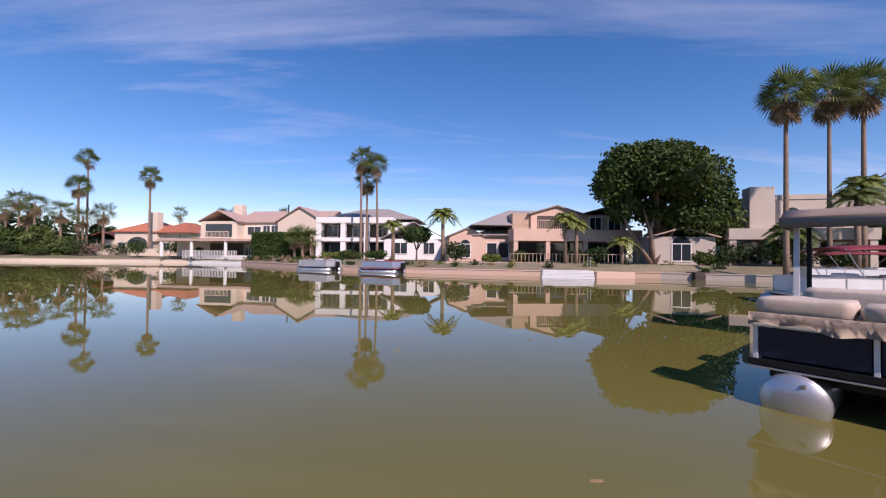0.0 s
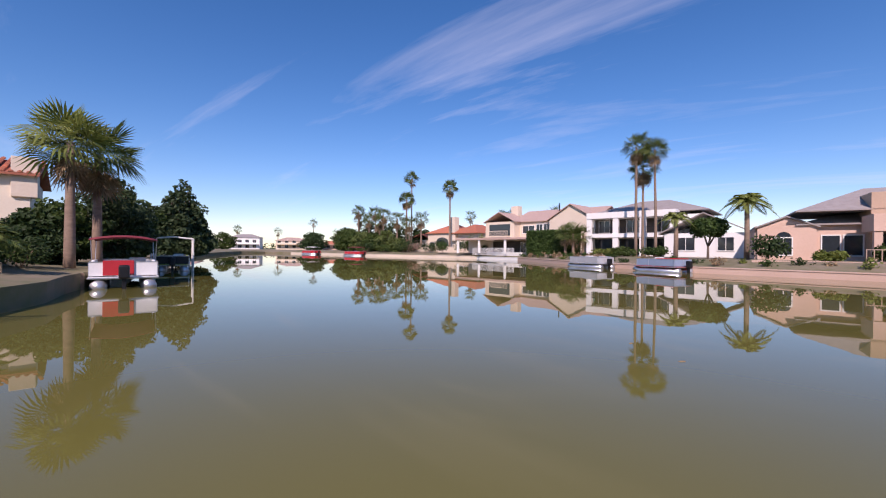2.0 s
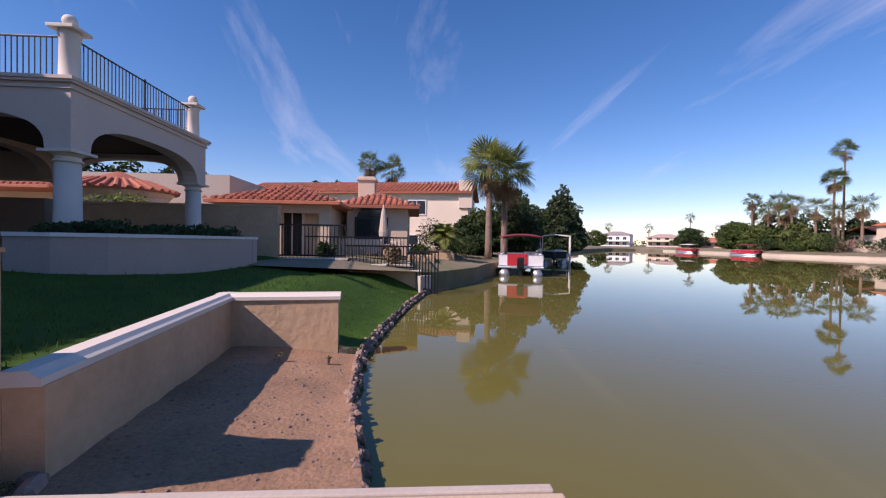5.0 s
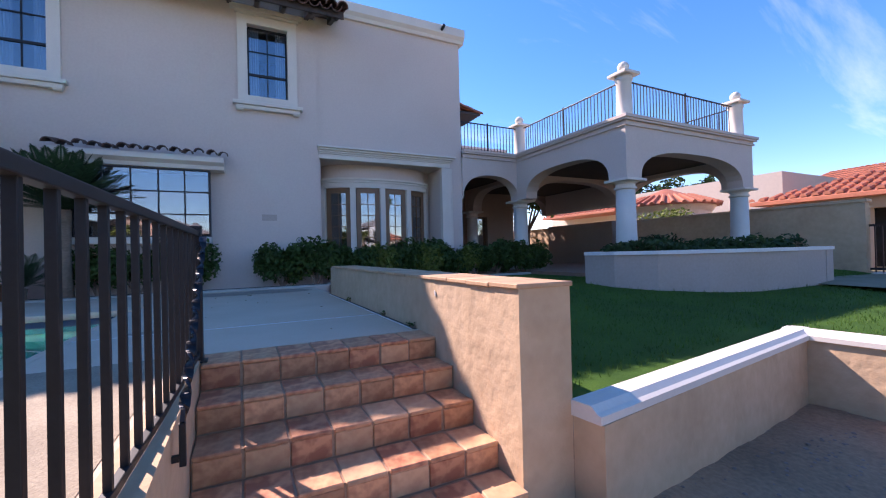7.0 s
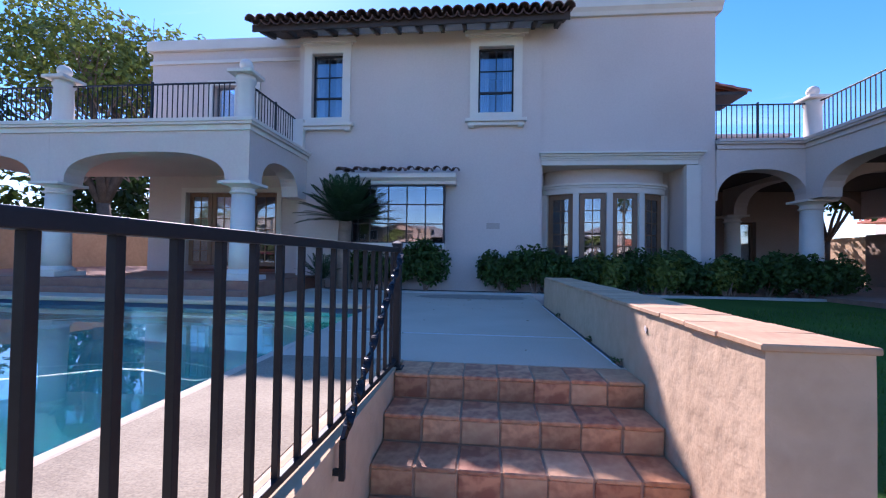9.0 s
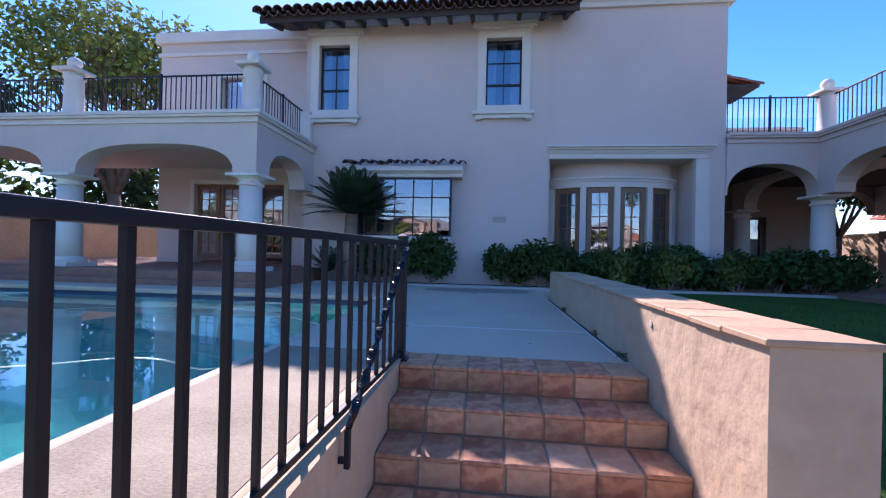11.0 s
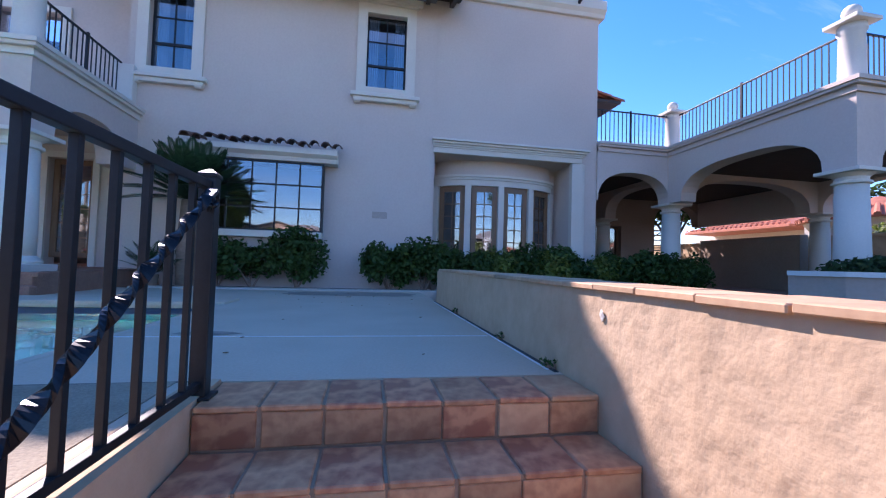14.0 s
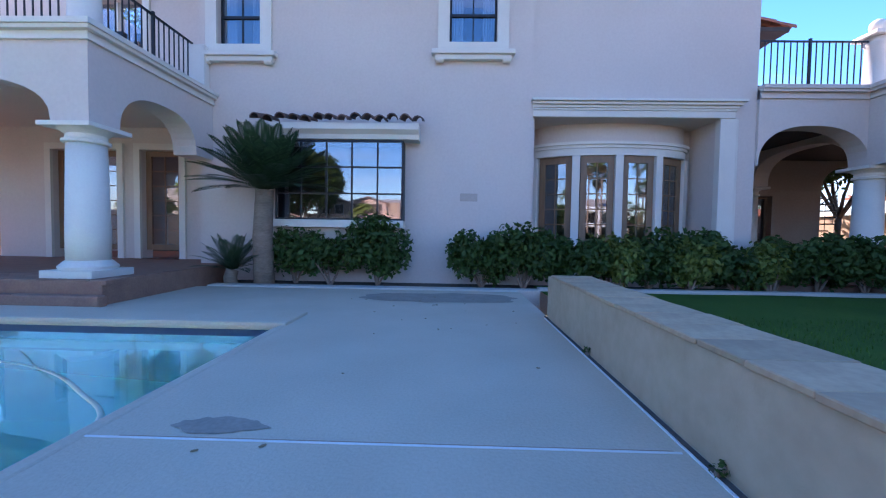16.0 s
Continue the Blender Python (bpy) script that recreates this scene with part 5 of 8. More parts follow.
shrub("shrub", "sparse leggy shrub showing bare pale stems", (2.3, -9.95, 0), 0.75, 0.45, 0.95, 52, 1500, 0.055, LEAF_HEDGE)
shrub("shrub", "sparse leggy shrub showing bare pale stems", (2.95, -10.0, 0), 0.6, 0.4, 1.05, 53, 900, 0.055, LEAF_HEDGE)
feather_palm("sago_palm", "dark green sago palm beside the picture window", (3.40, -9.75, 0), 1.65, 1.5, 60, 64, 28, 0.15, LEAF_CYCAD, 0.75, 0.03, "sago palm", 0.17)
feather_palm("sago_palm", "small dark sago pup on the ground", (3.95, -9.7, 0), 0.25, 0.85, 61, 26, 20, 0.1, LEAF_CYCAD, 0.75, 0.03, "sago palm", 0.2)
# planter and loggia planting
for k in range(9):
    a = k / 8
    x, y = -6.5 - 3.8 * a, -5.6 + 1.1 * math.sin(a * 2.2)
    shrub("groundcover", "low dark leafy plant in the raised planter", (x, y, 0.48), 0.5, 0.45, 0.36 + 0.08 * math.sin(k * 2.1), 70 + k, 700, 0.05, LEAF_DARK, "planter plants")
shrub("groundcover", "withered brownish plant at the planter's end", (-10.1, -4.5, 0.48), 0.5, 0.4, 0.28, 81, 350, 0.04, THATCH)
tree("garden_tree", "leafy citrus tree behind the loggia", (-12.9, -16.9, 0.0), 4.9, 2.9, 90, 11, 8000, 0.11, LEAF, 0.12, 0.35)
shrub("shrub", "dark bush at the far side of the loggia", (-12.9, -9.5, 0), 0.8, 1.2, 1.2, 91, 1500, 0.07, LEAF_DARK)
shrub("shrub", "bright green bush above the boundary wall", (-15.1, -10.7, 0.3), 1.0, 1.6, 2.1, 92, 1800, 0.08, LEAF_YELLOW)
shrub("shrub", "pale green bush behind the pool loggia", (10.8, -17.5, 0), 1.3, 1.0, 2.4, 93, 2500, 0.09, LEAF_YELLOW)
# big tree beyond the east wing, half bare
bt = tree("tall_tree", "tall half-bare tree with yellowing leaves", (19.5, -19.5, 0), 13.5, 6.0, 95, 14, 9500, 0.15, LEAF_YELLOW, 0.4, 0.25)
tw = bmesh.new()
rng = random.Random(5)
for k in range(70):
    a, b = rng.uniform(0, 6.28), rng.uniform(0.2, 1.4)
    base = Vector((rng.uniform(-3, 2), rng.uniform(-2, 2), rng.uniform(4, 9)))
    tip = base + Vector((math.cos(a) * math.cos(b), math.sin(a) * math.cos(b), math.sin(b))) * rng.uniform(2, 4.5)
    branches(tw, base, [tip, base.lerp(tip, 0.8) + Vector((rng.uniform(-1, 1), rng.uniform(-1, 1), 1))], 0.035, rng)
part("bare_crown", tw, TWIG, bt, "bare reddish twigs")
tree("tall_tree", "dark broad tree beyond the pool", (24.5, -14.5, 0), 9.5, 4.5, 96, 9, 6000, 0.18, LEAF_DARK, 0.4, 0.25)
for k in range(9):
    shrub("shrub", "leafy shrub before the back wall", (9.9 + k * 1.25, -20.6 + 0.4 * math.sin(k * 2.0), 0), 0.9, 0.7, 2.3 + 0.4 * math.sin(k * 1.3), 700 + k, 1300, 0.1, LEAF_YELLOW if k % 3 == 0 else LEAF, "shrubs along the back wall")
# Added trees; they keep bright low sky out of the pool's reflection.
for k, (x, y, hh, r) in enumerate(((13, -27, 7.5, 4), (18.5, -28, 8, 4.5), (24, -24, 8, 4.5), (29, -17, 8, 5), (31, -9, 7.5, 5), (9, -28, 6.5, 3.5))):
    tree("tree", "dense green tree added behind the back wall", (x, y, 0), hh, r, 720 + k, 9, 4200, 0.24, LEAF if k % 2 else LEAF_DARK, 0.3, 0.12, form="full")
# stones along the water's edge
rocks = thing("stone_edging", "rough reddish stones along the lake edge", "stone edging", kind="structure")
STONES = []
for sd in range(5):
    bm = bmesh.new()
    bmesh.ops.create_icosphere(bm, subdivisions=1, radius=1)
    for v in bm.verts:
        v.co *= 1 + 0.3 * noise.noise(v.co * 1.7 + Vector((sd * 9, 0, 0)))
    me = bpy.data.meshes.new("stone")
    bm.to_mesh(me); bm.free()
    me.materials.append(ROCK)
    STONES.append(me)
rng = random.Random(12)
x = -1.15
while x > -12.9:
    for row in range(2):
        s = rng.uniform(0.035, 0.065)
        share("stone", STONES[rng.randrange(5)], Matrix.Translation((x + rng.uniform(-0.03, 0.03), shore_y(x) + 0.03 + row * 0.05 + rng.uniform(-0.03, 0.03), -1.13 - row * 0.07)) @ Euler((rng.uniform(0, 3), rng.uniform(0, 3), rng.uniform(0, 3))).to_matrix().to_4x4() @ Matrix.Diagonal((s * 1.3, s, s * 0.75, 1)), rocks)
    x -= rng.uniform(0.08, 0.12) if x > -7 else rng.uniform(0.12, 0.18)
# pebbles and dry litter on the earth strip
pv = bmesh.new()
for k in range(260):
    x = rng.uniform(-4.5, -1.2); y = rng.uniform(-1.7, shore_y(x) - 0.05)
    sphere(pv, (x, y, dirt_z(x, y)), rng.uniform(0.006, 0.022), 5, 0.6)
tagged(part("pebbles", pv, ROCK), "small pebbles and clods on the bare earth", "pebbles", kind="stuff")
# ---------------------------------------------------------------- buildings beyond
def hip_roof(bm, x0, x1, y0, y1, z, h, o=0.5, t=0.12):
    x0, x1, y0, y1 = x0 - o, x1 + o, y0 - o, y1 + o
    w, d = x1 - x0, y1 - y0
    k = min(w, d) / 2
    a = [(x0, y0), (x1, y0), (x1, y1), (x0, y1)]
    ridge = [(x0 + k, (y0 + y1) / 2), (x1 - k, (y0 + y1) / 2)] if w >= d else [((x0 + x1) / 2, y0 + k), ((x0 + x1) / 2, y1 - k)]
    lo = [bm.verts.new((x, y, z - t)) for x, y in a]
    up = [bm.verts.new((x, y, z)) for x, y in a]
    r = [bm.verts.new((x, y, z + h)) for x, y in ridge]
    bm.faces.new(lo[::-1])
    for i in range(4):
        j = (i + 1) % 4
        bm.faces.new((lo[i], lo[j], up[j], up[i]))
    if w >= d:
        fs = [(up[0], up[1], r[1], r[0]), (up[1], up[2], r[1]), (up[2], up[3], r[0], r[1]), (up[3], up[0], r[0])]
    else:
        fs = [(up[0], up[1], r[0]), (up[1], up[2], r[1], r[0]), (up[2], up[3], r[1]), (up[3], up[0], r[0], r[1])]
    for f in fs:
        bm.faces.new(f)
    return bm


def gable_roof(bm, x0, x1, y0, y1, z, h, o=0.4, t=0.14, along="x"):
    if along == "x":
        ym = (y0 + y1) / 2
        return prism(bm, [(x0 - o, y0 - o, z - t), (x0 - o, y0 - o, z), (x0 - o, ym, z + h), (x0 - o, y1 + o, z), (x0 - o, y1 + o, z - t), (x0 - o, ym, z + h - t)], (x1 - x0 + 2 * o, 0, 0))
    xm = (x0 + x1) / 2
    return prism(bm, [(x0 - o, y0 - o, z - t), (x0 - o, y0 - o, z), (xm, y0 - o, z + h), (x1 + o, y0 - o, z), (x1 + o, y0 - o, z - t), (xm, y0 - o, z + h - t)], (0, y1 - y0 + 2 * o, 0))


def tile_rows(x0, x1, y0, z0, run, rise, pitch=0.32, r=0.11, material=None, parent=None, name="tile_field", hipped=True):
    """Joined half-round tile courses up one roof slope that faces -y, seen as ridges."""
    bm = bmesh.new()
    n = int((x1 - x0) / pitch)
    L = math.hypot(run, rise)
    for i in range(n + 1):
        x = x0 + (x1 - x0) * i / n
        full = min(1.0, min(x - x0, x1 - x) / run + 0.02) if hipped else 1.0
        k = max(1, int(L * full / 0.42))
        for j in range(k):
            a, b = full * j / k, full * (j + 1) / k
            pts = []
            for s, rr in ((a, r), (b, r * 0.8)):
                pts.append([bm.verts.new((x + rr * math.cos(math.pi * q / 4), y0 + run * s, z0 + rise * s + rr * math.sin(math.pi * q / 4) + (0.03 if s == a else 0))) for q in range(5)])
            for q in range(4):
                bm.faces.new((pts[0][q], pts[0][q + 1], pts[1][q + 1], pts[1][q]))
            bm.faces.new(pts[0])
    return part(name, bm, material or TILE_JOINED, parent, "half-round clay tiles")


def far_window(parent, x, z, w, h, y=0.0, arched=False, frame_mat=None, mull=2):
    bm = rect_frame(bmesh.new(), x, x + w, z, z + h, 0.1, y - 0.08, y - 0.004)
    for k in range(1, mull):
        bx(bm, x + w * k / mull - 0.03, x + w * k / mull + 0.03, y - 0.06, y - 0.006, z, z + h)
    win = part("window", bm, frame_mat or WHITE, parent, "framed window")
    if arched:
        bm = bmesh.new()
        prism(bm, [(x, y - 0.03, z)] + [(x + w, y - 0.03, z)] + [(x + w / 2 + w / 2 * math.cos(math.pi * k / 10), y - 0.03, z + h + w / 2 * math.sin(math.pi * k / 10)) for k in range(11)], (0, 0.025, 0))
        part("pane", bm, DARKGLASS, win)
    else:
        part("pane", box(x, x + w, y - 0.03, y - 0.005, z, z + h), DARKGLASS, win)
    return win


def porch(parent, x0, x1, z, depth, h, cols, wallmat, roofmat=None, y=0.0):
    part("porch_roof", box(x0 - 0.2, x1 + 0.2, y - depth - 0.2, y - 0.004, z + h, z + h + 0.35, 0.03), roofmat or wallmat, parent)
    for k in range(cols):
        x = x0 + (x1 - x0) * k / (cols - 1)
        part("porch_column", box(x - 0.2, x + 0.2, y - depth, y - depth + 0.4, z, z + h), wallmat, parent)
    # One dark sheet draws both the doors and the shade under the porch.
    part("porch_shade", box(x0 + 0.3, x1 - 0.3, y - 0.05, y - 0.006, z + 0.05, z + h - 0.3), DARKGLASS, parent, "dark sheet for the doors and shade under the porch")


def balcony(parent, x0, x1, z, depth, wallmat, y=0.0):
    part("balcony", box(x0, x1, y - depth, y - 0.004, z - 0.25, z), wallmat, parent)
    bm = bmesh.new()
    n = int((x1 - x0) / 0.25)
    for k in range(n + 1):
        x = x0 + (x1 - x0) * k / n
        bx(bm, x - 0.02, x + 0.02, y - depth + 0.02, y - depth + 0.06, z, z + 0.95)
    bx(bm, x0, x1, y - depth, y - depth + 0.08, z + 0.95, z + 1.03)
    part("balustrade", bm, wallmat, parent)


def house_block(parent, x0, x1, y0, y1, z0, z1, m):
    return part("wall", box(x0, x1, y0, y1, z0, z1), m, parent)


CREAM = mat("far_cream_stucco", (0.72, 0.60, 0.47), (0.66, 0.545, 0.42), 0.9, scale=0.4, fine=8)
PINKISH = mat("far_pink_stucco", (0.66, 0.46, 0.36), (0.60, 0.41, 0.31), 0.9, scale=0.4, fine=8)
TAN = mat("far_tan_stucco", (0.50, 0.36, 0.26), (0.44, 0.31, 0.22), 0.9, scale=0.4, fine=8)
BEIGE = mat("far_beige_stucco", (0.52, 0.45, 0.37), (0.46, 0.395, 0.33), 0.9, scale=0.4, fine=8)
WARMTAN = mat("warm_tan_stucco", (0.66, 0.53, 0.40), (0.59, 0.47, 0.35), 0.9, scale=0.5, fine=12, bump=0.2, dist=0.006)
WARMWHITE = mat("warm_white_stucco", (0.80, 0.69, 0.54), (0.74, 0.63, 0.49), 0.9, scale=0.4, fine=8)
PALECON = mat("pale_concrete", (0.64, 0.57, 0.47), (0.54, 0.47, 0.39), 0.88, scale=1.2, fine=25, bump=0.3, dist=0.005)
WHITEST = mat("far_white_stucco", (0.82, 0.80, 0.76), (0.75, 0.73, 0.69), 0.9, scale=0.4, fine=8)

# --- far shore, house with a red tiled roof
h = thing("lake_house", "cream house with a bright red tiled hip roof", "house", (-71, 88, -0.1), -6)
house_block(h, 0, 18, 0, 12, 0, 5.2, CREAM)
part("roof", hip_roof(bmesh.new(), 0, 10, 0, 12, 5.2, 2.6), TILE, h, "red clay tile roof")
part("roof", hip_roof(bmesh.new(), 9.5, 18, -0.6, 11, 5.0, 2.4), TILE, h, "red clay tile roof")
part("chimney", box(9.2, 10.8, -0.8, 0.8, 3, 9.2, 0.05), CREAM, h)
bm = bmesh.new(); prism(bm, [(3.2, -0.05, 1.6), (7.8, -0.05, 1.6)] + [(5.5 + 2.3 * math.cos(math.pi * k / 12), -0.05, 2.6 + 1.4 * math.sin(math.pi * k / 12)) for k in range(13)], (0, 0.04, 0))
part("arched_window", bm, DARKGLASS, h)
for x in (1.0, 11.5, 14.5):
    far_window(h, x, 1.2, 1.6, 1.5)
part("garden_wall", box(2, 16, -6, -5.6, -0.4, 1.4), CREAM, h)
h = thing("lake_house", "low cream house with a red tiled roof", "house", (-80, 90, -0.1), -4)
house_block(h, 0, 10, 0, 9, 0, 3.4, CREAM)
part("roof", gable_roof(bmesh.new(), 0, 10, 0, 9, 3.4, 1.8, along="y"), TILE, h)
far_window(h, 5.2, 0.9, 1.8, 1.3); far_window(h, 1.5, 0.9, 1.5, 1.3)

# --- cream two-storey house with gables
h = thing("lake_house", "two-storey cream house with gables, balcony and porch", "house", (-46.5, 76, -0.1), -8)
house_block(h, 4, 26, 0, 12, 0, 6.4, CREAM)
house_block(h, 3.4, 10.6, -2.0, -0.002, 3.2, 6.4, CREAM)
part("roof", gable_roof(bmesh.new(), 3.4, 10.6, -2, 8, 6.4, 2.0, along="y"), TILE_PINK, h, "pinkish tile gable")
part("roof", gable_roof(bmesh.new(), 9, 26, 0, 12, 6.4, 2.6, along="x"), TILE_PINK, h, "pinkish tile roof")
bm = bmesh.new(); prism(bm, [(17.5, -0.02, 0), (26, -0.02, 0), (26, -0.02, 6.4), (21.7, -0.02, 9.1), (17.5, -0.02, 6.4)], (0, -0.5, 0))
part("gable_wall", bm, CREAM, h)
part("roof", gable_roof(bmesh.new(), 17.5, 26, -0.5, 6, 6.4, 2.75, along="y"), TILE_PINK, h)
part("chimney", box(6.2, 8.0, 3.0, 4.4, 7, 10.0, 0.05), CREAM, h)
# Flat dark sheet; the recess is only shade put into its colour.
part("recess", box(4.4, 9.6, -2.04, -2.006, 3.6, 5.9), DARKGLASS, h, "dark sheet for the shade of a balcony recess")
balcony(h, 4.2, 9.8, 3.5, 3.2, CREAM)
far_window(h, 11.3, 4.1, 2.6, 1.4)
for x in (14.4, 16.0):
    far_window(h, x, 4.1, 1.3, 1.6)
part("porch_roof", box(-3.2, 16.4, -4.4, -0.01, 2.75, 3.15, 0.04), TILE_PINK, h)
for x in (-2.6, 3.3, 9.9):
    part("porch_column", lathe(bmesh.new(), [(0.3, 0), (0.26, 2.75)], (x, -4, 0), 14), WHITE, h)
# Porch shade as a dark sheet on the wall.
part("porch_shade", box(3.9, 16, -0.06, -0.005, 0.1, 2.5), ROOM_SHADE, h, "dark sheet for the shade under the porch")
for x in (10.8, 13.4):
    far_window(h, x, 0.3, 1.6, 1.9, -0.06)
house_block(h, -3, 3.9, -0.2, 6, 0, 2.7, CREAM)
part("pipe", tube(bmesh.new(), [(17, 4, 8), (17, 4, 10)], 0.12), IRON, h)

# --- white two-storey house with deep balconies, grey hip roof
h = thing("lake_house", "white two-storey house with deep balconies, grey roof", "house", (-19.6, 66, -0.1), -4)
house_block(h, 0, 15.4, 1.6, 12, 0, 6.0, WHITEST)
for z in (2.75, 5.7):
    part("floor_band", box(-0.2, 12.3, -0.8, 1.596, z, z + (0.6 if z < 4 else 0.9)), WHITEST, h)
for x in (0.2, 4.2, 8.0, 11.9):
    part("pier", box(x - 0.4, x + 0.4, -0.7, -0.1, 0, 5.698), WHITEST, h)
# Balcony shade on both floors, as dark sheets.
part("shade", box(0.3, 11.6, 1.54, 1.594, 0.2, 2.6), DARKGLASS, h); part("shade", box(0.3, 11.6, 1.54, 1.594, 3.5, 5.6), ROOM_SHADE, h)
for x in (1.0, 5.2, 9.2):
    far_window(h, x, 3.6, 1.6, 1.8, 1.54)
bm = bmesh.new()
for k in range(56):
    bx(bm, 0.2 + k * 0.21, 0.24 + k * 0.21, -0.5, -0.46, 3.35, 4.25)
bx(bm, 0.2, 11.9, -0.52, -0.44, 4.25, 4.32)
part("balcony_railing", bm, IRON, h)
far_window(h, 13.0, 3.9, 1.2, 1.4, 1.6)
part("roof", hip_roof(bmesh.new(), 0, 15.4, 1.8, 13, 6.6, 2.2), TILE_GREY, h, "grey tile hip roof")
house_block(h, 11.5, 20.5, -3.5, 5, 0, 3.1, WHITEST)
part("roof", gable_roof(bmesh.new(), 11.5, 20.5, -3.5, 5, 3.1, 2.6, along="y", o=0.6), TILE_GREY, h, "grey tile gable")
far_window(h, 13, 0.9, 2.0, 1.6, -3.5); far_window(h, 17.5, 0.9, 1.6, 1.6, -3.5)

# --- pink single-storey house with an arched window
h = thing("lake_house", "pink stucco house with arched window and grey tiles", "house", (1.2, 52, -0.1), 3)
house_block(h, 0, 8.4, 0, 10, 0, 3.3, PINKISH)
bm = bmesh.new(); prism(bm, [(0.2, -0.3, 0), (4.6, -0.3, 0), (4.6, -0.3, 3.2), (2.4, -0.3, 4.2), (0.2, -0.3, 3.2)], (0, 0.295, 0))
part("gable_wall", bm, PINKISH, h)
part("roof", gable_roof(bmesh.new(), 0.2, 4.6, -0.3, 6, 3.2, 1.05, along="y", o=0.25), TILE_GREY, h)
part("roof", hip_roof(bmesh.new(), 3.6, 12, 0, 10, 3.4, 1.5), TILE_GREY, h, "grey tile roof")
far_window(h, 1.6, 0.5, 1.2, 1.6, -0.3, arched=True)
far_window(h, 5.0, 0.5, 1.2, 1.8, mull=1); far_window(h, 6.5, 0.5, 1.2, 1.8, mull=1)
# --- tan two-storey house beside it
h = thing("lake_house", "tan two-storey house with balcony and dark glazing", "house", (9.2, 51, -0.1), 4)
house_block(h, 0, 14.5, 0, 11, 0, 6.0, TAN)
house_block(h, -0.6, 14.8, -3.2, -0.004, 2.5, 3.9, PINKISH)
for x in (-0.3, 3.5, 8.0, 14.4):
    part("pier", box(x - 0.25, x + 0.25, -3.1, -2.6, 0, 2.498), PINKISH, h)
# Dark sheet for doors together with the shade below the balcony.
part("shade", box(0.2, 14.3, -0.05, -0.005, 0.1, 2.4), DARKGLASS, h, "dark sheet for glazed doors and terrace shade")
bm = bmesh.new(); prism(bm, [(2.2, -0.4, 3.9), (8.6, -0.4, 3.9), (8.6, -0.4, 6.0), (5.4, -0.4, 7.0), (2.2, -0.4, 6.0)], (0, 0.395, 0))
part("gable_wall", bm, PINKISH, h)
part("roof", gable_roof(bmesh.new(), 2.2, 8.6, -0.4, 7, 6.0, 1.05, along="y", o=0.35), TILE_GREY, h)
part("roof", hip_roof(bmesh.new(), -4.5, 15, 0.5, 11, 4.6, 2.4), TILE_GREY, h, "grey tile roof")
part("roof", gable_roof(bmesh.new(), 8.6, 14.5, 0, 9, 6.0, 0.9, along="y", o=0.4), TILE_GREY, h)
# Upper balcony's shade, a dark sheet on the gable wall.
part("shade", box(3.0, 7.8, -0.44, -0.405, 4.0, 5.7), ROOM_SHADE, h)
balcony(h, 2.4, 8.4, 3.95, 3.0, PINKISH)
far_window(h, 9.8, 4.1, 1.4, 1.5); far_window(h, 12.2, 4.1, 1.5, 1.5)
part("chimney", box(14.0, 15.0, 2, 3, 4, 7.4), TAN, h)

# --- beige flat-roofed house behind the big tree
h = thing("lake_house", "beige flat-roofed house with chimney and arched window", "house", (25.0, 47, -0.1), -14)
house_block(h, 8.8, 22, 0, 11, 0, 7.0, BEIGE)
part("parapet", box(8.7, 22.1, -0.1, 0.3, 7.0, 7.5), BEIGE, h)
part("chimney", box(8.7, 11.0, -0.8, 1.0, 3.0, 8.3, 0.06), BEIGE, h)
part("terrace", box(5.6, 18.0, -4.0, -0.004, 2.6, 3.7), BEIGE, h)
for x in (6.0, 9.0, 13.0, 17.5):
    part("pier", box(x - 0.3, x + 0.3, -3.9, -3.3, 0, 2.598), BEIGE, h)
# Shade under the terrace, drawn as a dark sheet.
part("shade", box(6.2, 17.7, -0.06, -0.006, 0.1, 2.5), DARKGLASS, h)
far_window(h, 12.2, 4.0, 1.5, 1.4, arched=True); far_window(h, 16.0, 4.2, 1.4, 1.6)
house_block(h, -1.5, 4.6, -3.5, 6, 0, 2.9, BEIGE)
part("roof", gable_roof(bmesh.new(), -1.5, 4.6, -3.5, 6, 2.9, 1.0, along="y", o=0.4), TILE_PINK, h)
far_window(h, 0.6, 0.4, 1.7, 1.7, -3.5, arched=True)

# --- far end of the lake
for nm, at, w, z, m, rm, lab in (("lake_house", (-205, 96, -0.1), 14, 6.0, WHITEST, TILE_GREY, "distant white two-storey house with balconies"), ("lake_house", (-190, 112, -0.1), 15, 4.6, CREAM, TILE_PINK, "distant cream house with a tan roof"), ("lake_house", (-174, 126, -0.1), 13, 3.0, PINKISH, TILE, "distant low house with a red roof"), ("lake_house", (-157, 133, -0.1), 13, 5.6, PINKISH, TILE, "distant pink house with a red roof"), ("lake_house", (-140, 139, -0.1), 12, 3.2, CREAM, TILE, "distant low house with a red roof"), ("lake_house", (-222, 74, -0.1), 14, 4.0, CREAM, TILE_PINK, "distant cream house with a tan roof")):
    h = thing(nm, lab, "house", at, 52)
    house_block(h, 0, w, 0, 9, 0, z, m)
    part("roof", hip_roof(bmesh.new(), 0, w, 0, 9, z, 1.7), rm, h)
    for k in range(4):
        far_window(h, 0.8 + k * w / 4.2, 0.8, 1.6, 1.5)
        if z > 4.2:
            far_window(h, 0.8 + k * w / 4.2, 3.4, 1.6, 1.4)
    part("porch_roof", box(0.5, w - 0.5, -2, -0.01, 2.5, 2.8), m, h)

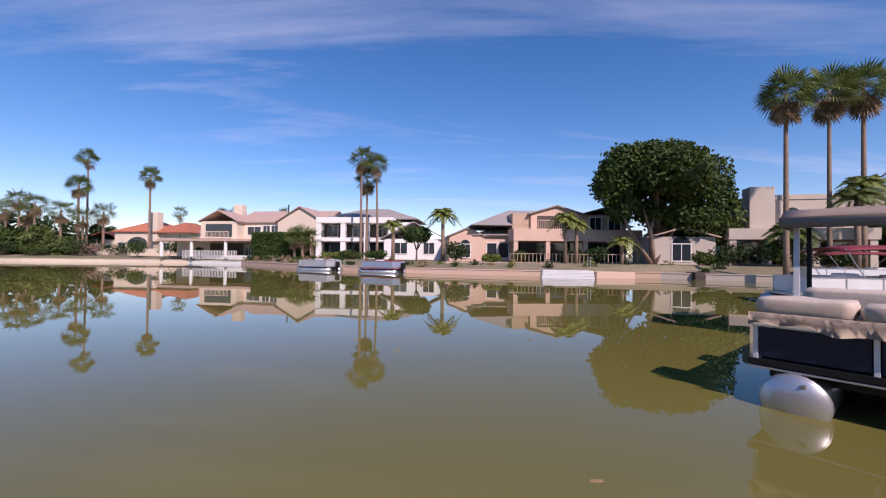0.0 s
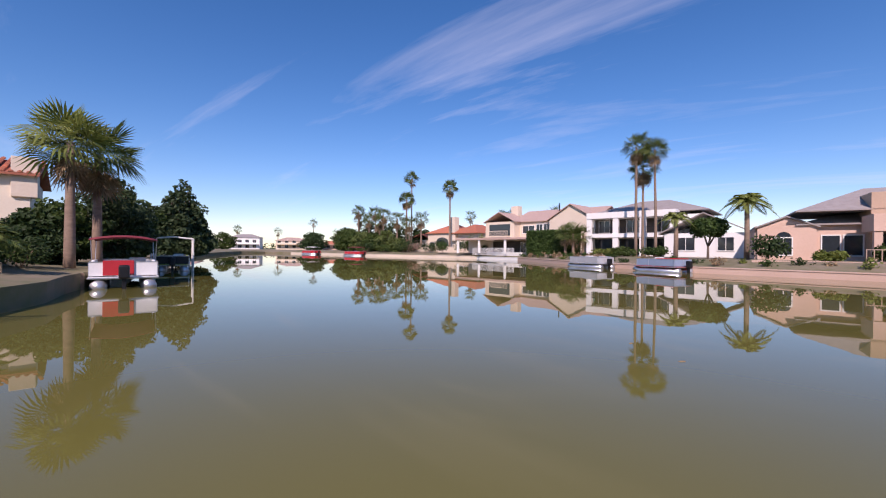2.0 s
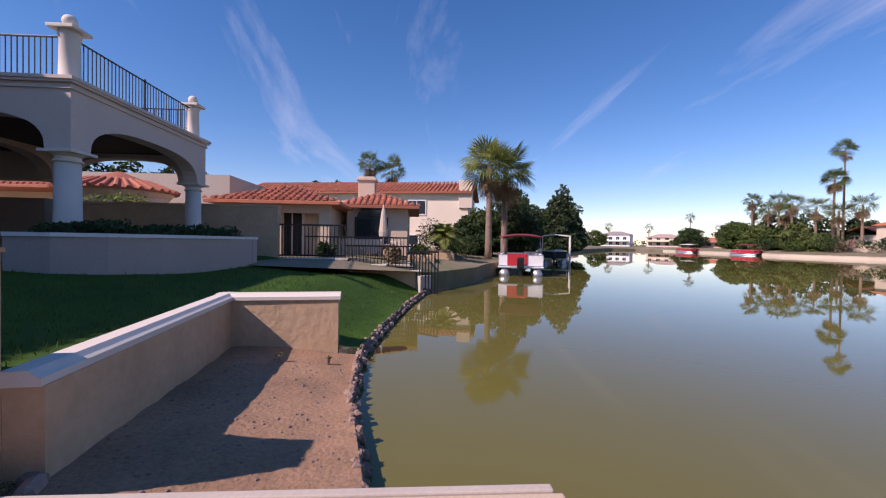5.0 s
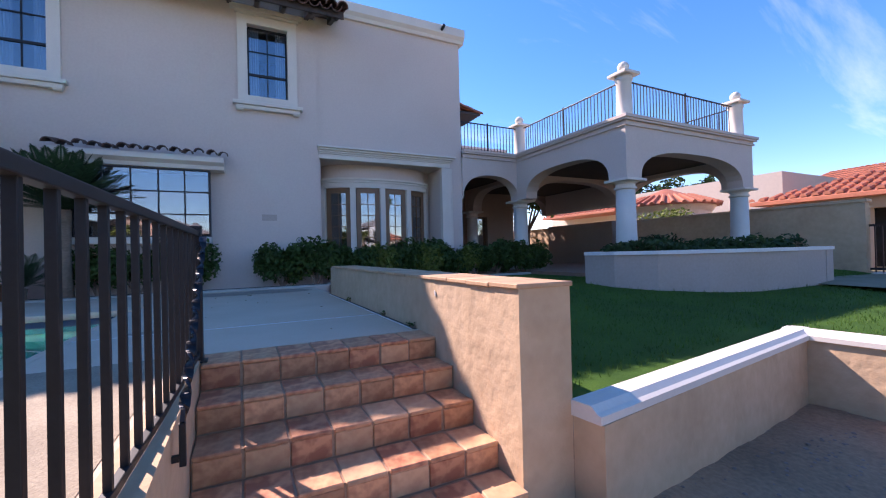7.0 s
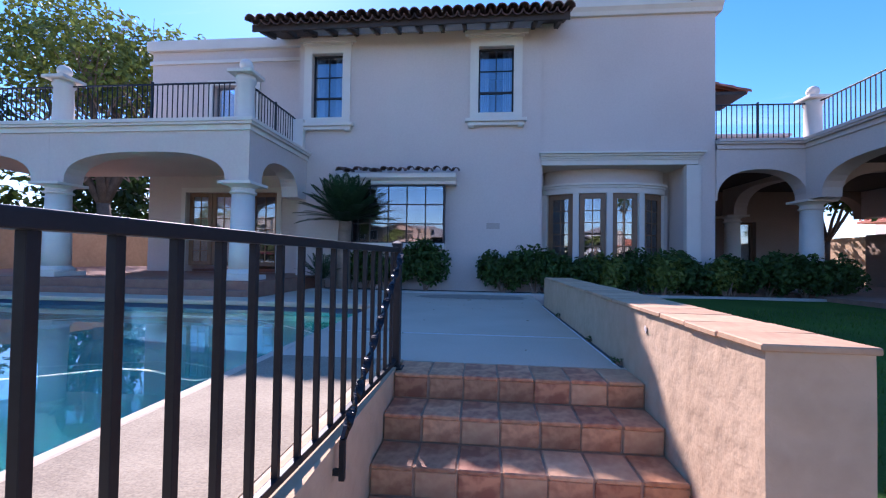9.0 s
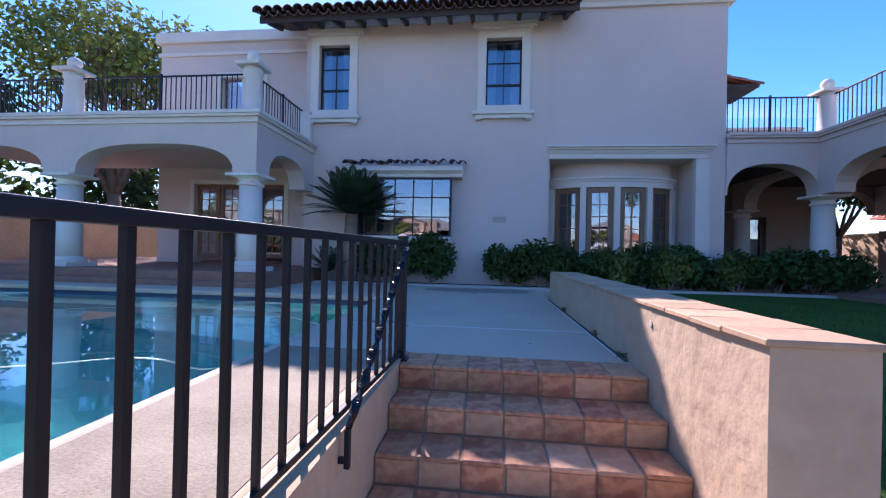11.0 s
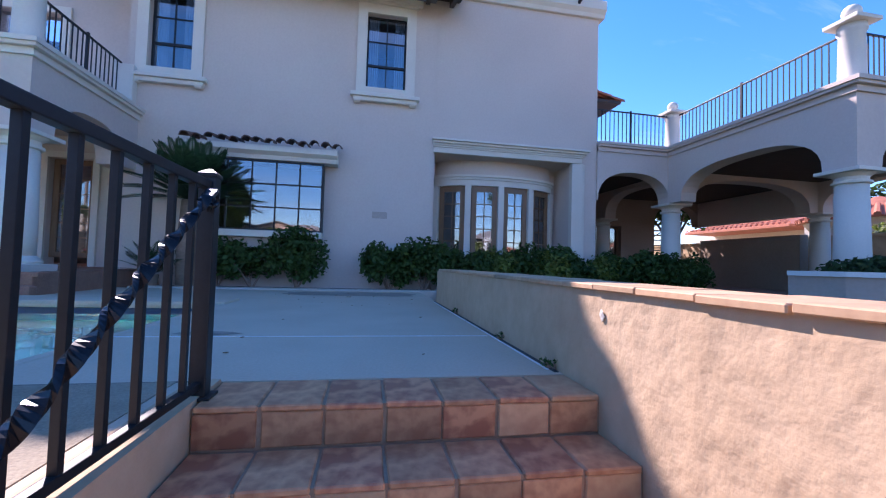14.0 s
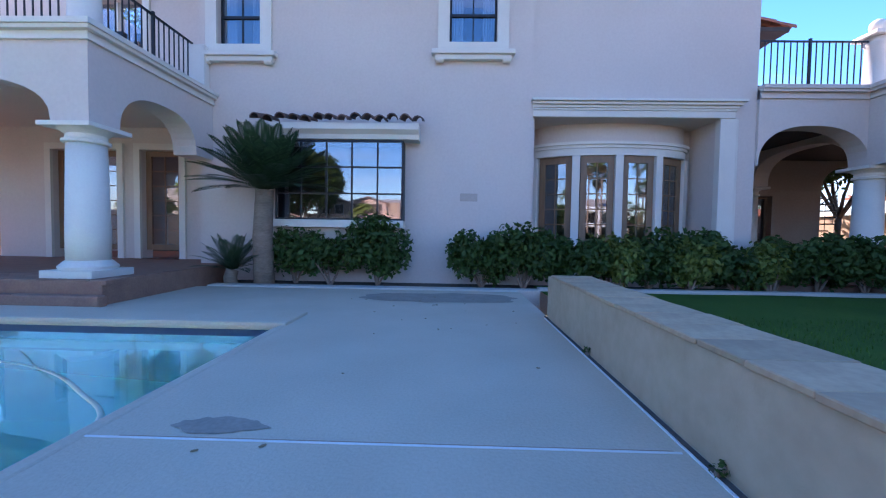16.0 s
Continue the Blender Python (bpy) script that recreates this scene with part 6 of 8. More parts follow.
# --- shore walls, fences and boats on the far side
walls = [((-75, 73), (-60, 74), CREAM), ((-60, 74), (-45, 73), CREAM), ((-45, 73), (-33, 68), WHITEST), ((-33, 68), (-22, 57), PINKISH), ((-22, 57), (-12, 48), PINKISH), ((-12, 48), (-3, 42.5), PINKISH), ((-3, 42.5), (5, 40), PINKISH), ((5, 40), (12, 38), PINKISH), ((12, 38), (20, 37), TAN), ((20, 37), (27, 33), BEIGE), ((27, 33), (40, 30), BEIGE), ((-125, 80), (-100, 77), CREAM), ((-100, 77), (-75, 73), CREAM)]
for a, b, m in walls:
    bm = bmesh.new()
    wall_run(bm, Vector((*a, 0)) + Vector((0, -0.35, 0)), Vector((*b, 0)) + Vector((0, -0.35, 0)), 0, 0.4, -1.6, -0.78)
    wall_run(bm, Vector((*a, 0)) + Vector((0, -0.4, 0)), Vector((*b, 0)) + Vector((0, -0.4, 0)), 0, 0.5, -0.778, -0.70)
    tagged(setting("sea_wall", bm, m, "low stucco sea wall along the far shore"), category="sea wall")
# terrace walls behind the shore
for a, b, m, z in (((-31, 70), (-14, 54), PINKISH, 0.0), ((1, 44), (12, 42), PINKISH, -0.05), ((16.5, 40.5), (24, 38), BEIGE, -0.1), ((-44, 75), (-34, 71), WHITEST, 0.2)):
    bm = bmesh.new()
    wall_run(bm, Vector((*a, 0)), Vector((*b, 0)), 0, 0.4, -1.0, z)
    tagged(setting("terrace_wall", bm, m, "low terrace wall in a lakeside garden"), category="terrace wall")


def slat_fence(name, label, a, b, z0, z1, m, gap=0.3, w=0.05):
    a, b = Vector(a), Vector(b)
    d = b - a
    t = thing(name, label, "fence", (a.x, a.y, 0), math.degrees(math.atan2(d.y, d.x)))
    n = max(2, int(d.length / gap))
    me = None
    for k in range(n + 1):
        if me is None:
            me = part("slat", box(-w / 2, w / 2, -0.02, 0.02, z0, z1), m, t).data
        else:
            share("slat", me, pose(d.length * k / n, 0, 0), t)
    for z in (z0 + 0.1, z1 - 0.06):
        part("rail", box(0, d.length, -0.025, 0.025, z, z + 0.06), m, t)
    return t


slat_fence("garden_fence", "white slatted fence on the far shore", (-46, 72.6, 0), (-34, 68.0, 0), -0.45, 1.0, WHITE, 0.35, 0.12)
slat_fence("garden_fence", "white slatted fence on the far shore", (-33, 71, 0), (-27, 70, 0), -0.3, 1.3, WHITE, 0.35, 0.12)
slat_fence("garden_fence", "pale iron fence before the pink house", (8, 45, 0), (20, 43, 0), -0.4, 0.9, TAN, 0.4, 0.06)


def pontoon_boat(name, label, at, turn, L, W, panel, accent, canopy=None, fenced=True, cover=None, group=""):
    """Two round pontoons, a deck, panelled fence, seats, engine and a cloth canopy on a frame. Bow towards +x."""
    t = thing(name, label, "pontoon boat", at, turn, group)
    alu = ALU
    for s in (-1, 1):
        y = s * (W / 2 - 0.35)
        bm = tube(bmesh.new(), [(-L / 2, y, 0.08), (L / 2 - 0.7, y, 0.08), (L / 2 - 0.25, y, 0.16), (L / 2, y, 0.28)], 0.3, 18, None)
        for v in bm.verts:
            if v.co.x > L / 2 - 0.3:
                v.co.y = y + (v.co.y - y) * 0.55; v.co.z = 0.2 + (v.co.z - 0.2) * 0.55
        part("pontoon", bm, alu, t, "round aluminium pontoon", True)
    part("deck", box(-L / 2, L / 2 - 0.3, -W / 2, W / 2, 0.42, 0.52, 0.02), accent, t)
    part("deck_edge", box(-L / 2 - 0.02, L / 2 - 0.28, -W / 2 - 0.02, W / 2 + 0.02, 0.44, 0.50, 0.01), alu, t)
    if fenced:
        for (x0, x1, y0, y1) in ((-L / 2 + 0.3, L / 2 - 0.6, -W / 2 + 0.03, -W / 2 + 0.07), (-L / 2 + 0.3, L / 2 - 0.6, W / 2 - 0.07, W / 2 - 0.03), (-L / 2 + 0.26, -L / 2 + 0.30, -W / 2 + 0.03, W / 2 - 0.03), (L / 2 - 0.64, L / 2 - 0.60, -W / 2 + 0.08, W / 2 - 0.08)):
            part("fence_panel", box(x0, x1, y0, y1, 0.56, 1.15), panel, t)
            bm = bmesh.new()
            bx(bm, x0 - 0.01, x1 + 0.01, y0 - 0.012, y1 + 0.012, 1.15, 1.19)
            n = max(1, int(max(x1 - x0, y1 - y0) / 1.0))
            for k in range(n + 1):
                px, py = x0 + (x1 - x0) * k / n, y0 + (y1 - y0) * k / n
                bx(bm, px - 0.02, px + 0.02, py - 0.02 - 0.004, py + 0.024, 0.52, 1.15)
            part("fence_rail", bm, alu, t)
    for s in (-1, 1):
        bm = box(-L / 2 + 0.45, -L / 2 + 2.2, s * (W / 2 - 0.4) - 0.28, s * (W / 2 - 0.4) + 0.28, 0.52, 0.9, 0.06)
        bx(bm, -L / 2 + 0.45, -L / 2 + 2.2, s * (W / 2 - 0.17) - 0.07, s * (W / 2 - 0.17) + 0.07, 0.85, 1.25, 0.05)
        part("seat", bm, accent if cover is None else cover, t)
    part("console", box(0.2, 0.8, -W / 2 + 0.4, -W / 2 + 1.1, 0.52, 1.3, 0.08), WHITE, t)
    bm = box(-L / 2 - 0.5, -L / 2 - 0.1, -0.2, 0.2, 0.45, 1.05, 0.08)
    bx(bm, -L / 2 - 0.36, -L / 2 - 0.16, -0.08, 0.08, -0.3, 0.45, 0.02)
    part("outboard_engine", bm, IRON, t)
    if canopy:
        bm = bmesh.new()
        cx0, cx1 = -L / 2 + 0.6, L / 2 - 1.6
        for i in range(8):
            for j in range(6):
                q = []
                for di, dj in ((0, 0), (1, 0), (1, 1), (0, 1)):
                    u, v = (i + di) / 8, (j + dj) / 6
                    q.append(bm.verts.new((cx0 + (cx1 - cx0) * u, (v - 0.5) * W, 2.25 + 0.16 * (1 - (2 * v - 1) ** 2) - 0.1 * (2 * u - 1) ** 4)))
                bm.faces.new(q)
        bmesh.ops.remove_doubles(bm, verts=bm.verts[:], dist=0.001)
        bmesh.ops.solidify(bm, geom=bm.faces[:], thickness=0.03)
        part("canopy", bm, canopy, t, "cloth canopy", True)
        for x in (cx0 + 0.1, cx1 - 0.1):
            for s in (-1, 1):
                part("canopy_pole", tube(bmesh.new(), [(x * 0.6, s * (W / 2 - 0.05), 1.15), (x, s * (W / 2 - 0.05), 2.25)], 0.018, 6), alu, t)
    return t


ALU = mat("brushed_aluminium", (0.62, 0.63, 0.65), (0.52, 0.53, 0.55), 0.35, 0.75, scale=2, fine=40)
RED = paint("red_canvas", (0.50, 0.02, 0.03), 0.7)
MAROON = paint("maroon_canvas", (0.22, 0.025, 0.035), 0.7)
NAVY = paint("navy_panel", (0.008, 0.014, 0.045), 0.3)
CREAMVINYL = mat("cream_vinyl_cover", (0.62, 0.52, 0.42), (0.52, 0.42, 0.33), 0.6, scale=2, fine=12, bump=0.4, dist=0.02)
TANCANVAS = mat("tan_canvas", (0.30, 0.23, 0.18), (0.24, 0.18, 0.14), 0.85, scale=2, fine=20, bump=0.2, dist=0.01)
LIME = paint("lime_paint", (0.48, 0.52, 0.03), 0.5)
BLUE = paint("pale_blue_panel", (0.28, 0.36, 0.48), 0.5)
GREYP = paint("grey_panel", (0.45, 0.46, 0.48), 0.5)
HULL = paint("white_hull", (0.80, 0.80, 0.79), 0.3)

# boats along the near shore, towards the lake's end
pontoon_boat("pontoon_boat", "white pontoon boat with red canvas and maroon canopy", (-24.2, 7.2, WATER), 165, 6.4, 2.5, HULL, HULL, MAROON)
part("stern_cover", box(-3.02, -2.95, -0.35, 0.75, 0.58, 1.24, 0.02), RED, bpy.data.objects["pontoon_boat"], "red canvas stern cover")
pontoon_boat("pontoon_boat", "small boat with lime green seats on a lift", (-36.5, 13.6, WATER), 160, 5.0, 2.2, IRON, LIME, None, True, LIME)
lift = thing("boat_lift", "pale metal boat lift frame", "boat lift", (-36.5, 13.6, WATER), 160)
for x in (-2.3, 2.0):
    for y in (-1.35, 1.35):
        part("lift_post", tube(bmesh.new(), [(x, y, -0.5), (x, y, 2.5)], 0.06), WHITE, lift)
part("lift_beam", tube(bmesh.new(), [(-2.3, -1.35, 2.5), (-2.3, 0, 2.65), (-2.3, 1.35, 2.5)], 0.06), WHITE, lift)
pontoon_boat("pontoon_boat", "white pontoon boat with a blue canopy far off", (-47, 17.5, WATER), 160, 6.0, 2.4, HULL, HULL, BLUE)
pontoon_boat("pontoon_boat", "white pontoon boat far off", (-56, 21, WATER), 160, 6.0, 2.4, HULL, HULL, GREYP)
pontoon_boat("pontoon_boat", "grey pontoon boat without canopy at the far shore", (-13.5, 47.0, WATER), 150, 5.2, 2.3, GREYP, GREYP)
pontoon_boat("pontoon_boat", "pale blue pontoon boat with red seats", (-5.6, 42.6, WATER), 150, 4.8, 2.2, BLUE, RED, None, True, RED)
pontoon_boat("pontoon_boat", "red pontoon boat far along the shore", (-84, 73.0, WATER), 185, 6.5, 2.5, RED, RED, MAROON)
pontoon_boat("pontoon_boat", "red pontoon boat far along the shore", (-108, 76.0, WATER), 185, 6.5, 2.5, RED, RED, WHITE)
pontoon_boat("pontoon_boat", "white pontoon boat at a far dock", (30.5, 30.5, WATER), 160, 7, 2.5, HULL, HULL, MAROON)
# white covered boat
b = thing("covered_boat", "low boat under a white ribbed cover", "boat", (11.6, 36.3, WATER), 172)
for i in range(6):
    part("cover_rib", box(-2.2 + 0.02 * i, 2.2 - 0.02 * i, -0.95 + 0.03 * i, 0.95 - 0.03 * i, -0.05 + 0.12 * i, 0.055 + 0.12 * i, 0.03), HULL, b)
part("rail", tube(bmesh.new(), [(-1.9, -0.6, 0.9), (-1.9, -0.6, 1.8), (-1.9, 0.6, 1.8), (-1.9, 0.6, 0.9)], 0.03), ALU, b)
tagged(part("dock", box(22, 26.6, 35.0, 36.6, -1.3, -0.62, 0.03), WOOD_DARK), "low dark wooden dock at the far shore", "dock")
tagged(part("dock", box(-25.6, -22.0, 3.6, 5.2, -1.3, -0.55, 0.03), BARK), "weathered wooden dock beside the palms", "dock")
bm = bmesh.new()
bx(bm, 14.2, 17.5, 36.2, 37.2, -1.3, -0.7, 0.03)
tagged(part("dock", bm, PINKISH), "low reddish dock at the far shore", "dock")

# --- near pontoon boat with cream covers, and a lift canopy behind it
near = thing("moored_pontoon_boat", "dark blue pontoon boat with cream vinyl covers", "pontoon boat", (5.15, 5.95, WATER), -50)
for x in (0.42, 2.15):
    bm = tube(bmesh.new(), [(x, -0.12, 0.12), (x, -0.08, 0.12), (x, 6.0, 0.12)], 0.34, 30)
    p = part("pontoon", bm, ALU, near, "blunt aluminium pontoon", True)
    part("end_cap", lathe(bmesh.new(), [(0.335, 0), (0.32, 0.03), (0.1, 0.06), (0.02, 0.065)], (0, 0, 0), 30), ALU, p, "domed end cap", True).matrix_basis = pose(x, -0.12, 0.12, 90, 0, 0)
    bm = bmesh.new(); prism(bm, [(x - 0.02, -0.13, 0.32), (x + 0.10, -0.19, 0.36), (x + 0.10, -0.13, 0.24)], (0.02, 0, 0.02))
    part("bracket", bm, ALU, p)
part("deck", box(-0.02, 2.6, -0.05, 6.0, 0.47, 0.55, 0.012), IRON, near, "dark deck with edge trim")
part("deck_trim", box(-0.05, 2.63, -0.08, -0.051, 0.50, 0.58, 0.006), IRON, near)
part("deck_trim", box(-0.05, 2.63, -0.075, -0.052, 0.46, 0.485, 0.004), ALU, near)
part("underframe", box(0.1, 2.5, 0.3, 5.8, 0.3, 0.468), IRON, near)
for x0, x1 in ((0.05, 1.06), (1.14, 2.5)):
    part("fence_panel", box(x0, x1, 0.0, 0.03, 0.60, 0.98), NAVY, near, "glossy navy panel")
part("fence_panel", box(0.0, 0.03, 0.05, 5.6, 0.60, 0.98), NAVY, near, "glossy navy panel")
for x in (0.02, 1.10, 2.53):
    part("fence_post", box(x - 0.025, x + 0.025, -0.012, 0.04, 0.55, 1.04, 0.004), HULL, near)
bm = bmesh.new()
bx(bm, -0.02, 2.58, -0.03, 0.05, 0.98, 1.07, 0.012)
part("fence_rail", bm, HULL, near)


def cushion(parent, x0, x1, y0, y1, z0, z1, seed, name="vinyl_cover"):
    """A stuffed cover with rounded edges and shallow folds."""
    bm = box(x0, x1, y0, y1, z0, z1)
    bmesh.ops.subdivide_edges(bm, edges=bm.edges[:], cuts=7, use_grid_fill=True)
    c, hs = Vector(((x0 + x1) / 2, (y0 + y1) / 2, (z0 + z1) / 2)), Vector(((x1 - x0) / 2, (y1 - y0) / 2, (z1 - z0) / 2))
    for v in bm.verts:
        q = Vector(((v.co.x - c.x) / hs.x, (v.co.y - c.y) / hs.y, (v.co.z - c.z) / hs.z))
        k = (abs(q.x) ** 6 + abs(q.y) ** 4 + abs(q.z) ** 3) ** (1 / 6)
        v.co = c + Vector((q.x * hs.x, q.y * hs.y, q.z * hs.z)) / max(k, 0.7) ** 0.6
        v.co.z += 0.02 * noise.noise(v.co * 4 + Vector((seed, 0, 0)))
    return part(name, bm, CREAMVINYL, parent, "padded cream vinyl", True)


cushion(near, 0.0, 0.95, -0.05, 0.55, 1.14, 1.36, 1)
cushion(near, 0.96, 2.6, -0.05, 0.55, 1.14, 1.34, 2)
cushion(near, 0.2, 1.6, 1.5, 2.1, 1.0, 1.42, 5)
# cover skirt with sagging folds
bm = bmesh.new()
N = 40
top, mid, low = [], [], []
for k in range(N + 1):
    x = -0.04 + 2.66 * k / N
    sag = 0.05 * math.sin(x * 5) + 0.03 * math.sin(x * 13 + 1)
    top.append(bm.verts.new((x, -0.07, 1.17)))
    mid.append(bm.verts.new((x, -0.10 - 0.025 * math.sin(x * 17), 1.08 + 0.02 * math.sin(x * 7))))
    low.append(bm.verts.new((x, -0.075 + 0.012 * math.sin(x * 23), 1.0 + sag * 0.8)))
for k in range(N):
    bm.faces.new((top[k], top[k + 1], mid[k + 1], mid[k])); bm.faces.new((mid[k], mid[k + 1], low[k + 1], low[k]))
bmesh.ops.solidify(bm, geom=bm.faces[:], thickness=0.012)
part("cover_skirt", bm, CREAMVINYL, near, "loose cream vinyl skirt with folds", True)
part("cockpit", box(0.06, 2.5, 0.1, 5.5, 0.55, 1.0), IRON, near)
tagged(part("mooring_rope", tube(bmesh.new(), [(5.9, 5.55, -0.72), (6.6, 5.0, -0.70), (7.4, 4.3, -0.62), (8.2, 3.6, -0.5)], 0.012, 6), TANCANVAS), "thin slack mooring rope", "rope")
eng = thing("outboard_engine", "grey outboard engine at the boat's stern", "outboard engine", (6.6, 4.35, WATER), -50)
bm = box(-0.2, 0.2, -0.25, 0.2, 0.2, 0.6, 0.06)
part("cowl", bm, IRON, eng)
part("leg", box(-0.06, 0.06, -0.1, 0.1, -0.4, 0.2, 0.02), ALU, eng)

lc = thing("lift_canopy", "tan fabric canopy over a boat lift", "boat canopy", (8.9, 9.7, WATER), -46)
bm = bmesh.new()
for i in range(12):
    for j in range(6):
        q = []
        for di, dj in ((0, 0), (1, 0), (1, 1), (0, 1)):
            u, v = (i + di) / 12, (j + dj) / 6
            q.append(bm.verts.new((-0.25 + 6.5 * u, -0.3 + 3.2 * v, 2.75 + 0.3 * math.sin(math.pi * v) + 0.02 * math.sin(u * 40))))
        bm.faces.new(q)
bmesh.ops.remove_doubles(bm, verts=bm.verts[:], dist=0.001)
bmesh.ops.solidify(bm, geom=bm.faces[:], thickness=0.03)
bx(bm, -0.25, 6.25, -0.32, -0.30, 2.52, 2.76); bx(bm, -0.27, -0.25, -0.3, 2.9, 2.55, 2.8)
part("canopy", bm, TANCANVAS, lc, "tan canvas with a valance", True)
for x, y in ((0, 0), (6, 0), (0, 2.6), (6, 2.6)):
    part("post", box(x - 0.05, x + 0.05, y - 0.05, y + 0.05, -0.6, 2.7), HULL if x == 0 and y == 0 else IRON, lc)
pontoon_boat("pontoon_boat", "white pontoon boat with a red canopy by the next dock", (17.5, 16.5, WATER), 168, 6.5, 2.5, HULL, CREAMVINYL, MAROON)

# --- the neighbour's terrace, pavilion and house
ter = thing("neighbour_terrace", "stepped stucco terrace beside the lake", "terrace", kind="structure")
part("terrace_wall", box(-14.4, -13.72, -4.32, -1.9, -0.9, -0.13, 0.02), STUCCO_WALL, ter)
part("terrace_wall", box(-14.4, -13.69, -1.898, -0.5, -1.1, -0.32, 0.02), STUCCO_WALL, ter)
part("terrace_wall", box(-14.4, -13.6, -0.498, 0.75, -1.3, -0.52, 0.02), STUCCO_WALL, ter)
part("terrace_floor", box(-27, -14.402, -9, 0.5, -0.9, -0.30), PALECON, ter)
bm = bmesh.new(); prism(bm, [(-13.2, 0.75, -1.7), (-14.4, 0.3, -1.7), (-24, 0.3, -1.7), (-24, 5.6, -1.7), (-17.3, 3.2, -1.7)], (0, 0, 1.05))
part("sea_wall", bm, PALECON, ter, "concrete sea wall and lower walk")
for z, y0, y1, x1 in ((-0.128, -4.3, -1.88, -13.69), (-0.318, -1.876, -0.48, -13.66), (-0.518, -0.476, 0.78, -13.57)):
    part("coping", box(-14.43, x1, y0, y1, z, z + 0.05, 0.01), TRIM, ter, "pale coping stone")
bm = bmesh.new(); prism(bm, [(-15.2, 1.0, -0.66), (-18.8, 2.0, -0.66), (-19.6, 3.4, -0.66), (-16.6, 2.4, -0.66)], (0, 0, 0.03))
part("lawn_patch", bm, GRASS, ter, "small patch of green lawn")
part("step", box(-20.5, -16.5, 0.52, 1.2, -0.66, -0.45, 0.02), PALECON, ter, "pale low step")
part("planter_box", box(-19.5, -17.2, 0.2, 1.4, -0.65, -0.05, 0.03), STUCCO_WALL, ter)
part("planter_box", box(-22.8, -20.4, 1.2, 2.6, -0.65, 0.0, 0.03), STUCCO_WALL, ter)
slat_fence("iron_fence", "thin black iron fence around the neighbour's terrace", (-13.95, -4.4, 0), (-13.95, -2.0, 0), -0.12, 1.15, IRON, 0.13, 0.022)
slat_fence("iron_fence", "thin black iron fence around the neighbour's terrace", (-13.95, -2.0, 0), (-13.7, 0.5, 0), -0.5, 0.42, IRON, 0.13, 0.022)
slat_fence("iron_fence", "thin black iron fence around the neighbour's terrace", (-13.7, 0.5, 0), (-12.95, 1.35, 0), -1.25, 0.25, IRON, 0.13, 0.022)
slat_fence("iron_fence", "thin black iron fence around the neighbour's terrace", (-14.0, 0.4, 0), (-19, 0.4, 0), -0.4, 0.5, IRON, 0.14, 0.022)
slat_fence("iron_fence", "thin black iron fence around the neighbour's terrace", (-16.0, -4.0, 0), (-16.0, 0.2, 0), -0.3, 0.75, IRON, 0.14, 0.022)

pav = thing("neighbour_house", "single-storey stucco house with red barrel-tile hip roofs", "house", (-16.9, -3.6, -0.3), 90)
# local x runs towards the lake's side (+y), local y away from the lawn (-x)
house_block(pav, -4.0, 0.2, 1.2, 6, 0, 2.42, WARMTAN)
part("beam", box(-4.2, 0.4, 0.0, 0.4, 2.05, 2.40), WARMTAN, pav)
for x in (-4.0, -1.9, 0.15):
    part("porch_column", box(x - 0.22, x + 0.22, 0.0, 0.4, 0, 2.05), WARMTAN, pav)
for x, w in ((-4.4, 0.9), (-2.0, 0.9)):
    far_window(pav, x, 0.1, w, 2.0, 1.2)
part("roof", hip_roof(bmesh.new(), -4.2, 0.4, 0, 6, 2.52, 0.95, 0.5), TILE, pav, "red clay tile roof")
tile_rows(-4.65, 0.85, -0.45, 2.54, 2.7, 0.92, 0.30, 0.11, TILE_JOINED, pav)
house_block(pav, 0.6, 3.7, 3.2, 9, 0, 2.62, WARMTAN)
part("roof", hip_roof(bmesh.new(), 0.3, 3.9, 3.0, 9, 2.66, 0.9, 0.4), TILE, pav)
tile_rows(0.0, 4.25, 2.65, 2.68, 1.7, 0.7, 0.30, 0.11, TILE_JOINED, pav)
far_window(pav, 1.1, 0.3, 1.5, 1.7, 3.2, arched=True, frame_mat=IRON)
part("chimney", box(0.6, 1.6, 7.0, 8.0, 2.5, 4.8, 0.04), WARMTAN, pav)
part("chimney_cap", box(0.5, 1.7, 6.9, 8.1, 4.55, 4.7, 0.03), WARMTAN, pav)
part("counter", box(-0.6, 2.6, 1.0, 1.6, 0, 0.95, 0.03), WARMTAN, pav)

umb = thing("closed_umbrella", "closed cream patio umbrella", "patio umbrella", (-18.4, -1.0, -0.3))
part("pole", tube(bmesh.new(), [(0, 0, 0), (0, 0, 2.6)], 0.03), WHITE, umb)
part("canopy", lathe(bmesh.new(), [(0.2, 1.1), (0.22, 1.3), (0.12, 2.2), (0.03, 2.55)], n=10), CREAMVINYL, umb)
for k, (x, y) in enumerate(((-17.6, -0.6), (-17.9, -1.6), (-19.2, -0.5), (-18.9, -1.7))):
    ch = thing("patio_chair", "cushioned wicker patio chair", "chair", (x, y, -0.3), 40 * k, "patio chairs")
    part("seat", box(-0.3, 0.3, -0.3, 0.3, 0.25, 0.5, 0.05), CREAMVINYL, ch)
    part("backrest", box(-0.3, 0.3, 0.22, 0.32, 0.45, 0.9, 0.05), CREAMVINYL, ch)
    for sx in (-0.26, 0.26):
        for sy in (-0.26, 0.26):
            part("leg", box(sx - 0.02, sx + 0.02, sy - 0.02, sy + 0.02, 0, 0.27), IRON, ch)
tb = thing("patio_table", "round patio table on the neighbour's terrace", "table", (-18.4, -1.0, -0.3))
